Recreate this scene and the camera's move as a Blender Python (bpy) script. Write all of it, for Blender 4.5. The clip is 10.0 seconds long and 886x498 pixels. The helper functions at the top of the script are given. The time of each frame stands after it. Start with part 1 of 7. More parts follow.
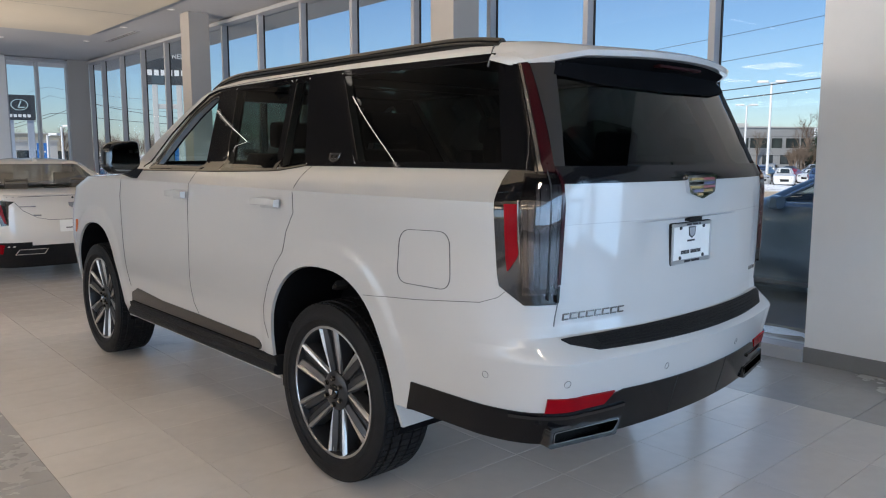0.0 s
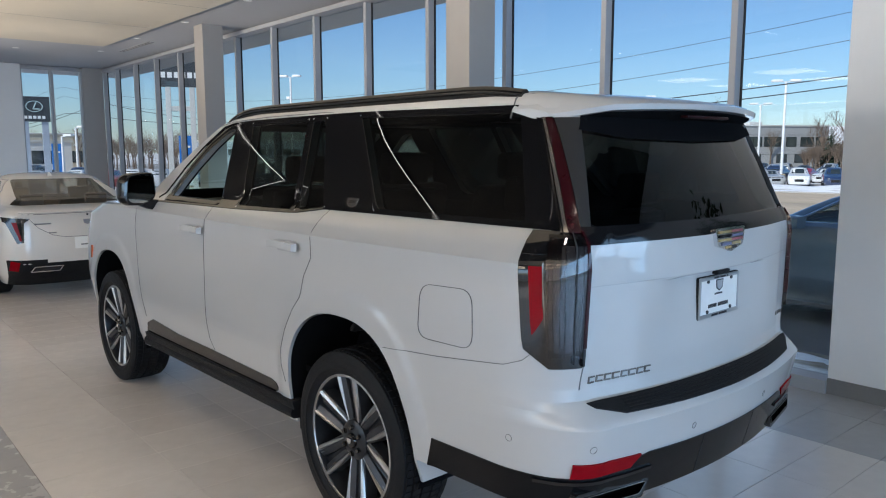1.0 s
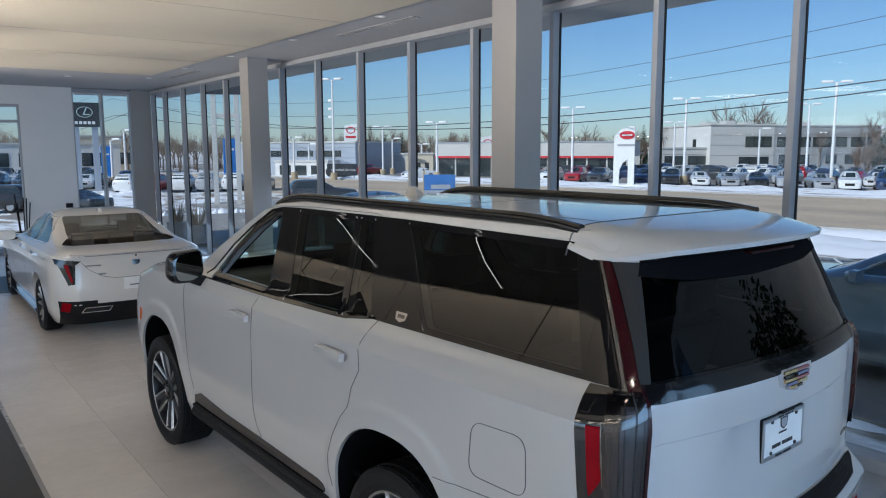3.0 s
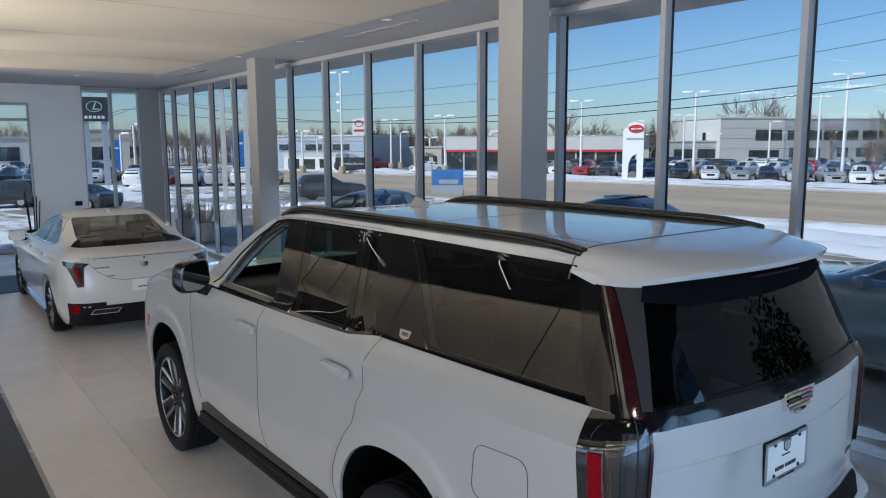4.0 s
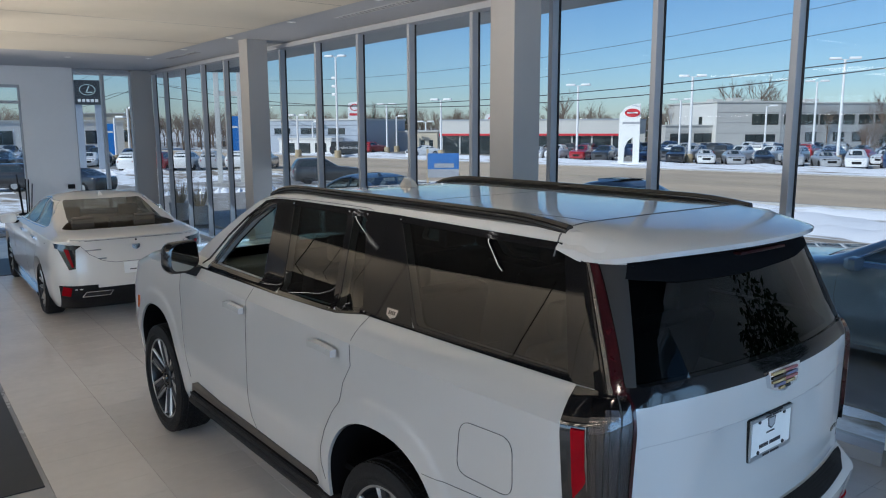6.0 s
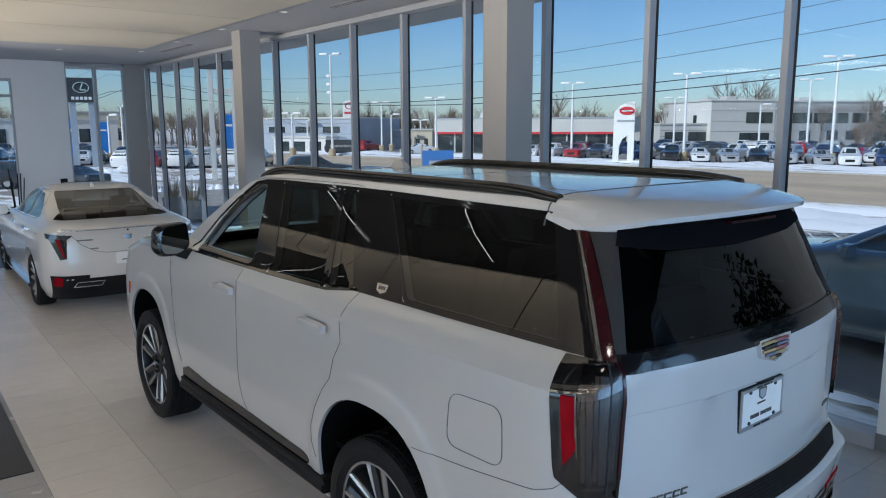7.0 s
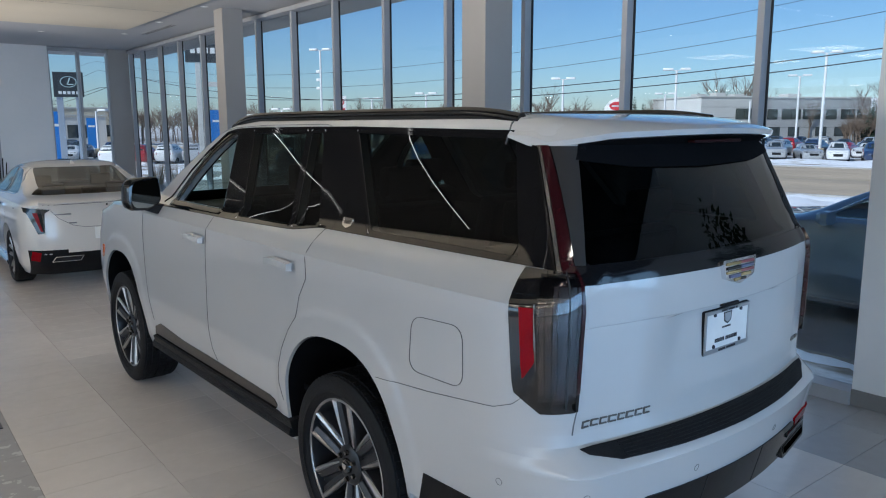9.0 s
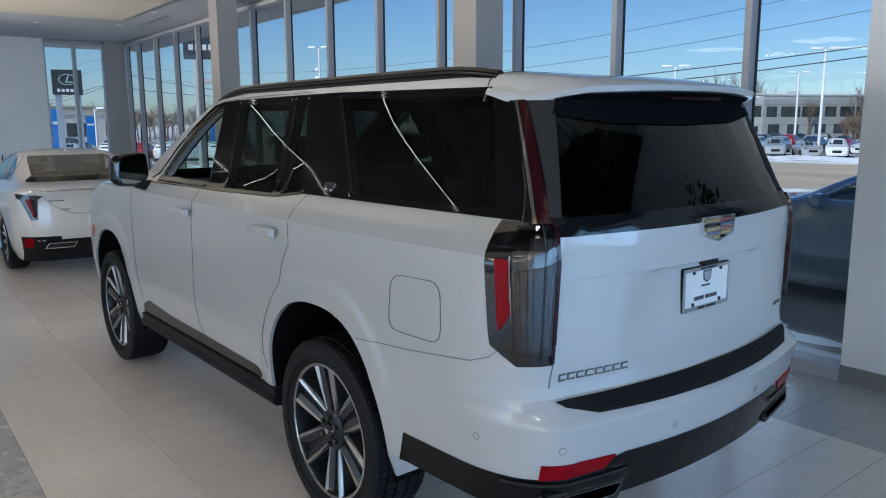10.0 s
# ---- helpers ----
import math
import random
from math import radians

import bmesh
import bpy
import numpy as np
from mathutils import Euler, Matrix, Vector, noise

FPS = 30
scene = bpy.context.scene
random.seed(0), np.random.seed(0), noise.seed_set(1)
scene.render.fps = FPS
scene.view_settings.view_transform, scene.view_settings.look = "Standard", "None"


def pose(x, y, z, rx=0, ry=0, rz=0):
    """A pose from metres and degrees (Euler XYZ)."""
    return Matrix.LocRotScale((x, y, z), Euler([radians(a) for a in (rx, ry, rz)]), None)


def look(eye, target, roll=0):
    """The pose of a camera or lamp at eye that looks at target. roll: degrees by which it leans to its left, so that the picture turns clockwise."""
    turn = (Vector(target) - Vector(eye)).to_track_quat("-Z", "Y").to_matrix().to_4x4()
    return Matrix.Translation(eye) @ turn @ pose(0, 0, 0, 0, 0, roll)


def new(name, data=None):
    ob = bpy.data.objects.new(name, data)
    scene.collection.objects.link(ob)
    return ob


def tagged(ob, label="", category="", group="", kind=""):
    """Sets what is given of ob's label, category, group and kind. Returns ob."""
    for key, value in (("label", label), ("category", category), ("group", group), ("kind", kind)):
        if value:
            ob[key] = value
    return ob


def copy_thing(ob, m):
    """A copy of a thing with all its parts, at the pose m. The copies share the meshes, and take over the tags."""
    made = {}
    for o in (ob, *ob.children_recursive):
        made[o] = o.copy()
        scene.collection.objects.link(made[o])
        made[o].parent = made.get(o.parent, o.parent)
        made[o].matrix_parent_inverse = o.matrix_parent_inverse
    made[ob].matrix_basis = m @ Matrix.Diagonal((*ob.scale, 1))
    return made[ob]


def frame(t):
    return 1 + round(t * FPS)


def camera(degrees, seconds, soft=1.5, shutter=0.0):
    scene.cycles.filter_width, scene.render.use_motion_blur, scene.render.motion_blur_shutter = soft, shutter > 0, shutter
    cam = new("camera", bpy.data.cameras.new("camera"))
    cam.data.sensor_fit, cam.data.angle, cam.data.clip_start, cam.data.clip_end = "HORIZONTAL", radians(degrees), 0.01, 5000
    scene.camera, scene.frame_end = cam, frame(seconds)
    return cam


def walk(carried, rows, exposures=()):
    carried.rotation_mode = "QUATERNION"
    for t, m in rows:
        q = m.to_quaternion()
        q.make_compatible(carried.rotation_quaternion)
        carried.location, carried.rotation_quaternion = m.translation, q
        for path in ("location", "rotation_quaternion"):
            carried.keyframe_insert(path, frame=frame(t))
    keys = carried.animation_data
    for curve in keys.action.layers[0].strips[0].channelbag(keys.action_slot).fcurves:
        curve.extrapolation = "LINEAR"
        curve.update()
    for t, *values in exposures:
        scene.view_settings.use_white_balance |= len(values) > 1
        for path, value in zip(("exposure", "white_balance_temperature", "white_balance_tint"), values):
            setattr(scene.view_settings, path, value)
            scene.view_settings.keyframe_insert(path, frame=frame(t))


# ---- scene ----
from mathutils.bvhtree import BVHTree

cam = camera(61.4, 10.0, 1.1)
PATH = [
    (0, (-2.85, -2.801, 1.51), (-1.507, -1.341, 1.257), 0.0),
    (0.5, (-2.831, -2.75, 1.601), (-1.495, -1.284, 1.345), 0.0),
    (1, (-2.82, -2.71, 1.723), (-1.5, -1.23, 1.465), -0.1),
    (1.5, (-2.792, -2.666, 1.857), (-1.493, -1.168, 1.597), -0.1),
    (2, (-2.782, -2.611, 1.987), (-1.504, -1.095, 1.726), -0.1),
    (2.5, (-2.784, -2.575, 2.12), (-1.527, -1.042, 1.86), -0.1),
    (3, (-2.768, -2.576, 2.24), (-1.529, -1.029, 1.977), -0.2),
    (4.5, (-2.737, -2.59, 2.362), (-1.521, -1.03, 2.067), -0.2),
    (5, (-2.725, -2.6, 2.362), (-1.509, -1.043, 2.053), -0.2),
    (6.5, (-2.7, -2.601, 2.276), (-1.471, -1.057, 1.951), -0.2),
    (7, (-2.69, -2.612, 2.212), (-1.456, -1.072, 1.887), -0.2),
    (7.5, (-2.679, -2.627, 2.149), (-1.441, -1.09, 1.824), -0.2),
    (8, (-2.668, -2.649, 2.077), (-1.424, -1.117, 1.751), -0.2),
    (8.5, (-2.634, -2.665, 2.001), (-1.387, -1.136, 1.673), -0.2),
    (9, (-2.611, -2.691, 1.923), (-1.36, -1.166, 1.593), -0.2),
    (9.5, (-2.589, -2.719, 1.849), (-1.338, -1.195, 1.517), -0.2),
    (10, (-2.566, -2.76, 1.772), (-1.315, -1.235, 1.439), -0.3),
]
walk(cam, [(t, look(eye, target, roll)) for t, eye, target, roll in PATH], [(0.0, 0.43, 6380, 13), (0.5, 0.40, 6250, 12), (1.0, 0.34, 5980, 10), (1.5, 0.28, 5800, 8), (2.5, 0.13, 5740, 8), (3.0, 0.07, 5710, 9), (4.5, 0.05, 5740, 9), (6.5, 0.05, 5690, 8), (7.5, 0.07, 5670, 8), (9.0, 0.12, 5610, 8), (10.0, 0.12, 5580, 8)])

# light: winter sun behind the building, clear sky, daylight through the real glass
world = bpy.data.worlds.new("world")
scene.world = world
world.use_nodes = True
wn = world.node_tree
sky = wn.nodes.new("ShaderNodeTexSky")
sky.sky_type = "NISHITA"
sky.sun_disc = False
SUN_EL, SUN_AZ = 36.0, 267.0          # degrees; azimuth of the sun clockwise from +y
sky.sun_elevation, sky.sun_rotation = radians(SUN_EL), radians(SUN_AZ)
sky.air_density, sky.dust_density, sky.ozone_density = 1.0, 0.35, 6.0
wn.nodes["Background"].inputs["Strength"].default_value = 0.095
wn.links.new(sky.outputs[0], wn.nodes["Background"].inputs[0])
sun_data = bpy.data.lights.new("sun", "SUN")
sun_data.energy, sun_data.angle, sun_data.color = 3.6, radians(0.5), (1.0, 0.93, 0.83)
sun = new("sun", sun_data)
sun_dir = Vector((math.sin(radians(SUN_AZ)) * math.cos(radians(SUN_EL)), math.cos(radians(SUN_AZ)) * math.cos(radians(SUN_EL)), math.sin(radians(SUN_EL))))
sun.matrix_world = look(sun_dir * 60, (0, 0, 0))

# area lamps added outside all four glass fronts, standing in for the sky's light
def sky_lamp(name, watts, w, h, eye, target, tint=(0.46, 0.70, 1.0)):
    d = bpy.data.lights.new(name, "AREA")
    d.shape, d.size, d.size_y, d.energy, d.color = "RECTANGLE", w, h, watts, tint
    o = new(name, d)
    o.matrix_world = look(eye, target)
sky_lamp("sky_light_east", 270, 6.6, 2.9, (3.0, -8.65, 1.6), (-3.0, -8.65, 1.6))
sky_lamp("sky_light_main", 60, 14.5, 1.7, (3.05, 7.2, 0.95), (-1.5, 7.1, -1.75), (0.66, 0.82, 1.0))
sky_lamp("sky_light_south", 580, 10.8, 3.4, (-3.9, -12.35, 1.85), (-3.9, -6.0, 1.85))
sky_lamp("sky_light_west", 250, 19.0, 1.6, (-14.4, 1.0, 2.4), (-8.0, 1.0, 2.3), (0.62, 0.79, 1.0))

THETA = -1.44                          # the building stands turned by this against the car
ROOM = pose(0, 0, 0, 0, 0, THETA)


# ---- materials ----
def node_mat(name):
    m = bpy.data.materials.new(name)
    m.use_nodes = True
    t = m.node_tree
    return m, t, t.nodes["Principled BSDF"]


def add(t, kind, **values):
    n = t.nodes.new(kind)
    for k, v in values.items():
        n.inputs[k.replace("_", " ")].default_value = v
    return n


def mat(name, color, rough=0.5, metal=0.0, coat=0.0, var=0.06, scale=6.0, bump=0.0, bump_scale=60.0, spec=0.5, rvar=0.0, random_tint=0.0):
    """A principled surface whose colour varies at two scales, with fine relief."""
    m, t, b = node_mat(name)
    tc = t.nodes.new("ShaderNodeTexCoord")
    n1 = add(t, "ShaderNodeTexNoise", Scale=scale, Detail=5.0)
    n2 = add(t, "ShaderNodeTexNoise", Scale=scale * 9.0, Detail=3.0)
    t.links.new(tc.outputs["Object"], n1.inputs["Vector"])
    t.links.new(tc.outputs["Object"], n2.inputs["Vector"])
    mix = t.nodes.new("ShaderNodeMath"); mix.operation = "MULTIPLY_ADD"
    t.links.new(n2.outputs[0], mix.inputs[0]); mix.inputs[1].default_value = 0.4
    t.links.new(n1.outputs[0], mix.inputs[2])
    ramp = t.nodes.new("ShaderNodeMapRange")
    ramp.inputs["From Min"].default_value, ramp.inputs["From Max"].default_value = 0.45, 0.95
    ramp.inputs["To Min"].default_value, ramp.inputs["To Max"].default_value = 1.0 - var, 1.0 + var
    t.links.new(mix.outputs[0], ramp.inputs["Value"])
    hsv = add(t, "ShaderNodeHueSaturation", Color=(*color, 1))
    last = ramp.outputs[0]
    if random_tint:
        oi = t.nodes.new("ShaderNodeObjectInfo")
        r2 = t.nodes.new("ShaderNodeMapRange")
        r2.inputs["To Min"].default_value, r2.inputs["To Max"].default_value = 1 - random_tint, 1 + random_tint
        t.links.new(oi.outputs["Random"], r2.inputs["Value"])
        mu = t.nodes.new("ShaderNodeMath"); mu.operation = "MULTIPLY"
        t.links.new(last, mu.inputs[0]); t.links.new(r2.outputs[0], mu.inputs[1])
        last = mu.outputs[0]
    t.links.new(last, hsv.inputs["Value"])
    t.links.new(hsv.outputs[0], b.inputs["Base Color"])
    b.inputs["Roughness"].default_value, b.inputs["Metallic"].default_value = rough, metal
    b.inputs["Coat Weight"].default_value, b.inputs["Coat Roughness"].default_value = coat, 0.02
    b.inputs["Specular IOR Level"].default_value = spec
    if rvar:
        r3 = t.nodes.new("ShaderNodeMapRange")
        r3.inputs["From Min"].default_value, r3.inputs["From Max"].default_value = 0.45, 0.95
        r3.inputs["To Min"].default_value, r3.inputs["To Max"].default_value = rough - rvar, rough + rvar
        t.links.new(mix.outputs[0], r3.inputs["Value"])
        t.links.new(r3.outputs[0], b.inputs["Roughness"])
    if bump:
        nb = add(t, "ShaderNodeTexNoise", Scale=bump_scale, Detail=4.0)
        t.links.new(tc.outputs["Object"], nb.inputs["Vector"])
        bp = add(t, "ShaderNodeBump", Strength=bump, Distance=0.01)
        t.links.new(nb.outputs[0], bp.inputs["Height"])
        t.links.new(bp.outputs[0], b.inputs["Normal"])
    return m


def glass_mat(name, tint, base=0.04, gain=0.96):
    """A thin pane: tinted see-through, with a mirror gloss that grows towards grazing angles."""
    m, t, b = node_mat(name)
    t.nodes.remove(b)
    tr = add(t, "ShaderNodeBsdfTransparent", Color=(*tint, 1))
    gl = add(t, "ShaderNodeBsdfGlossy", Color=(1, 1, 1, 1), Roughness=0.0)
    lw = add(t, "ShaderNodeLayerWeight", Blend=0.5)
    p5 = t.nodes.new("ShaderNodeMath"); p5.operation = "POWER"; p5.inputs[1].default_value = 5.0
    ma = t.nodes.new("ShaderNodeMath"); ma.operation = "MULTIPLY_ADD"; ma.inputs[1].default_value = gain; ma.inputs[2].default_value = base
    t.links.new(lw.outputs["Facing"], p5.inputs[0]); t.links.new(p5.outputs[0], ma.inputs[0])
    mx = t.nodes.new("ShaderNodeMixShader")
    t.links.new(ma.outputs[0], mx.inputs[0]); t.links.new(tr.outputs[0], mx.inputs[1]); t.links.new(gl.outputs[0], mx.inputs[2])
    t.links.new(mx.outputs[0], t.nodes["Material Output"].inputs[0])
    return m


def glow_mat(name, color, strength):
    m, t, b = node_mat(name)
    b.inputs["Emission Color"].default_value = (*color, 1)
    b.inputs["Emission Strength"].default_value = strength
    b.inputs["Base Color"].default_value = (0.8, 0.8, 0.8, 1)
    return m


PEARL = mat("pearl_white_paint", (0.50, 0.50, 0.495), 0.28, 0.0, 1.0, 0.012, 3.0)
PEARL.node_tree.nodes["Principled BSDF"].inputs["Coat IOR"].default_value = 1.45
PEARL.node_tree.nodes["Principled BSDF"].inputs["Coat Roughness"].default_value = 0.045
WHITE_CAR = mat("white_car_paint", (0.70, 0.67, 0.625), 0.3, 0.0, 1.0, 0.012, 3.0)
GLOSS_BLACK = mat("gloss_black_trim", (0.005, 0.005, 0.006), 0.04, 0.0, 0.0, 0.1, spec=0.75)
BUMPER_BLACK = mat("black_painted_bumper", (0.006, 0.006, 0.007), 0.10, 0.0, 0.0, 0.1, spec=0.22)
MOULDING = mat("satin_black_moulding", (0.007, 0.007, 0.008), 0.09, 0.0, 0.0, 0.1, spec=0.3)
SATIN_BLACK = mat("black_grained_plastic", (0.014, 0.014, 0.015), 0.55, 0.0, 0.0, 0.15, 12, 0.25, 500, spec=0.15)
SEAM = mat("panel_gap_shadow", (0.11, 0.11, 0.115), 0.7)
CHROME = mat("bright_chrome", (0.80, 0.80, 0.82), 0.08, 1.0, 0, 0.03)
DARK_CHROME = mat("dark_chrome", (0.22, 0.21, 0.20), 0.15, 1.0, 0, 0.05)
RUBBER = mat("tyre_rubber", (0.009, 0.009, 0.010), 0.55, 0.0, 0, 0.25, 20, 0.25, 300, spec=0.2)
SPOKE = mat("machined_alloy", (0.46, 0.455, 0.45), 0.34, 0.95, 0.0, 0.06, 30)
CHAMPAGNE = mat("champagne_chrome", (0.62, 0.56, 0.48), 0.18, 0.9, 0.3, 0.08, 20)
SPOKE_DARK = mat("dark_painted_alloy", (0.020, 0.021, 0.024), 0.3, 0.2, 0.2, 0.1, spec=0.3)
WELL = mat("wheel_well_felt", (0.006, 0.006, 0.007), 0.95, spec=0.05)
PRIVACY = glass_mat("privacy_glass", (0.095, 0.11, 0.10), 0.085)
REAR_TINT = glass_mat("rear_privacy_glass", (0.07, 0.078, 0.075), 0.022)
CLEAR_CAR = glass_mat("clear_car_glass", (0.60, 0.74, 0.68))
LAMP_RED = mat("red_lamp_lens", (0.24, 0.002, 0.007), 0.12, 0, 0.0, 0.12, 14, spec=0.12)
DARK_RED = mat("dark_red_lens", (0.030, 0.004, 0.006), 0.10, 0, 0.0, 0.1, spec=0.5)
LAMP_SMOKE = glass_mat("smoked_lamp_lens", (0.72, 0.70, 0.70), 0.045)
LAMP_CLEAR = mat("lamp_reflector", (0.11, 0.11, 0.115), 0.25, 0.6, 0.0, 0.06, 12)
AMBER = mat("amber_reflector", (0.62, 0.13, 0.02), 0.25, 0, 0.5)
TAN_LEATHER = mat("tan_leather", (0.17, 0.14, 0.11), 0.5, 0, 0, 0.1, 10, 0.2, 200)
GREY_ALLOY = mat("grey_painted_alloy", (0.045, 0.046, 0.05), 0.35, 0.5, 0.1, 0.1)
LEATHER = mat("dark_leather", (0.025, 0.023, 0.022), 0.5, 0, 0, 0.15, 10, 0.2, 200)
WALL = mat("painted_plaster", (0.77, 0.77, 0.765), 0.75, 0, 0, 0.025, 1.3, 0.05, 180)
SOFFIT = mat("soffit_paint", (0.50, 0.51, 0.535), 0.8, 0, 0, 0.03, 1.0)
BEIGE = mat("beige_ceiling_paint", (0.72, 0.655, 0.54), 0.85, 0, 0, 0.03, 0.8)
JOINT = mat("ceiling_joint", (0.30, 0.28, 0.25), 0.9)
COLUMN = mat("column_paint", (0.37, 0.352, 0.33), 0.7, 0, 0, 0.025, 1.5)
ALU = mat("anodised_aluminium", (0.396, 0.403, 0.418), 0.45, 0.1, 0, 0.04, 3)
GASKET = mat("black_gasket", (0.012, 0.012, 0.013), 0.6)
BASEBOARD = mat("grey_baseboard", (0.19, 0.185, 0.18), 0.6, 0, 0, 0.06)
PANE = glass_mat("window_glass", (0.93, 0.955, 0.955), 0.012, 0.35)
GROUT = mat("tile_grout", (0.09, 0.087, 0.085), 0.85, 0, 0, 0.08)
TILE = mat("porcelain_tile", (0.64, 0.60, 0.56), 0.22, 0, 0, 0.07, 1.4, 0.03, 40, 0.45, 0.05, 0.035)
GREY_TILE = mat("grey_porcelain_tile", (0.38, 0.374, 0.37), 0.26, 0, 0, 0.07, 1.4, 0.03, 40, 0.45, 0.05, 0.035)
DARK_TILE = mat("black_floor_inlay", (0.016, 0.016, 0.018), 0.4, 0, 0, 0.2, 5)
SNOW = mat("snow", (0.86, 0.87, 0.89), 0.8, 0, 0, 0.05, 0.6, 0.6, 6)
CONCRETE = mat("concrete", (0.42, 0.41, 0.39), 0.85, 0, 0, 0.12, 2, 0.2, 40)
POLE = mat("white_painted_steel", (0.82, 0.82, 0.82), 0.45, 0.1, 0, 0.04)


# ---- mesh helpers ----
def finish(name, bm, material, parent=None, label="", smooth=True, angle=38.0):
    bmesh.ops.recalc_face_normals(bm, faces=bm.faces[:])
    me = bpy.data.meshes.new(name)
    if smooth:
        for f in bm.faces:
            f.smooth = True
        for e in bm.edges:
            if len(e.link_faces) == 2 and e.calc_face_angle(0.0) > radians(angle):
                e.smooth = False
    bm.to_mesh(me)
    bm.free()
    me.materials.append(material)
    ob = new(name, me)
    if parent is not None:
        ob.parent = parent
    if label:
        ob["label"] = label
    return ob


def part(name, bm, material, parent, label="", smooth=True, angle=38.0):
    """One mesh object under a thing or under a part."""
    return finish(name, bm, material, parent, label, smooth, angle)


def thing(name, m, label, category, group="", kind=""):
    e = new(name)
    e.empty_display_size = 0.1
    e.matrix_basis = m
    return tagged(e, label, category, group, kind)


def box_into(bm, x0, x1, y0, y1, z0, z1, bevel=0.0, m=None):
    vs = [bm.verts.new(p) for p in ((x0, y0, z0), (x1, y0, z0), (x1, y1, z0), (x0, y1, z0), (x0, y0, z1), (x1, y0, z1), (x1, y1, z1), (x0, y1, z1))]
    fs = [bm.faces.new([vs[i] for i in q]) for q in ((3, 2, 1, 0), (4, 5, 6, 7), (0, 1, 5, 4), (1, 2, 6, 5), (2, 3, 7, 6), (3, 0, 4, 7))]
    if bevel:
        es = list({e for f in fs for e in f.edges})
        r = bmesh.ops.bevel(bm, geom=es, offset=bevel, segments=2, affect="EDGES", profile=0.5)
        vs = list({v for f in r["faces"] for v in f.verts} | {v for v in vs if v.is_valid})
    if m is not None:
        bmesh.ops.transform(bm, matrix=m, verts=[v for v in vs if v.is_valid])
    return bm


def box(x0, x1, y0, y1, z0, z1, bevel=0.0, m=None):
    return box_into(bmesh.new(), x0, x1, y0, y1, z0, z1, bevel, m)


def prism(points, axis, a, b, bevel=0.0):
    """A polygon in the two other axes, extruded along axis from a to b."""
    bm = bmesh.new()
    def put(p, d):
        q = list(p); q.insert("xyz".index(axis), d); return q
    lo = [bm.verts.new(put(p, a)) for p in points]
    hi = [bm.verts.new(put(p, b)) for p in points]
    n = len(points)
    bm.faces.new(lo); bm.faces.new(hi[::-1])
    for i in range(n):
        bm.faces.new((lo[i], hi[i], hi[(i + 1) % n], lo[(i + 1) % n]))
    bmesh.ops.recalc_face_normals(bm, faces=bm.faces[:])
    if bevel:
        bmesh.ops.bevel(bm, geom=bm.edges[:], offset=bevel, segments=2, affect="EDGES", profile=0.5)
    return bm


def lathe(profile, n=48, axis="x", closed=False, cap=True):
    """Profile of (radius, along) turned about an axis."""
    bm = bmesh.new()
    rings = []
    for k in range(n):
        a = 2 * math.pi * k / n
        c, s = math.cos(a), math.sin(a)
        pts = {"x": [(h, r * c, r * s) for r, h in profile], "y": [(r * c, h, r * s) for r, h in profile], "z": [(r * c, r * s, h) for r, h in profile]}[axis]
        rings.append([bm.verts.new(p) for p in pts])
    m = len(profile)
    for k in range(n):
        a, b = rings[k], rings[(k + 1) % n]
        for i in range(m if closed else m - 1):
            bm.faces.new((a[i], a[(i + 1) % m], b[(i + 1) % m], b[i]))
    if cap and not closed:
        for i in (0, m - 1):
            if profile[i][0] > 1e-6:
                bm.faces.new([r[i] for r in rings])
    bmesh.ops.remove_doubles(bm, verts=bm.verts[:], dist=1e-6)
    return bm


def loft(rings, cap=True, close=True):
    bm = bmesh.new()
    vs = [[bm.verts.new(p) for p in r] for r in rings]
    n = len(rings[0])
    for a, b in zip(vs[:-1], vs[1:]):
        for i in range(n if close else n - 1):
            bm.faces.new((a[i], a[(i + 1) % n], b[(i + 1) % n], b[i]))
    if cap:
        bm.faces.new(vs[0][::-1]); bm.faces.new(vs[-1])
    return bm


def tube(points, r, n=8, close=False, flat=1.0):
    """A round bar along a run of points."""
    pts = [Vector(p) for p in points]
    rings = []
    for i, p in enumerate(pts):
        d = (pts[min(i + 1, len(pts) - 1)] - pts[max(i - 1, 0)]).normalized()
        u = d.cross(Vector((0, 0, 1)))
        if u.length < 1e-3:
            u = Vector((1, 0, 0))
        u.normalize()
        v = u.cross(d)
        rr = r[i] if isinstance(r, (list, tuple)) else r
        rings.append([p + u * rr * math.cos(2 * math.pi * k / n) + v * rr * flat * math.sin(2 * math.pi * k / n) for k in range(n)])
    return loft(rings)


def rounded(points, r, n=4):
    """A polygon with its corners rounded."""
    out = []
    m = len(points)
    for i in range(m):
        p, a, b = Vector(points[i]), Vector(points[i - 1]), Vector(points[(i + 1) % m])
        ra = min(r, (a - p).length * 0.45, (b - p).length * 0.45)
        p0, p1 = p + (a - p).normalized() * ra, p + (b - p).normalized() * ra
        for k in range(n + 1):
            t = k / n
            out.append(tuple(p0 * (1 - t) ** 2 + p * 2 * t * (1 - t) + p1 * t * t))
    return out


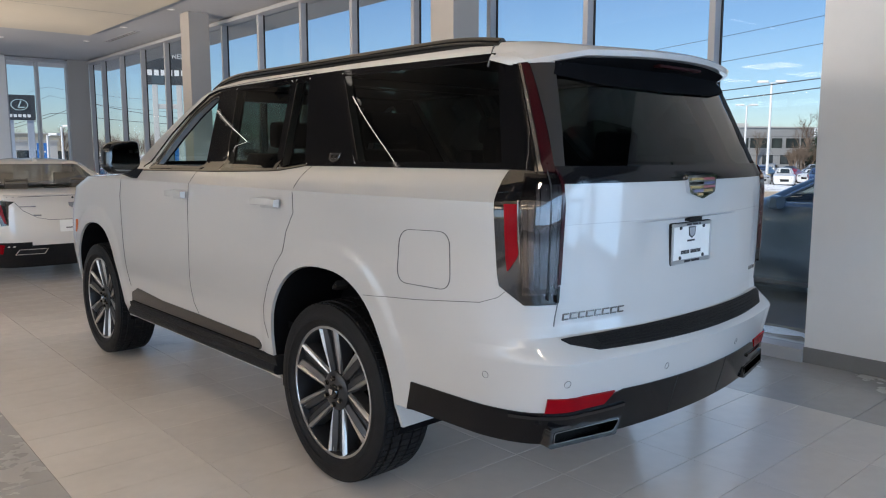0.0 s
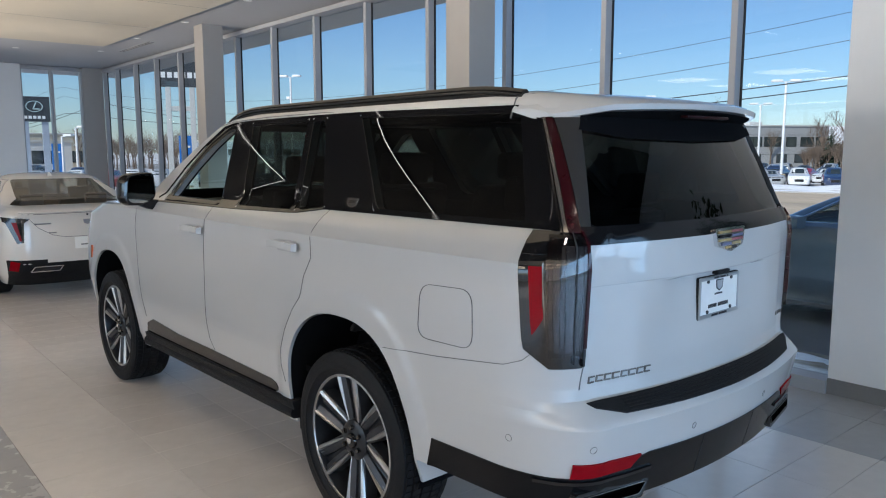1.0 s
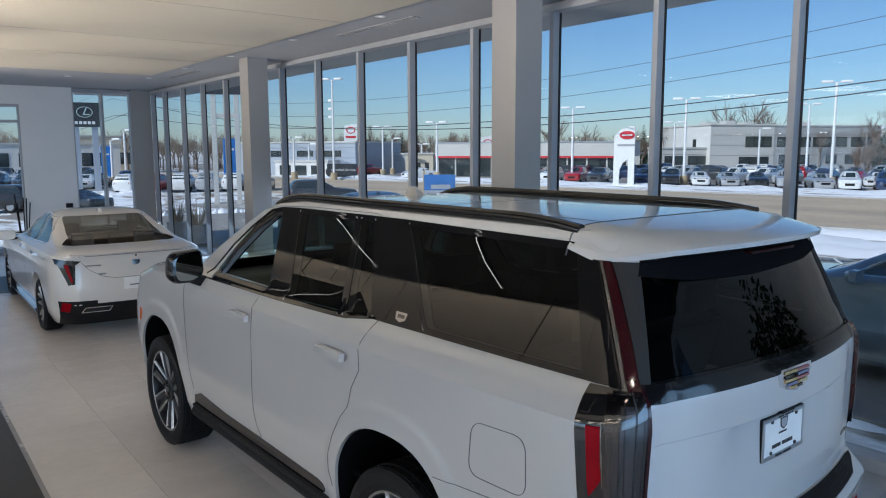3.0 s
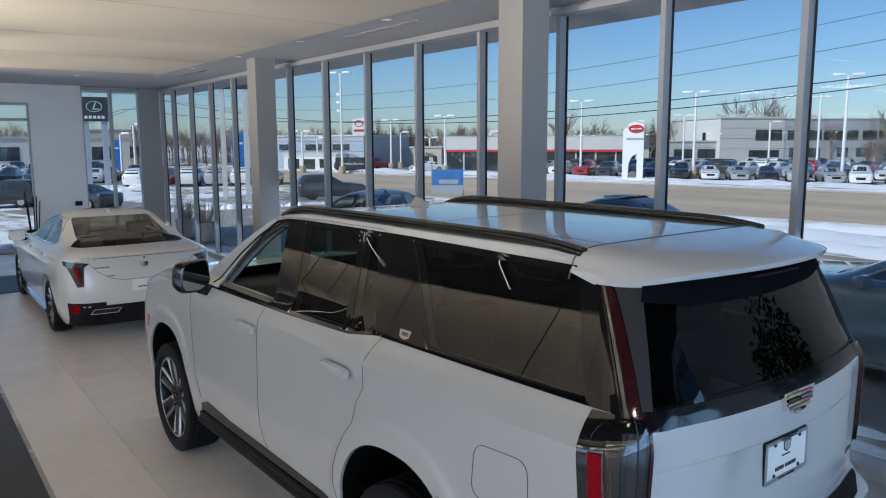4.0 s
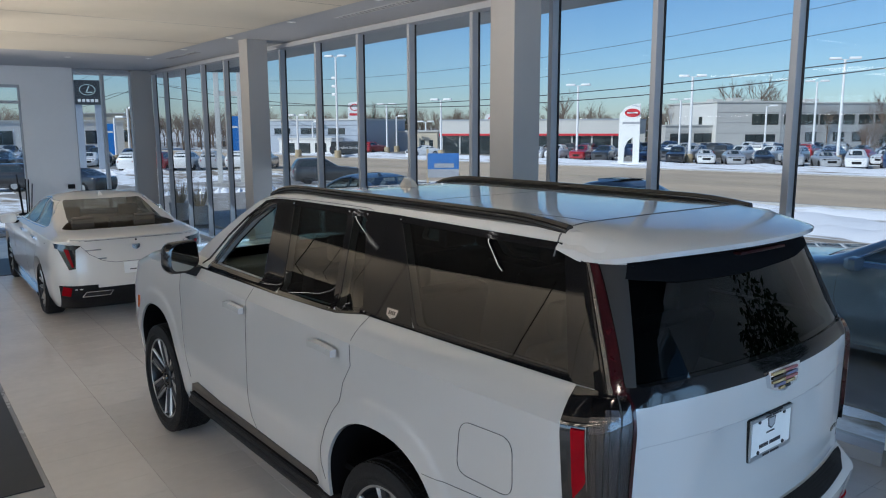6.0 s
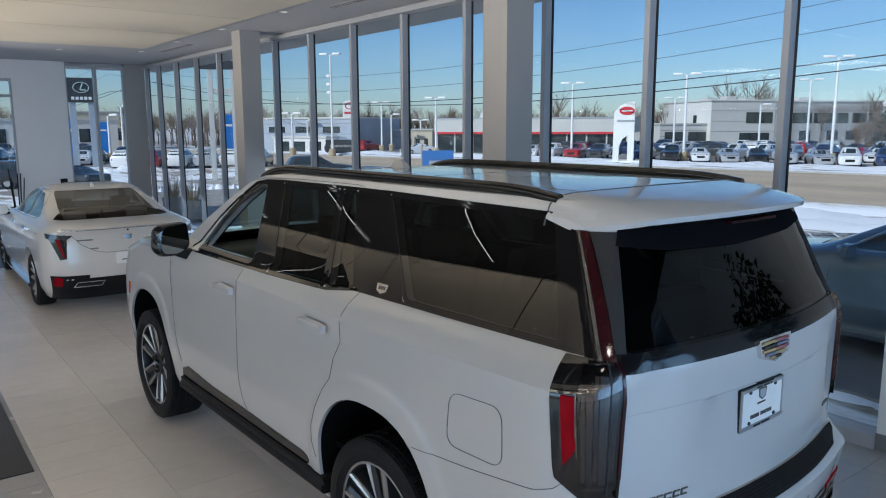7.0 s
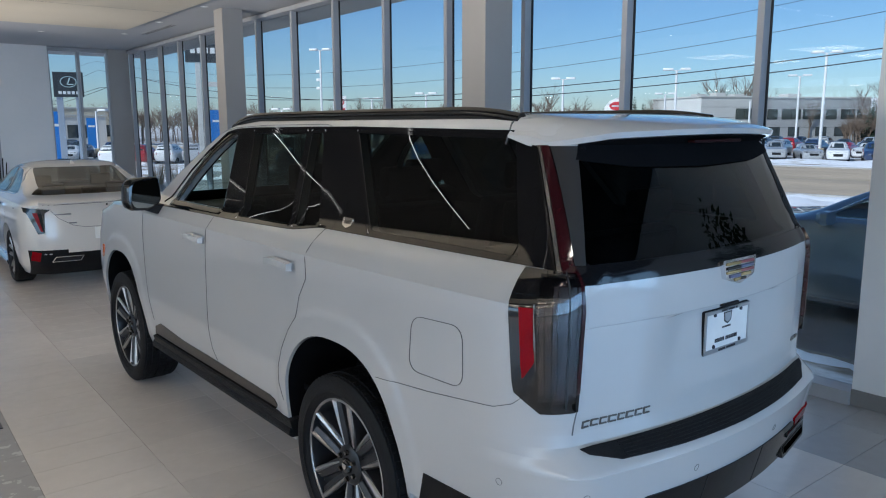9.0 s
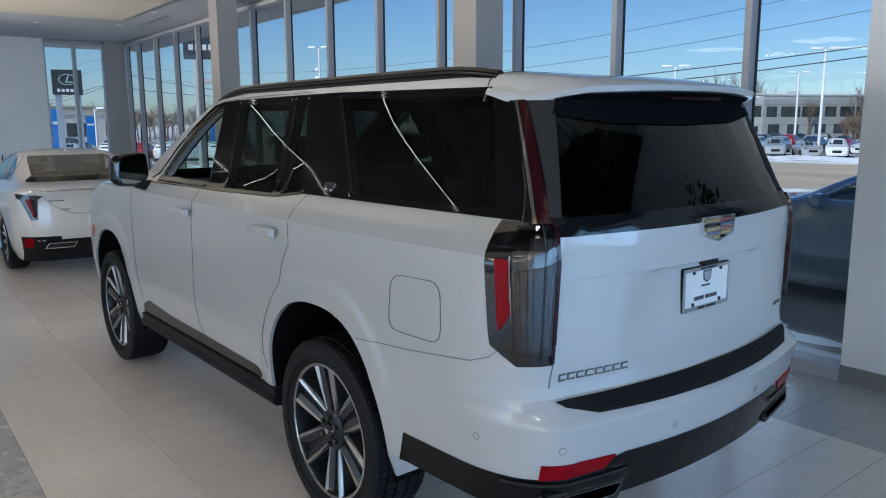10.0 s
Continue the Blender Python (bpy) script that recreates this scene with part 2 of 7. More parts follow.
def cut(bm, *cutters):
    """bm minus the closed cutters, as a new bmesh."""
    me = bpy.data.meshes.new("tmp"); bmesh.ops.recalc_face_normals(bm, faces=bm.faces[:]); bm.to_mesh(me); bm.free()
    base = new("tmp", me)
    tools = []
    for c in cutters:
        cm = bpy.data.meshes.new("tmp"); bmesh.ops.recalc_face_normals(c, faces=c.faces[:]); c.to_mesh(cm); c.free()
        ob = new("tmp", cm)
        md = base.modifiers.new("cut", "BOOLEAN"); md.operation, md.solver, md.object = "DIFFERENCE", "EXACT", ob
        tools.append(ob)
    out = bmesh.new()
    out.from_object(base, bpy.context.evaluated_depsgraph_get())
    for ob in (base, *tools):
        d = ob.data; bpy.data.objects.remove(ob); bpy.data.meshes.remove(d)
    return out


def interp(z, zs, vs):
    return float(np.interp(z, zs, vs))


class Drape:
    """Lays flat shapes onto a closed body: along x for its sides, along y for its tail or nose, along z for its top."""
    def __init__(self, bm):
        bmesh.ops.recalc_face_normals(bm, faces=bm.faces[:])
        bm.normal_update()
        self.tree = BVHTree.FromBMesh(bm)

    def hit(self, axis, a, b, off, sign):
        if axis == "x":
            o, d = Vector((sign * 4, a, b)), Vector((-sign, 0, 0))
        elif axis == "y":
            o, d = Vector((a, sign * 9, b)), Vector((0, -sign, 0))
        else:
            o, d = Vector((a, b, 5)), Vector((0, 0, -1))
        loc, nor, _, _ = self.tree.ray_cast(o, d)
        if loc is None:
            loc, nor, _, _ = self.tree.find_nearest(o + d * (3.1 if axis == "x" else 7.7))
        if nor.dot(d) > 0:
            nor = -nor
        return loc + nor * off, nor

    def patch(self, axis, poly, off=0.002, thick=0.006, step=0.06, sign=-1):
        """A polygon in the plane across axis, laid on the body with its own thickness."""
        bm = bmesh.new()
        f = bm.faces.new([bm.verts.new((p[0], p[1], 0)) for p in poly])
        lo = [min(p[i] for p in poly) for i in (0, 1)]
        hi = [max(p[i] for p in poly) for i in (0, 1)]
        for i in (0, 1):
            k = lo[i] + step
            while k < hi[i] - 0.004:
                co, no = [0, 0, 0], [0, 0, 0]
                co[i], no[i] = k, 1
                bmesh.ops.bisect_plane(bm, geom=bm.verts[:] + bm.edges[:] + bm.faces[:], plane_co=co, plane_no=no)
                k += step
        back = {}
        for v in bm.verts:
            p, nrm = self.hit(axis, v.co.x, v.co.y, off, sign)
            back[v] = p - nrm * thick
            v.co = p
        rim = [e for e in bm.edges if len(e.link_faces) == 1]
        ring = {v: bm.verts.new(back[v]) for e in rim for v in e.verts}
        for e in rim:
            a, b = e.verts
            bm.faces.new((a, b, ring[b], ring[a]))
        return bm

    def strip(self, axis, path, width=0.005, off=0.0012, sign=-1, step=0.03, height=0.0):
        """A narrow ribbon laid along a path on the body; height makes it a raised bar."""
        pts = []
        for a, b in zip(path[:-1], path[1:]):
            n = max(1, int(math.dist(a, b) / step))
            pts += [(a[0] + (b[0] - a[0]) * k / n, a[1] + (b[1] - a[1]) * k / n) for k in range(n)]
        pts.append(path[-1])
        hits = [self.hit(axis, p[0], p[1], off, sign) for p in pts]
        rows = []
        for i, (p, nrm) in enumerate(hits):
            d = hits[min(i + 1, len(hits) - 1)][0] - hits[max(i - 1, 0)][0]
            s = d.cross(nrm).normalized() * width / 2
            up = nrm * height
            rows.append([p - s - nrm * 0.004, p - s * 0.8 + up, p + s * 0.8 + up, p + s - nrm * 0.004])
        return loft(rows, cap=height > 0, close=False)


LED = glow_mat("led_diffuser", (1.0, 0.88, 0.75), 6.0)
UPLIGHT = glow_mat("added_uplight_diffuser", (1.0, 0.83, 0.64), 20.0)
PANEL = glow_mat("added_panel_glow", (1.0, 0.80, 0.58), 8.0)
SPOT = glow_mat("downlight_lens", (1.0, 0.94, 0.86), 0.3)
BLACK_CEIL = mat("black_open_ceiling", (0.012, 0.012, 0.012), 0.9)
RED_PAINT = mat("red_enamel", (0.26, 0.07, 0.08), 0.35, 0, 0.5)
GOLD = mat("gold_enamel", (0.55, 0.42, 0.20), 0.25, 0.5, 0.5)
BLUE_ENAMEL = mat("blue_enamel", (0.12, 0.13, 0.22), 0.3, 0, 0.5)
PLATE_WHITE = mat("plate_white", (0.82, 0.82, 0.80), 0.4)
INK = mat("dark_ink", (0.03, 0.03, 0.035), 0.5)
SCREEN_GREY = mat("grey_print", (0.35, 0.36, 0.38), 0.5)


def blend_mat(name, c1, c2, scale, lo, hi, rough=0.85):
    """Two ground covers broken into each other by noise, as snow over asphalt."""
    m, t, b = node_mat(name)
    tc = t.nodes.new("ShaderNodeTexCoord")
    mp = t.nodes.new("ShaderNodeMapping"); mp.inputs["Scale"].default_value = (1.0, 0.35, 1.0)
    t.links.new(tc.outputs["Object"], mp.inputs["Vector"])
    n1 = add(t, "ShaderNodeTexNoise", Scale=scale, Detail=8.0, Roughness=0.65)
    t.links.new(mp.outputs[0], n1.inputs["Vector"])
    r = t.nodes.new("ShaderNodeMapRange")
    r.inputs["From Min"].default_value, r.inputs["From Max"].default_value = lo, hi
    t.links.new(n1.outputs[0], r.inputs["Value"])
    n2 = add(t, "ShaderNodeTexNoise", Scale=scale * 22, Detail=4.0)
    t.links.new(tc.outputs["Object"], n2.inputs["Vector"])
    mx = t.nodes.new("ShaderNodeMix"); mx.data_type = "RGBA"
    mx.inputs[6].default_value, mx.inputs[7].default_value = (*c1, 1), (*c2, 1)
    t.links.new(r.outputs[0], mx.inputs[0])
    hs = t.nodes.new("ShaderNodeHueSaturation")
    r2 = t.nodes.new("ShaderNodeMapRange"); r2.inputs["To Min"].default_value, r2.inputs["To Max"].default_value = 0.8, 1.2
    t.links.new(n2.outputs[0], r2.inputs["Value"]); t.links.new(r2.outputs[0], hs.inputs["Value"])
    t.links.new(mx.outputs[2], hs.inputs["Color"]); t.links.new(hs.outputs[0], b.inputs["Base Color"])
    b.inputs["Roughness"].default_value = rough
    bp = add(t, "ShaderNodeBump", Strength=0.4, Distance=0.05)
    t.links.new(n1.outputs[0], bp.inputs["Height"]); t.links.new(bp.outputs[0], b.inputs["Normal"])
    return m


SNOW_VERGE = blend_mat("snow_over_frozen_grass", (0.84, 0.86, 0.89), (0.27, 0.22, 0.16), 0.8, 0.45, 0.57)
LOT = blend_mat("wet_asphalt_with_snow", (0.27, 0.25, 0.225), (0.80, 0.82, 0.86), 0.25, 0.54, 0.61, 0.7)
ROADM = blend_mat("salt_stained_road", (0.56, 0.44, 0.31), (0.42, 0.34, 0.25), 0.18, 0.42, 0.62, 0.9)
CLAD = mat("grey_metal_cladding", (0.55, 0.54, 0.51), 0.6, 0, 0, 0.04, 0.4)
CLAD_BLUE = mat("blue_grey_cladding", (0.36, 0.40, 0.46), 0.6, 0, 0, 0.04, 0.4)
CLAD_WHITE = mat("white_panel_cladding", (0.68, 0.67, 0.64), 0.6, 0, 0, 0.04, 0.4)
CREAM = mat("cream_render", (0.58, 0.52, 0.41), 0.8, 0, 0, 0.06, 0.5)
FAR_GLASS = mat("dark_shop_glass", (0.03, 0.04, 0.042), 0.08, 0, 0.6, 0.3, 0.6)
RED_SIGN = mat("red_sign_paint", (0.55, 0.03, 0.04), 0.45)
BLUE_SIGN = mat("blue_sign_paint", (0.02, 0.17, 0.55), 0.45)
GREY_SIGN = mat("charcoal_sign_panel", (0.045, 0.05, 0.055), 0.45, 0.1)
WIRE = mat("cable_black", (0.02, 0.02, 0.02), 0.7)
WOOD = mat("timber_post", (0.45, 0.35, 0.22), 0.8, 0, 0, 0.12, 8)
TWIG = mat("bare_twigs", (0.17, 0.125, 0.095), 0.9, 0, 0, 0.2, 0.3)
FIR = mat("dark_fir", (0.035, 0.055, 0.035), 0.9, 0, 0, 0.25, 0.5)

# ---- the car shells ----
class Shell:
    """A car body as level outlines: half width, tail and nose by height, with rounded corners, crown and taper."""
    def __init__(self, zs, w, yr, yf, rr, rf, crown, fcrown, taper, ftaper=0.03, top=None, recess=None, cols=45):
        self.recess, self.cols = recess, cols
        self.zs, self.w, self.yr, self.yf, self.rr, self.rf = zs, w, yr, yf, rr, rf
        self.crown, self.fcrown, self.taper, self.ftaper = crown, fcrown, taper, ftaper
        self.top = top

    def half(self, z, inset=0.0):
        w, yr, yf = interp(z, self.zs, self.w) - inset, interp(z, self.zs, self.yr) + inset, interp(z, self.zs, self.yf) - inset
        rx, ry = interp(z, self.zs, self.rr[0]), interp(z, self.zs, self.rr[1])
        fx, fy = interp(z, self.zs, self.rf[0]), interp(z, self.zs, self.rf[1])
        pts = []
        xe = w - rx
        for k in range(21):
            x = xe * k / 20
            pts.append((x, yr + self.crown * x * x + (self.recess(x, z) if self.recess else 0.0)))
        ye = pts[-1][1]
        for k in range(1, 11):
            a = math.pi / 2 * k / 10
            pts.append((xe + rx * math.sin(a), ye + ry * (1 - math.cos(a))))
        xf = w - fx
        yfe = yf - self.fcrown * xf * xf
        y0, y1 = ye + ry, yfe - fy
        for k in range(1, self.cols):
            pts.append((w, y0 + (y1 - y0) * k / self.cols))
        for k in range(0, 9):
            a = math.pi / 2 * k / 8
            pts.append((xf + fx * math.cos(a), y1 + fy * math.sin(a)))
        for k in range(1, 7):
            x = xf * (1 - k / 6)
            pts.append((x, yf - self.fcrown * x * x))
        out = []
        for x, y in pts:
            t = self.taper[2] * max(0.0, min(1.0, (self.taper[0] - y) / self.taper[1])) ** 1.6
            f = self.ftaper * max(0.0, min(1.5, (y - 2.0) / 2.0)) ** 2
            out.append(Vector((-x * (1 - t - f), y, z)))
        return out

    def ring(self, z, inset=0.0):
        h = self.half(z, inset)
        full = h + [Vector((-p.x, p.y, p.z)) for p in h[-2:0:-1]]
        if self.top:
            for p in full:
                p.z = self.top(p)
        return full

    def mesh(self, levels, inset=0.0):
        return loft([self.ring(z, inset) for z in levels])

    def at(self, s, z):
        """The point s metres round from the tail's middle line, on the car's left, at height z."""
        h = self.half(z)
        for a, b in zip(h[:-1], h[1:]):
            d = (b - a).length
            if s <= d:
                return a.lerp(b, s / d)
            s -= d
        return h[-1]

    def s_of(self, z, x=None, y=None):
        h, s = self.half(z), 0.0
        for a, b in zip(h[:-1], h[1:]):
            d = (b - a).length
            if x is not None and min(a.x, b.x) <= x <= max(a.x, b.x) and abs(a.x - b.x) > 1e-6:
                return s + d * abs((x - a.x) / (b.x - a.x))
            if y is not None and a.y <= y <= b.y and b.y > a.y and a.x < -0.5:
                return s + d * (y - a.y) / (b.y - a.y)
            s += d
        return s


def band(shell, drape, lo, hi, levels, off, thick, n=8, mirror=False):
    """A curved plate on the shell between two edges, each a function of height giving s."""
    rows, backs = [], []
    for z in levels:
        a, b = lo(z), hi(z)
        row, bk = [], []
        for k in range(n + 1):
            p = shell.at(a + (b - a) * k / n, z)
            q, nrm, _, _ = drape.tree.find_nearest(p)
            if nrm.dot(Vector((p.x, p.y + (1.0 if p.y < 0 else -1.0) * 0.0, 0))) < 0 and nrm.y > 0:
                nrm = -nrm
            row.append(p + nrm * off)
            bk.append(p + nrm * (off - thick))
        rows.append(row + bk[::-1])
    if mirror:
        rows = [[Vector((-p.x, p.y, p.z)) for p in r] for r in rows]
    return loft(rows)


# ---- wheels ----
def make_wheel(parent, m, R, rim_r, width, n_pairs, tyre_mat, side=-1, detail=True, nuts=6):
    """Wheel with its outer face towards local -x: barrel, tyre, spokes, nuts and cap."""
    h = width / 2
    if detail:
        prof = [(rim_r - 0.004, -h * 0.80), (rim_r + 0.010, -h * 0.93), (rim_r + 0.035, -h * 1.0), (R * 0.86, -h * 1.03), (R * 0.93, -h * 1.0), (R * 0.975, -h * 0.93), (R * 0.992, -h * 0.80)]
        prof = prof[:3] + [(R * 0.80, -h * 1.022), (R * 0.805, -h * 1.032), (R * 0.815, -h * 1.032), (R * 0.82, -h * 1.024)] + prof[3:-1]
        prof += [(R - 0.010, -h * 0.85), (R - 0.010, h * 0.85)]
        prof += [ (R * 0.975, h * 0.93), (R * 0.93, h), (R * 0.86, h * 1.03), (rim_r + 0.01, h * 0.93), (rim_r - 0.004, h * 0.8)]
    else:
        prof = [(rim_r, -h * 0.8), (rim_r + 0.02, -h * 0.96), (R * 0.9, -h), (R * 0.99, -h * 0.75), (R, 0), (R * 0.99, h * 0.75), (R * 0.9, h), (rim_r, h * 0.8)]
    barrel = lathe([(rim_r + 0.004, -h * 0.86), (rim_r - 0.004, -h * 0.88), (rim_r - 0.012, -h * 0.84), (rim_r - 0.018, -h * 0.6), (rim_r - 0.03, h * 0.5), (rim_r - 0.012, h * 0.8), (rim_r - 0.05, h * 0.4), (0.12, h * 0.25), (0.0, h * 0.25)], 64 if detail else 24, cap=False)
    wheel = part("wheel", barrel, SPOKE_DARK, parent)
    wheel.matrix_basis = m
    part("tyre", lathe(prof, 96 if detail else 28, cap=False), tyre_mat, wheel)
    if detail:
        # tread blocks in five ribs
        bm = bmesh.new()
        n = 76
        arc = 2 * math.pi * R / n
        for i, (c0, c1) in enumerate(((-0.86, -0.66), (-0.58, -0.26), (-0.18, 0.18), (0.26, 0.58), (0.66, 0.86))):
            for k in range(n):
                a = 2 * math.pi * (k + 0.37 * i) / n
                drop = 0.004 if i in (0, 4) else 0.0
                box_into(bm, c0 * h, c1 * h, -arc * 0.42, arc * 0.42, R - 0.016, R - drop, 0, Matrix.Rotation(a, 4, "X") @ Matrix.Rotation((0.14 if i % 2 else -0.10), 4, "Z"))
        tagged(part("tread", bm, tyre_mat, wheel, smooth=False), kind="stuff")
    # paired straight spokes: bright machined faces on dark flanks, a dark web between the two of a pair
    def spoke_bm(p0, p1, x0, x1, widths, depth, lean, back_w=1.3):
        rings = []
        q0, q1 = Vector((0, p0[0] * math.sin(p0[1]), p0[0] * math.cos(p0[1]))), Vector((0, p1[0] * math.sin(p1[1]), p1[0] * math.cos(p1[1])))
        d = (q1 - q0).normalized()
        tn = Vector((0, d.z, -d.y))
        n = len(widths) - 1
        for i, w in enumerate(widths):
            t = i / n
            c = q0.lerp(q1, t) + Vector((x0 + (x1 - x0) * t, 0, 0))
            lo, hi = Vector((max(0.0, -lean) * w, 0, 0)), Vector((max(0.0, lean) * w, 0, 0))
            rings.append([c - tn * w / 2 + lo, c - tn * w * 0.05 * math.copysign(1.0, lean) - Vector((0.22 * w, 0, 0)), c + tn * w / 2 + hi, c + tn * w * back_w / 2 + Vector((depth, 0, 0)), c - tn * w * back_w / 2 + Vector((depth, 0, 0))])
        return loft(rings)
    xo = -h * 0.80
    d = math.pi / n_pairs
    for k in range(n_pairs):
        a = 2 * math.pi * k / n_pairs + 0.1
        for sgn in (-1, 1):
            inner_p, outer_p = (0.088 if detail else 0.06, a + sgn * 0.80 * d), (rim_r - 0.010, a + sgn * 0.37 * d)
            face = spoke_bm(inner_p, outer_p, xo + 0.022, xo - 0.006, (0.008, 0.017, 0.025, 0.028, 0.028) if detail else (0.02, 0.036, 0.04, 0.03), 0.008, -sgn * 0.55)
            part("spoke", face, SPOKE, wheel, "machined silver spoke face" if detail else "", False)
            if detail:
                flank = spoke_bm((0.080, a + sgn * 0.74 * d), (rim_r - 0.012, a + sgn * 0.30 * d), xo + 0.030, xo + 0.010, (0.040, 0.050, 0.054, 0.052, 0.046), 0.055, 0.0)
                part("spoke_flank", flank, GREY_ALLOY, wheel, "dark painted spoke flank", False)
        if detail:
            web = spoke_bm((0.10, a), (rim_r - 0.014, a), xo + 0.055, xo + 0.040, (0.085, 0.10, 0.10, 0.10), 0.02, 0.0, 1.0)
            part("spoke_web", web, SPOKE_DARK, wheel, "dark web between two spokes", False)
    hub = lathe([(0.0, xo + 0.004), (0.075, xo + 0.008), (0.092, xo + 0.018), (0.095, xo + 0.07), (0.0, xo + 0.07)], 32)
    part("hub", hub, SPOKE_DARK, wheel)
    if detail:
        rimring = lathe([(rim_r + 0.003, -h * 0.885), (rim_r - 0.007, -h * 0.895), (rim_r - 0.010, -h * 0.86), (rim_r - 0.004, -h * 0.84)], 72, closed=True)
        part("rim_lip", rimring, SPOKE, wheel)
        for k in range(nuts):
            a = 2 * math.pi * k / nuts
            nb = lathe([(0.0, -0.014), (0.010, -0.012), (0.013, 0.0), (0.013, 0.012)], 6)
            o = part("lug_nut", nb, DARK_CHROME, wheel)
            o.location = (xo + 0.004, 0.062 * math.sin(a), 0.062 * math.cos(a))
        cap = lathe([(0.0, xo - 0.010), (0.030, xo - 0.007), (0.036, xo + 0.002), (0.036, xo + 0.02)], 28)
        part("centre_cap", cap, GLOSS_BLACK, wheel)
        crest = prism(rounded([(-0.016, 0.014), (0.016, 0.014), (0.014, -0.004), (0.0, -0.014), (-0.014, -0.004)], 0.004, 2), "x", xo - 0.014, xo - 0.006)
        part("crest", crest, CHROME, wheel, "small silver shield crest")
        disc = lathe([(0.08, h * 0.02), (0.185, h * 0.02), (0.185, h * 0.12), (0.08, h * 0.12)], 48, closed=True)
        part("brake_disc", disc, DARK_CHROME, wheel)
    return wheel


# ---- the white SUV ----
Z = [0.36, 0.46, 0.60, 0.72, 0.773, 0.788, 0.823, 0.856, 0.90, 0.96, 1.06, 1.25, 1.338, 1.36, 1.40, 1.43, 1.455, 1.60, 1.75, 1.86, 1.89, 1.918, 1.942, 1.957, 1.966]
HW = [0.93, 0.965, 0.985, 1.0, 1.003, 1.003, 1.003, 1.003, 1.002, 1.0, 0.996, 0.988, 0.983, 0.967, 0.938, 0.905, 0.872, 0.815, 0.755, 0.712, 0.701, 0.691, 0.668, 0.590, 0.35]
YR = [-1.22, -1.265, -1.300, -1.327, -1.338, -1.330, -1.288, -1.247, -1.243, -1.246, -1.249, -1.253, -1.255, -1.256, -1.255, -1.25, -1.235, -1.172, -1.105, -1.055, -1.03, -0.99, -0.93, -0.80, -0.55]
YF = [3.92, 3.97, 4.03, 4.05, 4.06, 4.06, 4.06, 4.06, 4.06, 4.06, 4.05, 3.95, 3.70, 3.10, 2.85, 2.74, 2.66, 2.42, 2.15, 1.93, 1.86, 1.75, 1.55, 1.3, 1.0]
RRX = [0.24] * 14 + [0.22, 0.20, 0.18, 0.15, 0.13, 0.12, 0.12, 0.12, 0.12, 0.12, 0.1]
RRY = [0.28, 0.30, 0.33, 0.35, 0.355, 0.35, 0.33, 0.26, 0.26, 0.26, 0.24, 0.24, 0.24, 0.24, 0.23, 0.21, 0.19, 0.17, 0.15, 0.14, 0.14, 0.14, 0.14, 0.14, 0.1]
RFX = [0.30] * 12 + [0.35, 0.4, 0.3, 0.18, 0.12, 0.10, 0.10, 0.10, 0.12, 0.12, 0.12, 0.12, 0.1]
RFY = [0.40] * 12 + [0.5, 0.5, 0.35, 0.2, 0.12, 0.10, 0.10, 0.10, 0.12, 0.14, 0.2, 0.2, 0.1]
def gate_recess(x, z):
    """The pressed-in field of the tailgate round the plate."""
    fz = interp(z, [0.90, 0.97, 1.06, 1.16, 1.235, 1.246, 1.257], [0.0, 0.006, 0.018, 0.026, 0.030, 0.028, 0.0])
    t = max(0.0, min(1.0, (0.46 + 0.5 * max(0.0, 1.24 - z) - abs(x)) / (0.20 + 0.5 * max(0.0, 1.24 - z))))
    return fz * t * t * (3 - 2 * t)
SUV = Shell(Z, HW, YR, YF, (RRX, RRY), (RFX, RFY), 0.155, 0.13, (0.3, 1.3, 0.055), recess=gate_recess, cols=210)
LEVELS = sorted(set(Z + [round(0.608 + 0.018 * k, 3) for k in range(30)] + [1.235, 1.246, 1.2515, 1.257, 1.262, 1.29, 0.40, 0.53, 1.16, 1.20, 1.28, 1.32, 1.346, 1.38, 1.415, 1.443, 1.50, 1.55, 1.65, 1.70, 1.80, 1.875, 1.903, 1.925]))

suv = thing("suv", pose(0, 0, 0), "large pearl white luxury SUV with black trim, parked on showroom tiles", "car")
solid = SUV.mesh(LEVELS)
# raised flares round the squarish wheel openings
ARCH, ARCH_Y = (0.475, 0.575), (0.038, 3.085)
def arch_at(yw, a, inset=0.0):
    c, n = math.cos(a), math.sin(a)
    return (yw + (ARCH[0] - inset) * math.copysign(abs(c) ** (1 / 1.2), c), 0.425 + (ARCH[1] - inset) * math.copysign(abs(n) ** (1 / 1.2), n))
for v in solid.verts:
    if abs(v.co.x) > 0.8:
        for yw in ARCH_Y:
            e = (abs((v.co.y - yw) / ARCH[0]) ** 2.4 + abs((v.co.z - 0.425) / ARCH[1]) ** 2.4) ** (1 / 2.4)
            f = max(0.0, min(1.0, (1.225 - e) / 0.07))
            v.co.x += math.copysign(0.008 * f * f * (3 - 2 * f), v.co.x)
lay = Drape(solid)

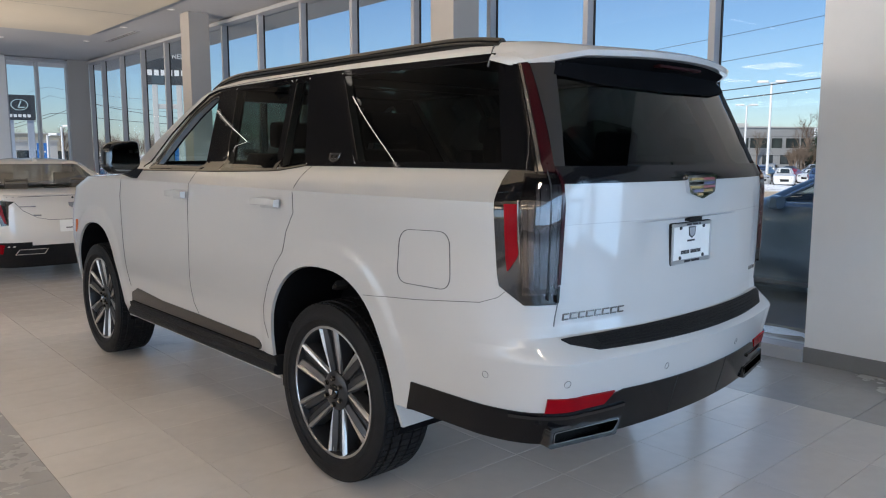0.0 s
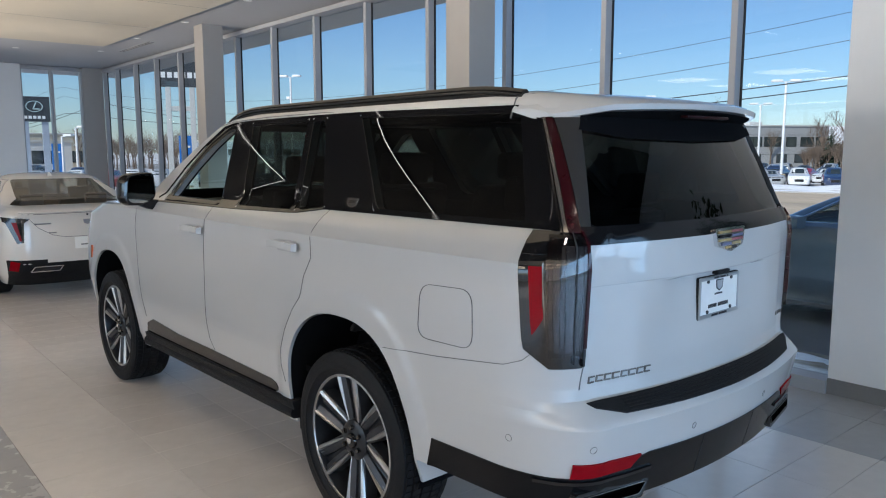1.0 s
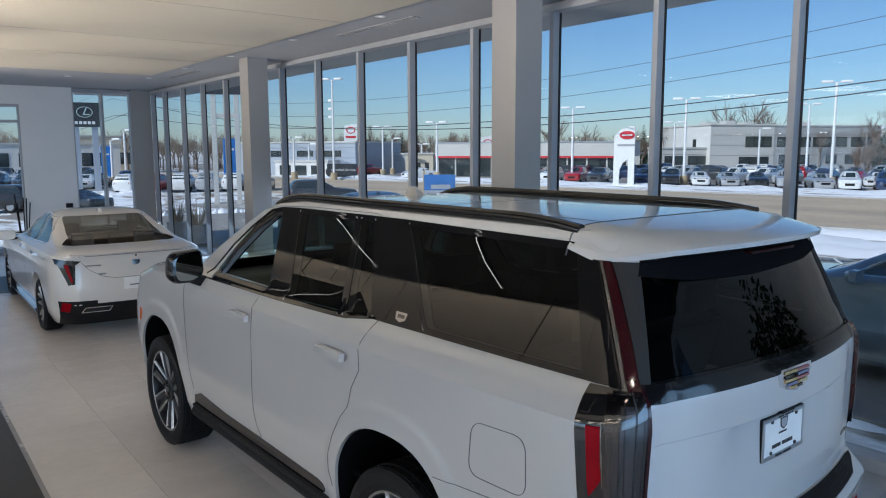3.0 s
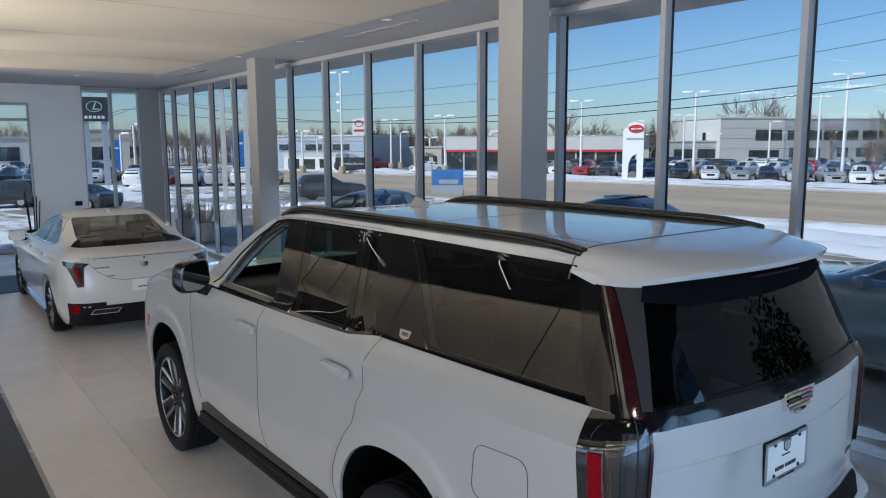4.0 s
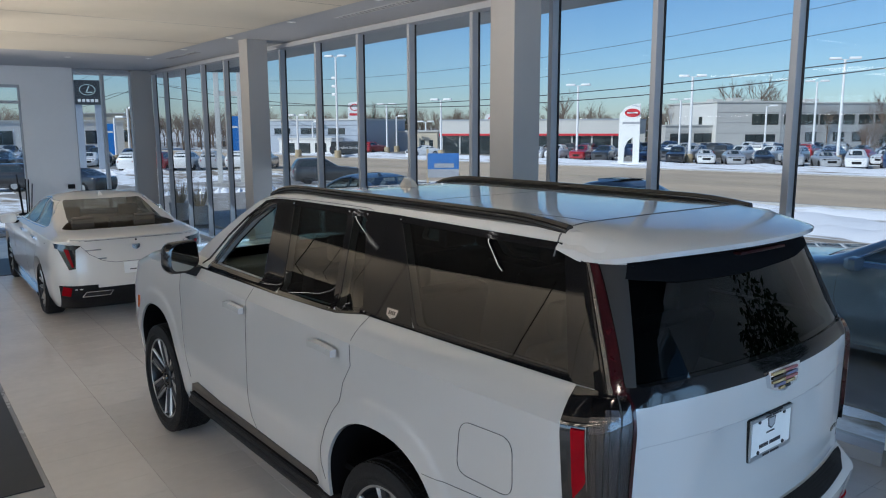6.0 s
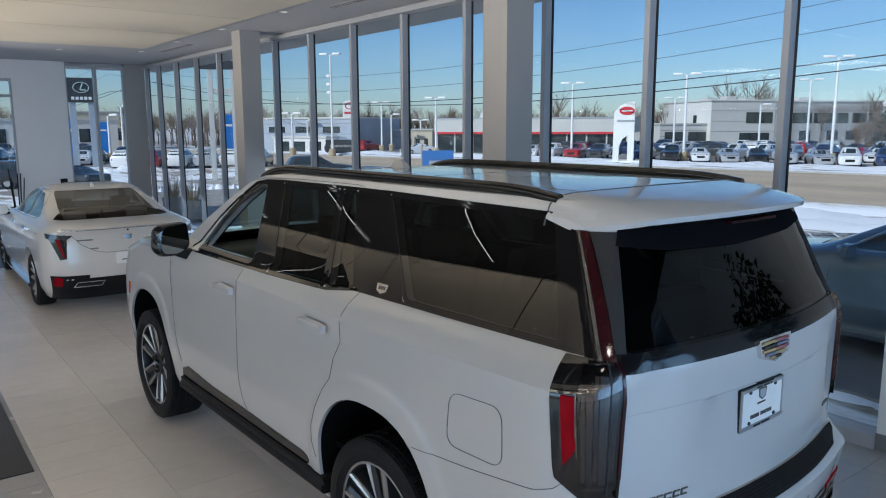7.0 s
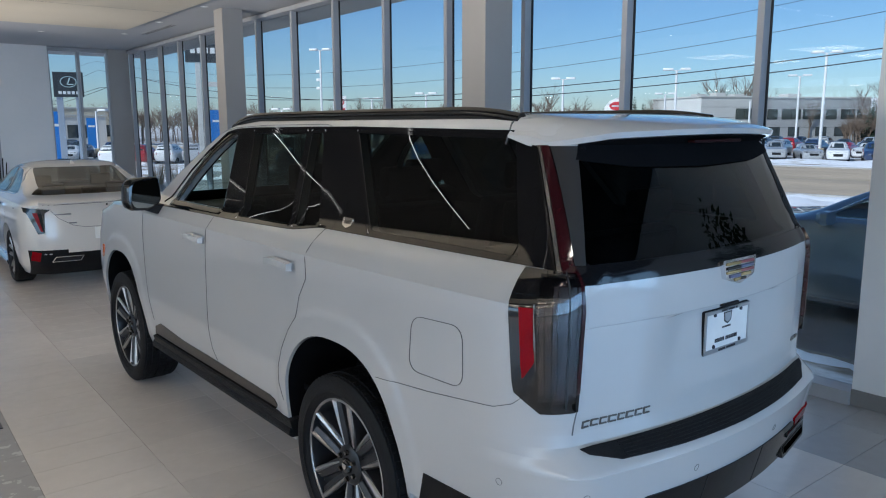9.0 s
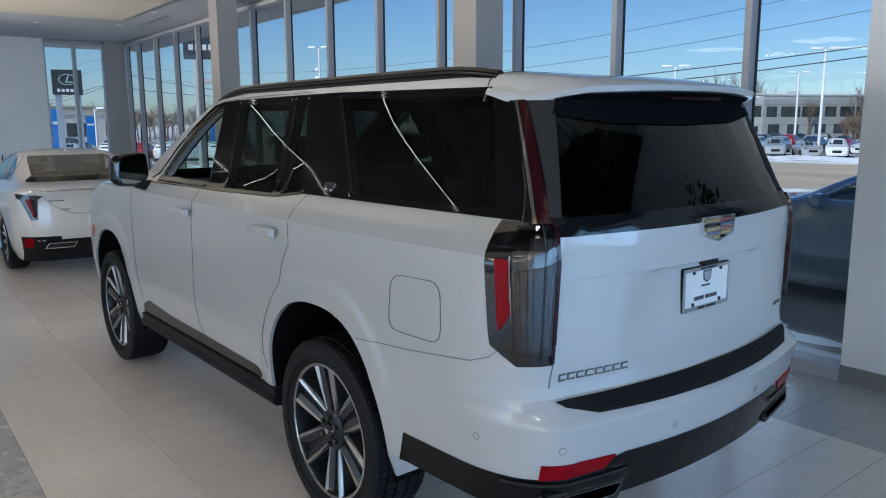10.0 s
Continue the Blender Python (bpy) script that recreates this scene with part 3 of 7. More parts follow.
QUARTER = [(-0.765, 1.880), (0.262, 1.893), (-0.065, 1.468), (-0.930, 1.466)]
REAR_DOOR = [(0.715, 1.888), (1.335, 1.886), (1.165, 1.425), (0.600, 1.437)]
REAR_VENT = [(0.545, 1.890), (0.680, 1.889), (0.565, 1.438), (0.33, 1.466)]
FRONT_DOOR = [(1.535, 1.862), (1.635, 1.846), (1.81, 1.745), (1.98, 1.610), (2.13, 1.465), (2.13, 1.440), (1.41, 1.440)]
TAIL_GLASS = [(-0.628, 1.838), (0.628, 1.838), (0.748, 1.456), (-0.748, 1.456)]
SCREEN = [(-0.62, 1.86), (0.62, 1.86), (0.74, 1.46), (-0.74, 1.46)]

inner = SUV.mesh([0.62, 0.78, 0.82, 0.85, 0.88, 0.92, 1.0, 1.06, 1.14, 1.2, 1.3, 1.36, 1.40, 1.43, 1.46, 1.6, 1.75, 1.86, 1.90], 0.05)
cutters = [inner]
for p in (QUARTER, REAR_DOOR, REAR_VENT, FRONT_DOOR):
    cutters.append(prism(rounded(p, 0.03), "x", -1.3, 1.3))
cutters.append(prism(rounded(TAIL_GLASS, 0.05), "y", -1.6, -0.85))
cutters.append(prism(rounded(SCREEN, 0.05), "y", 1.6, 3.4))
for yw in ARCH_Y:
    for s in (-1, 1):
        el = [arch_at(yw, 2 * math.pi * k / 72) for k in range(72)]
        cutters.append(prism(el, "x", min(s * 0.58, s * 1.4), max(s * 0.58, s * 1.4)))
cutters.append(prism([(-2.0, 0.0), (-2.0, 0.464), (-0.9, 0.466), (-0.45, 0.47), (-0.45, 0.0)], "x", -1.5, 1.5))
def tip_shape(sg, g, y0, y1, r=0.010):
    """The outline of an exhaust outlet, grown by g, from depth y0 to y1 along its own axis."""
    pts = [(-0.160 - g, 0.470 - g), (0.146 + g, 0.463 - g), (0.178 + g, 0.520 + g), (-0.154 - g, 0.524 + g)]
    bm = prism(rounded([(-sg * p[0], p[1]) for p in pts], r), "y", y0, y1)
    bm.transform(Matrix.Translation((sg * 0.672, -1.200, 0)) @ Matrix.Rotation(radians(sg * 11), 4, "Z"))
    return bm
cutters += [tip_shape(-1, -0.002, -0.2, 0.16), tip_shape(1, -0.002, -0.2, 0.16)]
part("body", cut(solid, *cutters), PEARL, suv, "glossy pearl white painted body", angle=24)

liner_levels = [1.05, 1.12, 1.2, 1.3, 1.36, 1.40, 1.43, 1.46, 1.6, 1.75, 1.86, 1.885]
hollow = SUV.mesh([1.0] + liner_levels[1:-1] + [1.876], 0.064)
openings = [prism(rounded(p, 0.03), "x", -1.3, 1.3) for p in (QUARTER, REAR_DOOR, REAR_VENT, FRONT_DOOR)] + [prism(rounded(TAIL_GLASS, 0.05), "y", -1.6, -0.85), prism(rounded(SCREEN, 0.05), "y", 1.6, 3.4)]
part("cabin_lining", cut(SUV.mesh(liner_levels, 0.054), hollow, *openings), mat("charcoal_headliner", (0.022, 0.021, 0.021), 0.9, spec=0.1), suv, "dark cabin lining")

for s in (-1, 1):
    for yw in ARCH_Y:
        rim_yz = [arch_at(yw, math.pi * (1.08 * k / 52 - 0.04), 0.005) for k in range(53)]
        rows = [[lay.hit("x", y, z, -0.014, s)[0] if z > 0.37 else Vector((s * 0.93, y, z)) for y, z in rim_yz]] + [[Vector((x, y, z)) for y, z in rim_yz] for x in (s * 0.9, s * 0.6)]
        bm = loft(rows, cap=False, close=False)
        vs = [bm.verts.new(v) for v in rows[-1]]
        bm.faces.new(vs)
        part("wheel_well", bm, WELL, suv)

GLASSES = [("quarter_window", QUARTER, PRIVACY), ("rear_door_window", REAR_DOOR, PRIVACY), ("vent_window", REAR_VENT, PRIVACY), ("front_door_window", FRONT_DOOR, CLEAR_CAR)]
def grow(poly, d):
    c = Vector((sum(p[0] for p in poly) / len(poly), sum(p[1] for p in poly) / len(poly)))
    return [tuple(Vector(p) + (Vector(p) - c).normalized() * d) for p in poly]
for s in (-1, 1):
    for name, poly, m in GLASSES:
        if name == "front_door_window" and s < 0:
            continue                      # this pane is wound down
        part(name, lay.patch("x", rounded(grow(poly, 0.012), 0.03), -0.0012, 0.004, 0.08, s), m, suv, "dark tinted glass" if m is PRIVACY else "")
part("tail_window", lay.patch("y", rounded(grow(TAIL_GLASS, 0.012), 0.05), -0.006, 0.004, 0.08, -1), REAR_TINT, suv, "dark tinted rear glass")
part("windscreen", lay.patch("y", rounded(grow(SCREEN, 0.012), 0.05), -0.006, 0.004, 0.08, 1), CLEAR_CAR, suv)
for s in (-1, 1):
    for name, poly, m in GLASSES:
        door = name == "front_door_window"
        ring = rounded(grow(poly, 0.028), 0.04) if door else rounded(poly, 0.03)
        part("window_surround", lay.strip("x", ring + ring[:1], 0.062 if door else 0.024, 0.0014, s, 0.05, 0.0004), GLOSS_BLACK, suv)
ring = rounded(TAIL_GLASS, 0.05)
part("window_surround", lay.strip("y", ring + ring[:1], 0.018, 0.0012, -1, 0.05, 0.0012), MOULDING, suv)
# black frit band that also paints the spoiler's shade onto the glass
part("frit_and_shade_band", lay.patch("y", [(-0.60, 1.875), (0.60, 1.875), (0.64, 1.800), (0.42, 1.772), (0.0, 1.762), (-0.42, 1.772), (-0.64, 1.800)], 0.006, 0.008, 0.06), WELL, suv, "black frit at the top of the rear glass, with the spoiler's shade")
# gloss black pillar covers and mouldings
PILLARS = [("c_pillar_cover", [(0.270, 1.907), (0.545, 1.906), (0.322, 1.456), (-0.058, 1.456)]),
           ("window_divider", [(0.683, 1.906), (0.714, 1.906), (0.597, 1.424), (0.566, 1.426)]),
           ("b_pillar_cover", [(1.342, 1.902), (1.545, 1.899), (1.400, 1.411), (1.168, 1.413)]),
           ("d_pillar_cover", [(-0.752, 1.888), (-0.842, 1.862), (-1.032, 1.452), (-0.924, 1.458)])]
for s in (-1, 1):
    for name, poly in PILLARS:
        part(name, lay.patch("x", rounded(poly, 0.012, 2), 0.002, 0.012, 0.05, s), GLOSS_BLACK, suv, "gloss black pillar cover")
    belt = [(-1.06, 1.456), (-0.93, 1.458), (-0.06, 1.459), (0.31, 1.457), (0.52, 1.430), (0.62, 1.426), (1.16, 1.414), (1.42, 1.412), (2.30, 1.404)]
    part("belt_moulding", lay.strip("x", belt, 0.016, 0.001, s, 0.04, 0.004), GLOSS_BLACK, suv)
    drip = [(-0.74, 1.893), (0.27, 1.906), (0.7, 1.905), (1.35, 1.900), (1.56, 1.893), (1.685, 1.873), (1.88, 1.765), (2.06, 1.635), (2.28, 1.425)]
    part("roof_moulding", lay.strip("x", drip, 0.018, 0.001, s, 0.04, 0.003), GLOSS_BLACK, suv)
for yw in (0.0, 3.071):
    for s in (-1, 1):
        make_wheel(suv, pose(s * 0.855, yw, 0.420, 0, 0, 0 if s < 0 else 180), 0.420, 0.305, 0.275, 6, RUBBER)

# -- SUV: lamps --
def lin(z0, a, z1, b, kind):
    return lambda z: SUV.s_of(z, **{kind: a + (b - a) * (z - z0) / (z1 - z0)})
def mixs(f, g, t):
    return lambda z: f(z) + (g(z) - f(z)) * t
def zrange(a, b, n):
    return [a + (b - a) * k / n for k in range(n + 1)]

inner_edge = lin(0.976, -0.780, 1.44, -0.765, "x")
outer_edge = lin(0.976, -1.008, 1.44, -0.966, "y")
def outer_cut(z):
    o = outer_edge(z)
    if z < 1.046:
        o = o + (inner_edge(z) - o) * 0.42 * ((1.046 - z) / 0.07)
    return o
blade_in = lin(1.44, -0.766, 1.872, -0.668, "x")
def blade_out(z):
    return SUV.s_of(z, y=-1.039 + (z - 1.44) * 0.482)
glass_in = lin(1.452, -0.735, 1.846, -0.618, "x")
for mir in (False, True):
    part("glass_edge", band(SUV, lay, glass_in, lambda z: blade_in(z) + 0.004, zrange(1.452, 1.846, 14), 0.0035, 0.012, 5, mir), GASKET, suv, "black border of the rear glass")
    lamp = part("tail_lamp", band(SUV, lay, inner_edge, outer_cut, zrange(0.976, 1.447, 14), 0.004, 0.02, 12, mir), GLOSS_BLACK, suv, "tall smoked tail lamp with a red light bar")
    def slant(z):
        return mixs(inner_edge, outer_edge, 0.825)(z)
    def foot(z):
        return mixs(inner_edge, outer_edge, 0.645 + 0.16 * max(0.0, min(1.0, (1.150 - z) / 0.05)))(z)
    part("red_light_bar", band(SUV, lay, foot, slant, zrange(1.100, 1.336, 12), 0.016, 0.02, 3, mir), LAMP_RED, lamp, "glossy red light bar")
    part("bright_edge", band(SUV, lay, mixs(inner_edge, outer_edge, 0.622), mixs(inner_edge, outer_edge, 0.636), zrange(1.13, 1.342, 8), 0.019, 0.02, 2, mir), DARK_CHROME, lamp, "bright edge of the light bar")
    for k, (t0, t1) in enumerate(((0.02, 0.07), (0.09, 0.165), (0.21, 0.33), (0.345, 0.40), (0.42, 0.50), (0.515, 0.57))):
        part("flute", band(SUV, lay, mixs(inner_edge, outer_edge, t0), mixs(inner_edge, outer_edge, t1), zrange(1.035 + 0.01 * (k % 2), 1.40 - 0.06 * (t1 > 0.4), 8), 0.008 + 0.002 * (k % 3), 0.01, 2, mir), LAMP_CLEAR, lamp, "grey reflector flute")
    part("lens", band(SUV, lay, mixs(inner_edge, outer_edge, 0.0), mixs(inner_edge, outer_edge, 0.60), zrange(1.015, 1.430, 10), 0.017, 0.002, 8, mir), LAMP_SMOKE, lamp, "smoked clear lens")
    part("lamp_split", band(SUV, lay, mixs(inner_edge, outer_edge, 0.185), mixs(inner_edge, outer_edge, 0.200), zrange(0.995, 1.44, 10), 0.0185, 0.01, 1, mir), GASKET, lamp)
    part("lamp_edge", band(SUV, lay, inner_edge, mixs(inner_edge, outer_edge, 0.038), zrange(1.05, 1.445, 10), 0.020, 0.020, 2, mir), DARK_RED, lamp, "dark red inner edge")
    part("edge_foot", band(SUV, lay, inner_edge, mixs(inner_edge, outer_edge, 0.038), zrange(0.985, 1.045, 4), 0.018, 0.018, 2, mir), GLOSS_BLACK, lamp)
    part("lamp_cap", band(SUV, lay, mixs(inner_edge, outer_edge, 0.52), mixs(inner_edge, outer_edge, 0.985), zrange(1.372, 1.447, 4), 0.0065, 0.02, 5, mir), GLOSS_BLACK, lamp)
    blade = part("lamp_blade", band(SUV, lay, blade_in, blade_out, zrange(1.447, 1.852, 12), 0.004, 0.02, 6, mir), GLOSS_BLACK, suv, "slim blade lamp up the rear pillar")
    part("red_strip", band(SUV, lay, mixs(blade_in, blade_out, 0.04), mixs(blade_in, blade_out, 0.42), zrange(1.44, 1.846, 12), 0.012, 0.012, 3, mir), DARK_RED, blade, "dark red lamp strip")
    part("bright_strip", band(SUV, lay, mixs(blade_in, blade_out, 0.44), mixs(blade_in, blade_out, 0.57), zrange(1.44, 1.846, 12), 0.013, 0.012, 3, mir), CHAMPAGNE, blade, "bright metal strip")
    part("bright_strip", band(SUV, lay, mixs(blade_in, blade_out, 0.62), mixs(blade_in, blade_out, 0.69), zrange(1.44, 1.846, 12), 0.011, 0.010, 2, mir), DARK_CHROME, blade, "thin dark metal strip")
for s in (-1, 1):
    part("marker_lamp", lay.patch("x", rounded([(3.515, 0.995), (3.565, 0.995), (3.58, 0.895), (3.525, 0.895)], 0.01), 0.004, 0.01, 0.05, s), AMBER, suv, "small amber marker lamp")

# -- SUV: tailgate --
part("gate_trim", lay.patch("y", [(-0.786, 1.464), (0.786, 1.464), (0.782, 1.404), (-0.782, 1.404)], 0.006, 0.014, 0.02), MOULDING, suv, "black strip below the rear glass")
# the crease's shade is put on as a strip of darker paint
part("gate_crease", lay.strip("y", [(-0.765, 1.259), (-0.4, 1.259), (0, 1.259), (0.4, 1.259), (0.765, 1.259)], 0.004, 0.0008), mat("crease_shade", (0.42, 0.42, 0.42), 0.3, 0, 1.0), suv)
for a, b in (((-0.772, 0.985), (-0.782, 0.93)), ((-0.782, 0.93), (-0.785, 0.895))):
    for s in (-1, 1):
        part("gate_seam", lay.strip("y", [(s * a[0], a[1]), (s * b[0], b[1])], 0.006, 0.001), SEAM, suv)
shield = [(-0.056, 0.046), (0.056, 0.046), (0.047, -0.022), (0.0, -0.048), (-0.047, -0.022)]
def sh(k, dx=0.0, dz=1.372):
    return [(p[0] * k + dx, p[1] * k + dz) for p in shield]
emblem = part("emblem", lay.patch("y", rounded([(2.1 * p[0], p[1] + 0.004) for p in sh(1.0)], 0.008, 2), 0.018, 0.018, 0.2), CHROME, suv, "silver shield emblem with coloured bars")
rows_e = [(0.030, GOLD, RED_PAINT), (0.016, GLOSS_BLACK, BLUE_ENAMEL), (0.001, GOLD, RED_PAINT), (-0.014, BLUE_ENAMEL, GOLD), (-0.028, GOLD, GLOSS_BLACK)]
for dz, ml, mr in rows_e:
    half = 0.092 if dz > -0.01 else (0.074 if dz > -0.02 else 0.040)
    dz += 0.004
    part("enamel_bar", lay.patch("y", [(-half, 1.372 + dz - 0.005), (-0.002, 1.372 + dz - 0.005), (-0.002, 1.372 + dz + 0.005), (-half, 1.372 + dz + 0.005)], 0.0205, 0.003, 0.1), ml, emblem)
    part("enamel_bar", lay.patch("y", [(0.002, 1.372 + dz - 0.005), (half, 1.372 + dz - 0.005), (half, 1.372 + dz + 0.005), (0.002, 1.372 + dz + 0.005)], 0.0205, 0.003, 0.1), mr, emblem)
PL, PR, PB, PT = -0.160, 0.160, 1.060, 1.232
FRAME_SILVER = mat("plate_frame_silver", (0.40, 0.41, 0.42), 0.32, 0.7, 0, 0.05)
plate = part("plate_holder", prism(rounded([(PL, PB), (PR, PB), (PR, PT), (PL, PT)], 0.010), "y", -1.229, -1.195, 0.002), SATIN_BLACK, suv, "number plate holder with a bright frame")
part("plate", box(PL + 0.010, PR - 0.010, -1.2315, -1.2285, PB + 0.012, PT - 0.010), PLATE_WHITE, plate, "white dealer plate with dark print", False)
for x0, x1, z0, z1 in ((PL + 0.003, PR - 0.003, PB + 0.003, PB + 0.019), (PL + 0.003, PR - 0.003, PT - 0.017, PT - 0.003), (PL + 0.003, PL + 0.013, PB + 0.019, PT - 0.017), (PR - 0.013, PR - 0.003, PB + 0.019, PT - 0.017)):
    part("frame_bar", box(x0, x1, -1.236, -1.228, z0, z1, 0.002), FRAME_SILVER, plate, "silver frame bar", False)
def print_bar(x0, x1, z0, z1, y=-1.2315, m=INK):
    part("print_bar", box(x0, x1, y - 0.0015, y + 0.001, z0, z1), m, plate, "", False)
def print_word(x, z0, z1, widths, gap, y=-1.2315):
    for wd in widths:
        if wd > 0:
            print_bar(x, x + wd, z0, z1, y)
        x += abs(wd) + gap
print_word(-0.083, 1.101, 1.116, (0.008, 0.009, 0.008, 0.007, 0.007, 0.008, -0.005, 0.008, 0.009, 0.008, 0.003, 0.006, 0.006, 0.009, 0.008), 0.0034)
print_word(-0.036, 1.151, 1.158, (0.009, 0.006, 0.007, 0.003, 0.003, 0.007, 0.006), 0.003)
print_word(-0.062, 1.0665, 1.0755, (0.006, 0.007, 0.006, 0.006, 0.005, 0.006, -0.004, 0.007, 0.007, 0.006, 0.003, 0.005, 0.005, 0.007, 0.006), 0.0024, -1.236)
print_word(-0.052, 1.2185, 1.2255, (0.006, 0.006, 0.006, 0.006, 0.006, -0.004, 0.006, 0.006, 0.006, 0.003, 0.006, 0.005, -0.004, 0.007, 0.003), 0.0022, -1.236)
part("print_shield", prism(rounded([(p[0] * 0.52, p[1] * 0.52 + 1.188) for p in shield], 0.003, 2), "y", -1.2328, -1.230), INK, plate)
part("print_shield", prism(rounded([(p[0] * 0.40, p[1] * 0.40 + 1.189) for p in shield], 0.003, 2), "y", -1.2336, -1.231), SCREEN_GREY, plate)
for x in (-0.092, 0.092):
    for z in (PB + 0.027, PT - 0.022):
        o = part("plate_screw", lathe([(0.0, -0.004), (0.007, -0.003), (0.008, 0.002)], 12, "y"), INK, plate)
        o.location = (x, -1.233, z)
part("gate_handle", box(-0.048, 0.048, -1.250, -1.19, 1.236, 1.252, 0.004), SATIN_BLACK, suv, "black tailgate release and camera")
x = -0.752
for i, wd in enumerate((0.037, 0.036, 0.034, 0.040, 0.034, 0.040, 0.037, 0.035)):
    for z0, a, b in ((0.914, 0.0, 0.84), (0.934, 0.06, 0.90)):
        part("badge_bar", lay.patch("y", [(x + wd * a, z0), (x + wd * b, z0), (x + wd * (b + 0.04), z0 + 0.0045), (x + wd * (a + 0.04), z0 + 0.0045)], 0.005, 0.005, 0.1), DARK_CHROME, suv, "chrome badge bar")
    part("badge_bar", lay.patch("y", [(x + wd * 0.02, 0.9165), (x + wd * 0.17, 0.9165), (x + wd * 0.22, 0.936), (x + wd * 0.07, 0.936)], 0.005, 0.005, 0.1), DARK_CHROME, suv, "chrome badge bar")
    x += wd * 1.04
for k in range(3):
    part("badge_bar", lay.patch("y", [(0.66 + 0.03 * k, 0.955), (0.682 + 0.03 * k, 0.955), (0.684 + 0.03 * k, 0.971), (0.662 + 0.03 * k, 0.971)], 0.005, 0.005, 0.1), DARK_CHROME, suv)

# -- SUV: bumper --
pad_out = [(0.638, 0.803), (0.745, 0.830), (0.768, 0.847), (0.4, 0.849), (0.0, 0.851), (-0.4, 0.849), (-0.768, 0.847), (-0.745, 0.830), (-0.638, 0.803), (-0.35, 0.798), (0.0, 0.796), (0.35, 0.798)]
part("step_pad", lay.patch("y", pad_out, 0.007, 0.014, 0.025), SATIN_BLACK, suv, "ribbed dark grey bumper step pad")
for k in range(5):
    z = 0.808 + 0.0085 * k
    part("pad_rib", lay.strip("y", [(-0.62, z), (-0.35, z - 0.001), (0, z - 0.001), (0.35, z - 0.001), (0.62, z)], 0.006, 0.006, -1, 0.05, 0.004), SATIN_BLACK, suv)
side_s = SUV.s_of(0.55, y=-0.54)
def lower_band(z0, z1, off, m, name, a=0.0, b=1.0, mir=False, label="", hole=None):
    """z0 and z1 are functions of the share of the way from the tail's middle to the wheel arch."""
    rows = []
    n = 40
    for k in range(n + 1):
        u = a + (b - a) * k / n
        za, zb = z0(u), z1(u)
        row, back = [], []
        for j in range(5):
            z = za + (zb - za) * j / 4
            p = SUV.at(side_s * u, z)
            q, _, _, _ = lay.tree.find_nearest(p)
            d = SUV.at(side_s * u + 0.03, z) - SUV.at(max(0.0, side_s * u - 0.03), z)
            nrm = Vector((-d.y, d.x, 0)).normalized()
            p = q
            row.append(p + nrm * off)
            back.append(p + nrm * (off - 0.03))
        rows.append(row + back[::-1])
    if mir:
        rows = [[Vector((-p.x, p.y, p.z)) for p in r] for r in rows]
    bm = loft(rows)
    if hole is not None:
        bm = cut(bm, hole)
    return part(name, bm, m, suv, label)
def top_edge(u):
    return interp(u, [0.0, 0.25, 0.36, 0.44, 0.62, 1.0], [0.632, 0.634, 0.637, 0.592, 0.586, 0.594])
def bot_edge(u):
    return 0.462 + 0.008 * max(0.0, (u - 0.6) / 0.4)
for mir in (False, True):
    lower_band(bot_edge, lambda u: top_edge(u) if u > 0.34 else top_edge(u) + 0.0, 0.006, BUMPER_BLACK, "lower_bumper", 0.0, 1.0, mir, "gloss black lower bumper", tip_shape(1 if mir else -1, -0.002, -0.2, 0.16))
    sg = 1 if mir else -1
    part("bumper_reflector", lay.patch("y", [(sg * p[0], p[1]) for p in ((0.836, 0.590), (0.838, 0.643), (0.563, 0.639), (0.606, 0.594))], 0.009, 0.012, 0.03), LAMP_RED, suv, "long red bumper reflector")
    part("bumper_lip", lay.strip("y", [(sg * 0.90, 0.572), (sg * 0.62, 0.570), (sg * 0.50, 0.575)], 0.016, 0.006, -1, 0.04, 0.008), GLOSS_BLACK, suv)
    ex = part("exhaust_tip", cut(tip_shape(sg, 0.010, -0.010, 0.13), tip_shape(sg, -0.006, -0.1, 0.3)), GLOSS_BLACK, suv, "wide dark exhaust outlet with a thin chrome edge")
    part("exhaust_edge", cut(tip_shape(sg, -0.006, -0.013, 0.10), tip_shape(sg, -0.0092, -0.1, 0.3)), DARK_CHROME, ex, "thin chrome edge")
    part("exhaust_bore", tip_shape(sg, -0.009, 0.09, 0.10), GASKET, ex)
for x in (-0.20, 0.20):
    part("bumper_seam", lay.strip("y", [(x - 0.006, 0.470), (x, 0.635)], 0.005, 0.0068), GASKET, suv)
for x, z in ((-0.789, 0.698), (-0.285, 0.688), (0.285, 0.688), (0.789, 0.698)):
    circle = [(x + 0.011 * math.cos(a), z + 0.013 * math.sin(a)) for a in [2 * math.pi * k / 16 for k in range(17)]]
    part("parking_sensor", lay.strip("y", circle, 0.0018, 0.0012, -1, 0.02), SEAM, suv)

for s in (-1, 1):
    part("parking_sensor", lay.strip("x", [(-0.955 + 0.012 * math.cos(a), 0.709 + 0.013 * math.sin(a)) for a in [2 * math.pi * k / 16 for k in range(17)]], 0.0018, 0.0012, s, 0.02), SEAM, suv)

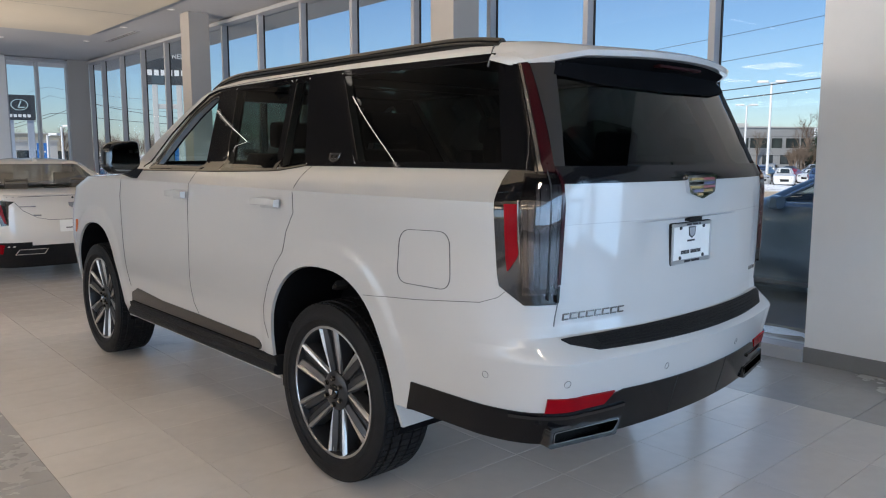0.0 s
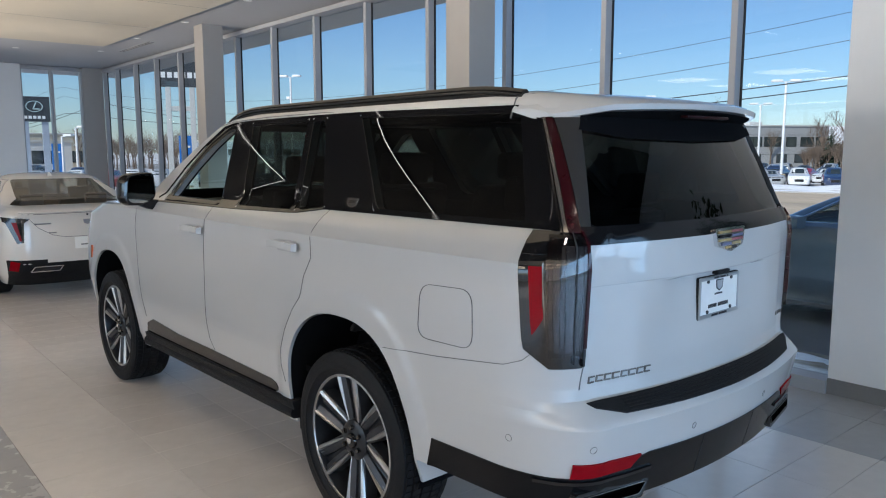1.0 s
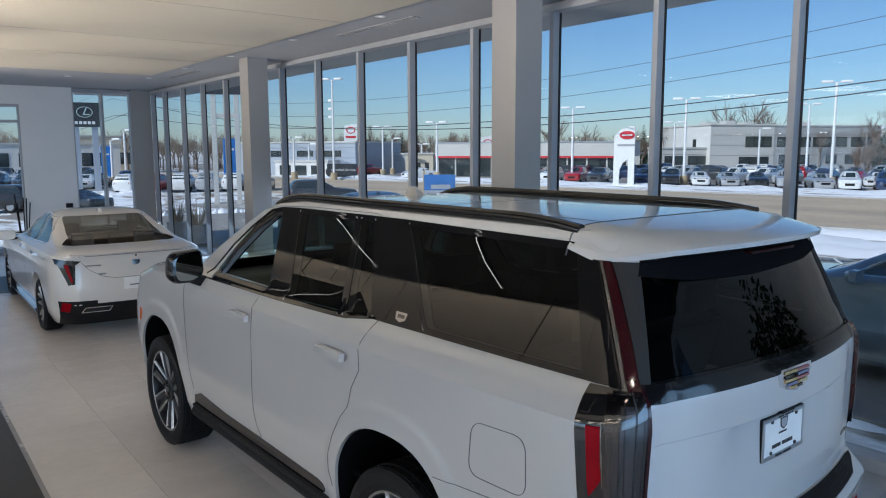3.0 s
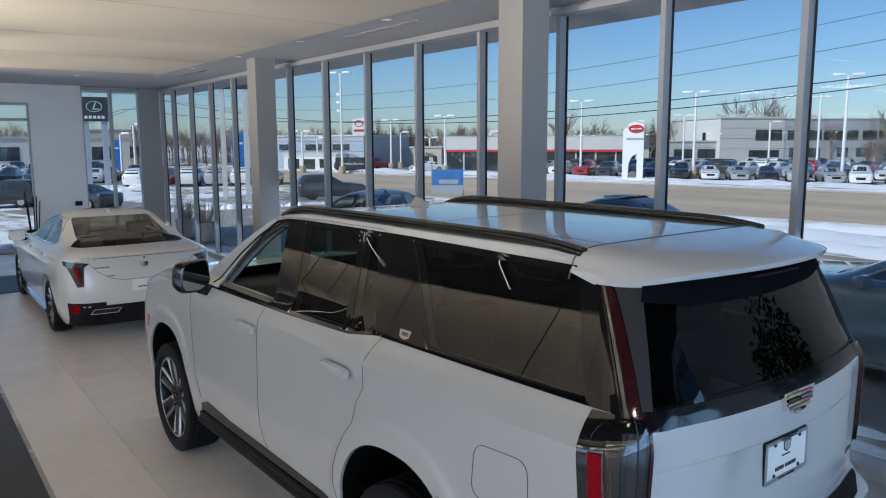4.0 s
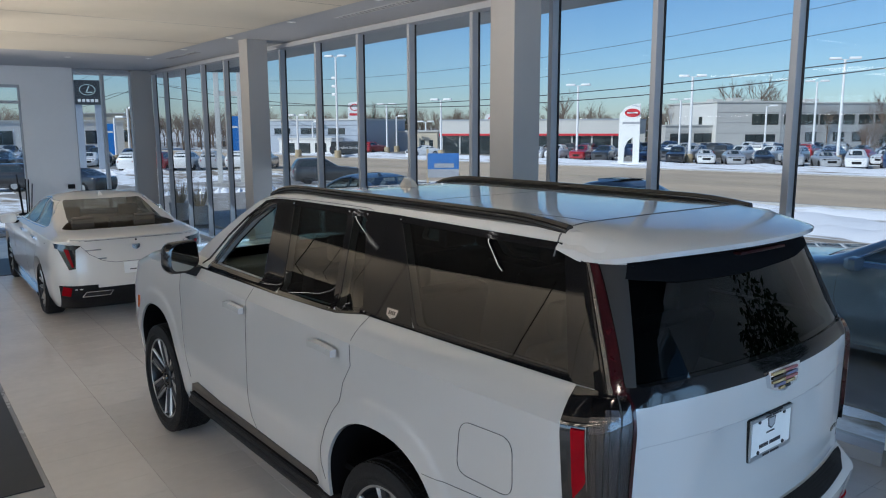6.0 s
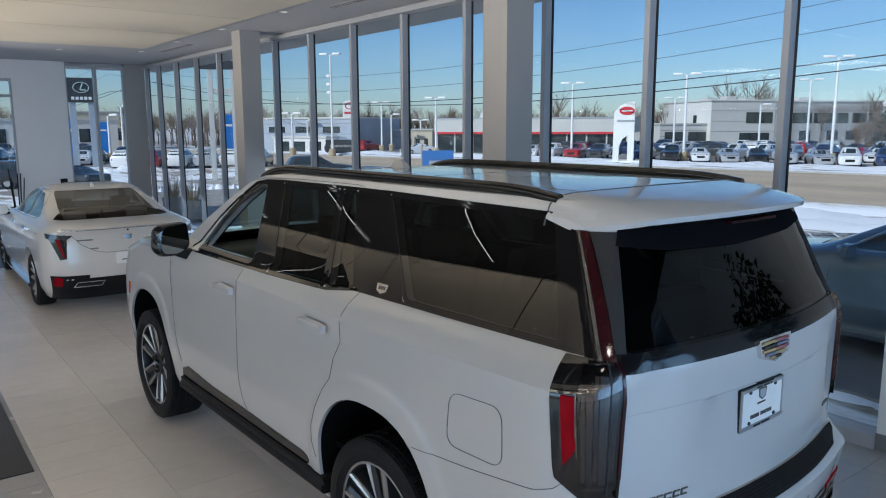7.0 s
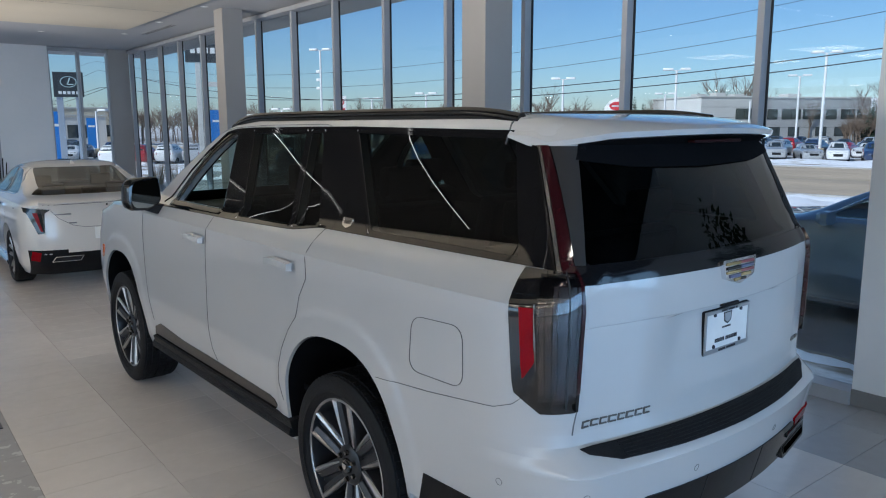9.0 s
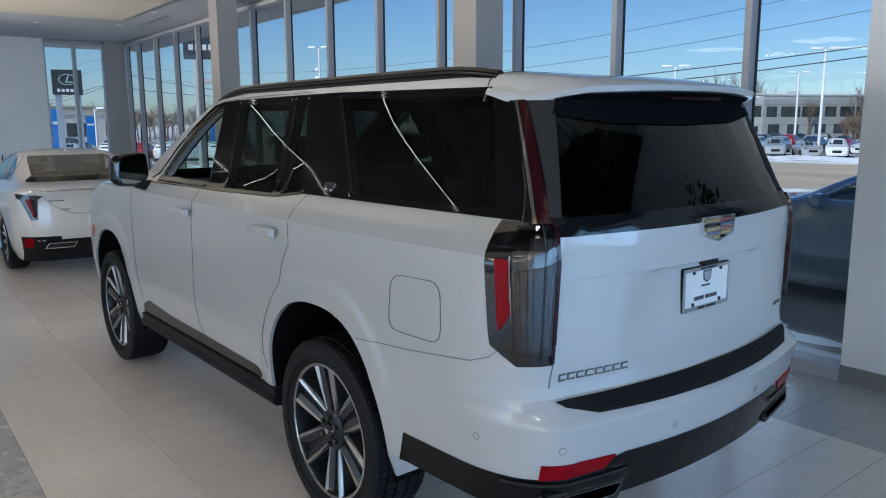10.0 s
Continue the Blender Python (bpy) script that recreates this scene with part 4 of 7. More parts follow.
# -- SUV: sides --
fuel = rounded([(-0.497, 1.212), (-0.772, 1.220), (-0.784, 0.998), (-0.486, 0.998)], 0.062, 8)
SEAMS = [[(1.42, 1.405), (1.436, 1.20), (1.424, 0.96), (1.416, 0.75), (1.405, 0.64), (1.36, 0.575)],
         [(0.27, 1.452), (0.285, 1.36), (0.268, 1.235), (0.331, 1.14), (0.362, 1.035), (0.42, 0.972), (0.49, 0.861), (0.535, 0.756), (0.552, 0.664), (0.532, 0.58)],
         [(2.52, 1.34), (2.545, 1.22), (2.50, 0.95), (2.43, 0.60)],
         [(-0.286, 0.918), (-0.60, 0.940), (-0.93, 0.975), (-1.0, 1.00), (-1.05, 1.045)],
         fuel + fuel[:1],
         [(0.49, 1.898), (0.50, 1.918), (0.56, 1.924), (1.2, 1.920), (1.6, 1.905), (1.9, 1.86)]]
for s in (-1, 1):
    for path in SEAMS:
        part("panel_gap", lay.strip("x", path, 0.0028, 0.0022, s), SEAM, suv)
    # handles
    for y0 in (0.375, 1.435):
        pts = [(y0, 1.272), (y0 + 0.06, 1.276), (y0 + 0.18, 1.277), (y0 + 0.235, 1.272)]
        h = part("door_handle", lay.strip("x", pts, 0.040, 0.020, s, 0.02, 0.026), mat("handle_paint", (0.62, 0.62, 0.61), 0.20, 0.1, 1.0) if "handle_paint" not in bpy.data.materials else bpy.data.materials["handle_paint"], suv, "body coloured door handle with bright edge")
        part("handle_trim", lay.strip("x", [(y0 + 0.03, 1.284), (y0 + 0.225, 1.283)], 0.006, 0.0212, s, 0.03, 0.003), DARK_CHROME, h, "dark chrome line")
        # flat darker patch that paints the shade in the handle cup
        part("handle_recess", lay.patch("x", rounded([(y0 + 0.02, 1.243), (y0 + 0.21, 1.243), (y0 + 0.21, 1.300), (y0 + 0.02, 1.300)], 0.02), 0.0015, 0.004, 0.05, s), mat("recess_shade", (0.40, 0.40, 0.40), 0.35, 0, 0.8) if "recess_shade" not in bpy.data.materials else bpy.data.materials["recess_shade"], h)
    crest_base = part("crest_mount", lay.patch("x", rounded([(0.115 - p[0] * 0.82, 1.492 + p[1] * 0.50) for p in shield], 0.004, 2), 0.0028, 0.003, 0.1, s), DARK_CHROME, suv, "small silver crest on the pillar")
    part("side_crest", lay.patch("x", rounded([(0.115 - p[0] * 0.75, 1.492 + p[1] * 0.45) for p in shield], 0.004, 2), 0.004, 0.004, 0.1, s), CHROME, crest_base, "small silver crest")
    for k in range(4):
        part("crest_bar", lay.patch("x", [(0.090 + 0.013 * k, 1.488), (0.098 + 0.013 * k, 1.488), (0.098 + 0.013 * k, 1.504), (0.090 + 0.013 * k, 1.504)], 0.0052, 0.002, 0.1, s), DARK_CHROME, crest_base)
    # sill step, lower trim
    part("running_board", prism(rounded([(s * 0.80, 0.375), (s * 0.975, 0.388), (s * 0.988, 0.415), (s * 0.972, 0.450), (s * 0.86, 0.47)], 0.015), "y", 0.50, 2.50), SATIN_BLACK, suv, "black running board")
    part("sill_cover", prism(rounded([(s * 0.88, 0.44), (s * 0.978, 0.44), (s * 0.990, 0.488), (s * 0.93, 0.492)], 0.006, 2), "y", 0.475, 2.46), SATIN_BLACK, suv, "black sill")
    part("door_trim", lay.patch("x", [(0.645, 0.500), (0.70, 0.484), (2.46, 0.484), (2.42, 0.560), (2.30, 0.602), (1.9, 0.574), (1.4, 0.570), (0.70, 0.556), (0.652, 0.545), (0.635, 0.52)], 0.005, 0.012, 0.08, s), GLOSS_BLACK, suv, "gloss black lower door trim")
    # mirror
    mc = Vector((s * 1.065, 2.30, 1.487))
    shell_out = rounded([(-0.092, 0.108), (0.072, 0.100), (0.106, 0.058), (0.112, -0.062), (0.086, -0.104), (-0.026, -0.108), (-0.104, -0.055)], 0.034, 4)
    rings = [[mc + Vector((s * p[0] * g, dy + 0.02 * p[0] / 0.11, p[1] * g)) for p in shell_out] for dy, g in ((-0.07, 0.93), (-0.064, 0.99), (-0.03, 1.03), (0.02, 0.95), (0.06, 0.70), (0.078, 0.34))]
    mrot = Matrix.Translation(mc) @ Matrix.Rotation(radians(s * -17), 4, "Z") @ Matrix.Translation(-mc)
    rings = [[mrot @ p for p in r] for r in rings]
    mi = part("wing_mirror", loft(rings), GLOSS_BLACK, suv, "gloss black wing mirror")
    g = [mc + Vector((s * p[0] * 0.84, -0.074 + 0.02 * p[0] / 0.11, p[1] * 0.84)) for p in shell_out]
    g = [mrot @ p for p in g]
    part("mirror_glass", loft([g, [p + Vector((0, 0.003, 0)) for p in g]]), mat("mirror_silver", (0.40, 0.43, 0.44), 0.01, 1.0, 0, 0.0) if "mirror_silver" not in bpy.data.materials else bpy.data.materials["mirror_silver"], mi)
    part("mirror_foot", prism(rounded([(s * 0.86, 1.36), (s * 0.90, 1.41), (s * 1.05, 1.415), (s * 1.05, 1.38), (s * 0.93, 1.33)], 0.012), "y", 2.24, 2.35, 0.004), SATIN_BLACK, mi)
    # roof rail
    rp = []
    for k in range(25):
        y = -0.735 + 2.45 * k / 24
        t = min(1.0, (k / 24) / 0.14, (1 - k / 24) / 0.10)
        lift = 0.026 * (1 - (1 - t) ** 2)
        p, _ = lay.hit("z", s * (0.632 + 0.015 * (k / 24)), y, 0.0, 1)
        rp.append((p.x, p.y, p.z + lift - 0.004))
    part("roof_rail", tube(rp, 0.022, 10, False, 1.1), GLOSS_BLACK, suv, "gloss black roof rail")
    for y in (0.45,):
        p, _ = lay.hit("z", s * 0.635, y, 0.0, 1)
        part("rail_foot", box(p.x - 0.016, p.x + 0.016, y - 0.05, y + 0.05, p.z - 0.01, p.z + 0.04, 0.006), GLOSS_BLACK, suv)

# -- SUV: roof and spoiler --
rings_t, rings_b = [], []
N = 28
for k in range(N + 1):
    x = -0.688 + 1.376 * k / N
    e = abs(x) / 0.688
    c = max(0.0, (e - 0.80) / 0.20)
    yt = -1.185 + 0.34 * x * x + 0.12 * c ** 1.3
    zt = 1.915 - 0.020 * e * e - 0.026 * c
    pf, _ = lay.hit("z", x * 0.93, -0.72, 0.004, 1)
    pf = Vector((x, -0.72, lay.hit("z", x * 0.985, -0.72, 0.003, 1)[0].z))
    mid = Vector((x, (pf.y + yt) / 2, max(pf.z, zt) * 0.5 + min(pf.z, zt) * 0.5 + 0.008))
    rings_t.append([pf - Vector((0, 0, 0.008)), pf, mid, Vector((x, yt + 0.02, zt + 0.001)), Vector((x, yt, zt - 0.010)), Vector((x, yt + 0.006, zt - 0.030)), Vector((x, yt + 0.03, zt - 0.036))])
    rings_b.append([Vector((x * 0.985, yt + 0.025, zt - 0.037)), Vector((x * 0.985, yt + 0.10, zt - 0.062)), Vector((x * 0.97, -0.93, zt - 0.09)), Vector((x * 0.97, -0.93, zt - 0.03)), Vector((x * 0.985, yt + 0.06, zt - 0.02))])
part("spoiler", loft(rings_t), PEARL, suv, "pearl white roof spoiler")
part("spoiler_underside", loft(rings_b), WELL, suv, "black underside of the spoiler")
part("brake_lamp", box(-0.16, 0.16, -1.155, -1.12, 1.852, 1.864, 0.004), mat("smoked_red", (0.02, 0.004, 0.005), 0.4, 0, 0.0, spec=0.1), suv)
for path in ([(-0.69, -0.715), (0.0, -0.715), (0.69, -0.715)], [(-0.46, -0.70), (-0.47, 1.3)], [(0.46, -0.70), (0.47, 1.3)], [(-0.50, 0.35), (0.50, 0.35)]):
    part("roof_gap", lay.strip("z", path, 0.006, 0.0055 if path[0][1] == -0.715 else 0.001, 1), SEAM, suv)
fin_p, _ = lay.hit("z", 0.0, 1.18, 0, 1)
part("antenna_fin", loft([[Vector((sx * w, 1.18 + y * l, fin_p.z - 0.01 + z)) for sx, y in ((-1, -1), (-1, 0.3), (0, 1), (1, 0.3), (1, -1))] for z, w, l in ((0.0, 0.03, 0.09), (0.03, 0.02, 0.07), (0.065, 0.006, 0.03))]), PEARL, suv, "white shark fin antenna")

# -- SUV: cabin --
def seat(x, y, z, w, parent, back_h=0.62, hide=LEATHER, rests=(0.0,)):
    b = part("seat", prism(rounded([(y - 0.05, z), (y + 0.48, z + 0.03), (y + 0.50, z + 0.14), (y - 0.02, z + 0.14)], 0.05), "x", x - w / 2, x + w / 2, 0.02), hide, parent)
    part("seat_back", prism(rounded([(y - 0.04, z + 0.10), (y + 0.11, z + 0.10), (y - 0.06, z + 0.12 + back_h), (y - 0.20, z + 0.10 + back_h)], 0.04), "x", x - w / 2, x + w / 2, 0.02), hide, b)
    for dx in rests:
        part("headrest", prism(rounded([(y - 0.19, z + 0.14 + back_h), (y - 0.10, z + 0.15 + back_h), (y - 0.11, z + 0.30 + back_h), (y - 0.20, z + 0.30 + back_h)], 0.03), "x", x + dx - 0.13, x + dx + 0.13, 0.015), hide, b)
for x in (-0.42, 0.42):
    seat(x, 1.35, 0.78, 0.52, suv)
    seat(x, 0.42, 0.80, 0.52, suv)
seat(0, -0.42, 0.82, 1.20, suv, 0.50, LEATHER, (-0.4, 0.4))
part("dashboard", prism(rounded([(2.05, 0.95), (2.02, 1.30), (2.20, 1.385), (2.62, 1.39), (2.62, 0.95)], 0.04), "x", -0.86, 0.86, 0.01), LEATHER, suv)
part("cabin_floor", box(-0.90, 0.90, -1.05, 2.6, 0.628, 0.66), WELL, suv, "", False)
sw = []
for k in range(24):
    a = 2 * math.pi * k / 24
    v = Vector((0.19 * math.cos(a), 0, 0.185 * math.sin(a)))
    sw.append(Matrix.Translation((-0.42, 1.92, 1.24)) @ Matrix.Rotation(radians(-24), 4, "X") @ v)
part("steering_wheel", tube(sw + sw[:1], 0.016, 8), LEATHER, suv)
part("steering_hub", box(-0.50, -0.34, 1.915, 1.95, 1.18, 1.28, 0.015), LEATHER, suv)
for s in (-1, 1):
    part("door_card", box(min(s * 0.885, s * 0.93), max(s * 0.885, s * 0.93), 0.5, 2.5, 0.68, 1.375, 0.01), LEATHER, suv)

# ---- the showroom ----
def wall_ob(name, bm, m, label="", category="", smooth=False):
    o = finish(name, bm, m, None, "", smooth)
    o.matrix_basis = ROOM
    return tagged(o, label, category, "", "structure")

CEIL, HEAD, SILL, GLASS_U = 3.66, 3.57, 0.10, 2.80
V0, STEP_V, V_END, V_PIER = 0.24, 1.232, 16.0, -0.61
FLOOR_OB = wall_ob("floor", box(-14, 2.72, -12, V_END, -0.15, -0.004), GROUT, "grey porcelain tile floor with thin grout joints", "floor")
wall_ob("ceiling", box(-14, 2.9, -12, V_END + 0.1, CEIL, CEIL + 0.25), SOFFIT, "flat grey painted soffit along the glass", "ceiling")
cloud = box(-1.95, 1.50, -3.13, 11.65, CEIL - 0.05, CEIL - 0.004)
wall_ob("ceiling_black", box(-4.9, -1.95, -12, 11.65, CEIL - 0.03, CEIL - 0.004), BLACK_CEIL, "black painted open ceiling bay", "ceiling")
wall_ob("ceiling_black_south", box(-1.95, 2.68, -12, -3.13, CEIL - 0.03, CEIL - 0.004), BLACK_CEIL, "black painted open ceiling bay", "ceiling")
wall_ob("ceiling_far", box(-13.9, -4.9, -12, 11.65, CEIL - 0.05, CEIL - 0.004), BEIGE, "warm beige ceiling panel", "ceiling")
wall_ob("ceiling_cloud", cloud, BEIGE, "warm beige ceiling panel with fine joints", "ceiling")
wall_ob("wall_east_1", box(2.70, 3.0, -5.2, V_PIER, 0, CEIL), WALL, "plain white plaster wall", "wall")
wall_ob("baseboard", box(2.685, 2.70, -5.2, V_PIER, 0, 0.115, 0.002), BASEBOARD, "grey baseboard", "baseboard")
def glazed(name, along, at, a0, a1, z0, z1, bays, transom=None):
    """A framed glass opening in a wall: along u or v, at the given place of the other axis."""
    w = thing(name, ROOM, "large framed glass opening in a plaster wall", "window", "", "structure")
    def bx(p, q, za, zb, d0, d1):
        return box(p, q, at + d0, at + d1, za, zb) if along == "u" else box(at + d0, at + d1, p, q, za, zb)
    n = bays
    for k in range(n + 1):
        c = a0 + (a1 - a0) * k / n
        part("mullion", bx(c - 0.03, c + 0.03, z0, z1, -0.05, 0.12), ALU, w, "", False)
    for zz in (z0, z1 - 0.06) + ((transom,) if transom else ()):
        part("rail", bx(a0, a1, zz, zz + 0.06, -0.045, 0.115), ALU, w, "", False)
    for k in range(n):
        o = part("pane", bx(a0 + (a1 - a0) * k / n + 0.03, a0 + (a1 - a0) * (k + 1) / n - 0.03, z0 + 0.05, z1 - 0.05, 0.02, 0.03), PANE, w, "", False)
        o.visible_shadow = False
    return w
glazed("window_3", "v", 2.78, -12.0, -5.2, 0.0, 3.52, 4)
wall_ob("wall_east_2", box(2.70, 3.0, -12.0, -5.2, 3.52, CEIL), WALL, "plain white plaster wall above a window", "wall")
# the far sides of the room, behind the camera: glass fronts between plaster walls
wall_ob("wall_south_1", box(-14, -9.5, -12.3, -12, 0, CEIL), WALL, "plain white plaster wall", "wall")
wall_ob("wall_south_2", box(1.5, 2.7, -12.3, -12, 0, CEIL), WALL, "plain white plaster wall", "wall")
glazed("window_4", "u", -12.1, -9.5, 1.5, 0.0, CEIL, 9)
wall_ob("wall_west_1", box(-14.3, -14, -12.3, -9.0, 0, CEIL), WALL, "plain white plaster wall", "wall")
wall_ob("wall_west_2", box(-14.3, -14, 11.0, V_END + 0.3, 0, CEIL), WALL, "plain white plaster wall", "wall")
glazed("window_5", "v", -14.1, -9.0, 11.0, 0.0, CEIL, 16)
wall_ob("header_east", box(2.74, 2.94, V_PIER, V_END, HEAD + 0.03, CEIL), ALU, "", "trim")

def column(v, u=1.945, s=0.325):
    o = finish("column", box(u, u + s, v, v + s, 0, CEIL, 0.004), COLUMN, None, "", False)
    o.matrix_basis = ROOM
    tagged(o, "square painted column beside the glass wall", "column", "columns along the glass")
for v, u in ((2.385, 1.945), (8.46, 1.998)):
    column(v, u)

def mullion(v, parent):
    p = part("mullion", box(2.71, 2.795, v - 0.027, v + 0.027, SILL, HEAD, 0.003), ALU, parent, "", False)
    part("gasket", box(2.795, 2.815, v - 0.036, v + 0.036, SILL, HEAD), GASKET, p, "", False)
win = thing("window_1", ROOM, "floor to ceiling glass wall in grey aluminium framing", "window", "", "structure")
edges = [V_PIER + 0.002, V0] + [V0 + STEP_V * k for k in range(1, 13)] + [V_END - 0.08]
for v in edges[1:]:
    mullion(v, win)
part("sill", box(2.66, 2.84, V_PIER, V_END - 0.1, 0.0, SILL, 0.003), ALU, win, "", False)
part("head", box(2.655, 2.82, V_PIER, V_END - 0.1, HEAD, HEAD + 0.05, 0.003), ALU, win, "", False)
for a, b in zip(edges[:-1], edges[1:]):
    o = part("pane", box(2.80, 2.812, a + 0.02, b - 0.02, SILL - 0.01, HEAD + 0.01), PANE, win, "", False)
    o.visible_shadow = False

# end wall: glazed entrance, plaster pier, tall window
wall_ob("wall_north_1", box(-0.06, 1.0, V_END, V_END + 0.25, 0, CEIL), WALL, "plain white plaster wall", "wall")
wall_ob("wall_north_2", box(-14, -3.4, V_END, V_END + 0.25, 0, CEIL), WALL, "plain white plaster wall", "wall")
wall_ob("wall_north_3", box(-3.4, -0.06, V_END, V_END + 0.25, 3.26, CEIL), WALL, "plain white plaster wall", "wall")
glazed("door_1", "u", V_END + 0.08, -3.4, -0.06, 0.0, 3.26, 4, 2.86)
glazed("window_2", "u", V_END + 0.08, 1.0, 2.27, 0.0, 3.62, 2)
wall_ob("wall_north_4", box(2.27, 2.72, V_END, V_END + 0.25, 0, CEIL), COLUMN, "narrow painted wall at the corner", "wall")

# ---- ceiling lights ----
def strip_light(u0, u1, v, z, group, w=0.0035):
    t = thing("linear_light", ROOM @ pose((u0 + u1) / 2, v, z), "slim linear ceiling light with a glowing white diffuser", "ceiling light", group)
    L = (u1 - u0) / 2
    part("housing", box(-L - 0.01, L + 0.01, -w - 0.008, w + 0.008, 0.0, 0.026), SATIN_BLACK, t, "", False)
    part("diffuser", box(-L, L, -w, w, -0.006, 0.0), LED, t, "glowing diffuser", False)
for v in (-4.0, -0.6, 3.2, 6.3, 9.6):
    strip_light(-4.6, -2.4, v, CEIL - 0.056, "linear lights of the black bay")
# glowing panels added to the unseen ceiling to brighten the room
def panel_light(u, v):
    t = thing("panel_light", ROOM @ pose(u, v, CEIL - 0.052), "added ceiling light panel out of view, with white diffuser", "ceiling light", "ceiling light panels")
    part("frame", box(-0.62, 0.62, -0.62, 0.62, -0.012, 0.0, 0.003), PLATE_WHITE, t, "", False)
    part("diffuser", box(-0.59, 0.59, -0.59, 0.59, -0.016, -0.012), PANEL, t, "glowing diffuser", False)
for v in (-10.5, -7.8, -5.1):
    for u in (-7.4, -9.6, -11.8):
        panel_light(u, v)
for v in (-2.4, 0.3, 3.0, 5.7, 8.4):
    for u in (-9.6, -12.2):
        panel_light(u, v)
def downlight(u, v, z):
    t = thing("downlight", ROOM @ pose(u, v, z), "small round recessed ceiling downlight", "ceiling light", "recessed downlights")
    part("trim_ring", lathe([(0.038, 0.0), (0.060, -0.002), (0.060, -0.006), (0.038, -0.008)], 24, "z", True), PLATE_WHITE, t)
    part("lens", lathe([(0.0, -0.003), (0.038, -0.003), (0.038, 0.0)], 24, "z"), SPOT, t)
for v in (-2.0, 0.2, 2.2, 4.3, 6.4, 8.5, 10.6, 12.7):
    downlight(1.75, v, CEIL - 0.001)
for u in (0.4, -1.2):
    downlight(u, 13.2, CEIL - 0.001)
for k in range(3):
    downlight(-2.05 - 0.22 * k + 0.0, 3.2, CEIL - 0.036)
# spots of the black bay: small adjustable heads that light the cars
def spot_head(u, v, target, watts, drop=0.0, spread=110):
    t = thing("spot_light", ROOM @ pose(u, v, CEIL - 0.03), "small black adjustable ceiling spot, added out of view", "ceiling light", "ceiling spots")
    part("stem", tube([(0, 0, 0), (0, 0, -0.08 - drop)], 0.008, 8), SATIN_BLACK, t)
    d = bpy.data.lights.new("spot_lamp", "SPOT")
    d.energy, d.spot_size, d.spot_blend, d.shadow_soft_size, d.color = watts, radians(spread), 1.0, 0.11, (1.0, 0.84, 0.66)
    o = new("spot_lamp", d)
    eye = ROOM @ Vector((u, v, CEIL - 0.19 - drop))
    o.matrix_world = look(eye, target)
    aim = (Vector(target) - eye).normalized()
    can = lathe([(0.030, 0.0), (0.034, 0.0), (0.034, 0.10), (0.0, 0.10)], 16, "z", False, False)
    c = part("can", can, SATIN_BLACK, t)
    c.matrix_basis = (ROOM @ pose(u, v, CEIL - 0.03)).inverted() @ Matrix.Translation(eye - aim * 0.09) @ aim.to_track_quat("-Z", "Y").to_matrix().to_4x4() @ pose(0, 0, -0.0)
for v, tx, ty in ((-2.6, -1.5, -2.0), (1.0, -1.2, 2.5), (4.6, -1.0, 6.0), (8.0, -0.5, 9.5), (10.8, 0.5, 11.5)):
    spot_head(-2.25, v, (tx, ty, 0.0), 35)
# heads on long stems, added out of view to brighten the beige ceiling
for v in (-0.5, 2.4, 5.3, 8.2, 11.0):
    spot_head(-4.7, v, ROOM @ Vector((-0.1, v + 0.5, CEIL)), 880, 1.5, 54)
# one more added head, to brighten the end wall
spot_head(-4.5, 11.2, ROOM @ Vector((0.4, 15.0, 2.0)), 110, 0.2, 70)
# unseen up-lighting troughs, added to brighten the beige ceiling panel
for v0 in (-10.0, -4.6, 0.8, 6.2):
    t = thing("uplight_trough", ROOM @ pose(-4.3, v0 + 2.6, 2.45), "added unseen trough that lights the ceiling from below", "ceiling light", "uplight troughs")
    part("channel", box(-0.09, 0.09, -2.6, 2.6, -0.04, 0.05), SATIN_BLACK, t, "", False)
    part("diffuser", box(-0.07, 0.07, -2.57, 2.57, 0.05, 0.056), UPLIGHT, t, "glowing diffuser", False)
    for dv in (-2.3, 2.3):
        part("hanger", tube([(0.085, dv, 0.0), (0.085, dv, CEIL - 0.03 - 2.45)], 0.004, 6), SATIN_BLACK, t)

# ---- floor mats, ceiling joints and vents ----
def mat_slab(u0, u1, v0, v1, label):
    o = finish("floor_mat", box(u0, u1, v0, v1, 0.004, 0.011, 0.002), DARK_TILE, None, "", False)
    o.matrix_basis = ROOM
    tagged(o, label, "mat")
mat_slab(-6.0, -1.985, 2.56, 9.0, "long black floor mat lying on grey tiles")
mat_slab(-3.2, -0.72, 10.9, 12.7, "black entrance mat lying by the glass door")
for v in (-4.6, -2.2, 0.2, 2.6, 4.62, 7.02, 9.08):
    wall_ob("trim_joint", box(-1.93, 1.48, v - 0.003, v + 0.003, CEIL - 0.0515, CEIL - 0.049), JOINT, "fine shadow joint in the ceiling", "trim")
def slot_vent(u, v0, v1):
    t = thing("slot_vent", ROOM @ pose(u, (v0 + v1) / 2, CEIL), "long narrow slot air vent in the soffit", "air vent", "slot vents")
    L = (v1 - v0) / 2
    for du in (-0.05, 0.0, 0.05):
        part("blade", box(du - 0.008, du + 0.008, -L, L, -0.008, 0.0), ALU, t, "", False)
    for du in (-0.026, 0.026):
        part("slot", box(du - 0.016, du + 0.016, -L, L, -0.003, 0.0), GASKET, t, "", False)
    for dv in (-L, L - 0.012):
        part("end_cap", box(-0.058, 0.058, dv, dv + 0.012, -0.009, -0.003), ALU, t, "", False)
for v0 in (-2.2, 4.1, 10.9):
    slot_vent(2.08, v0, v0 + 1.65)
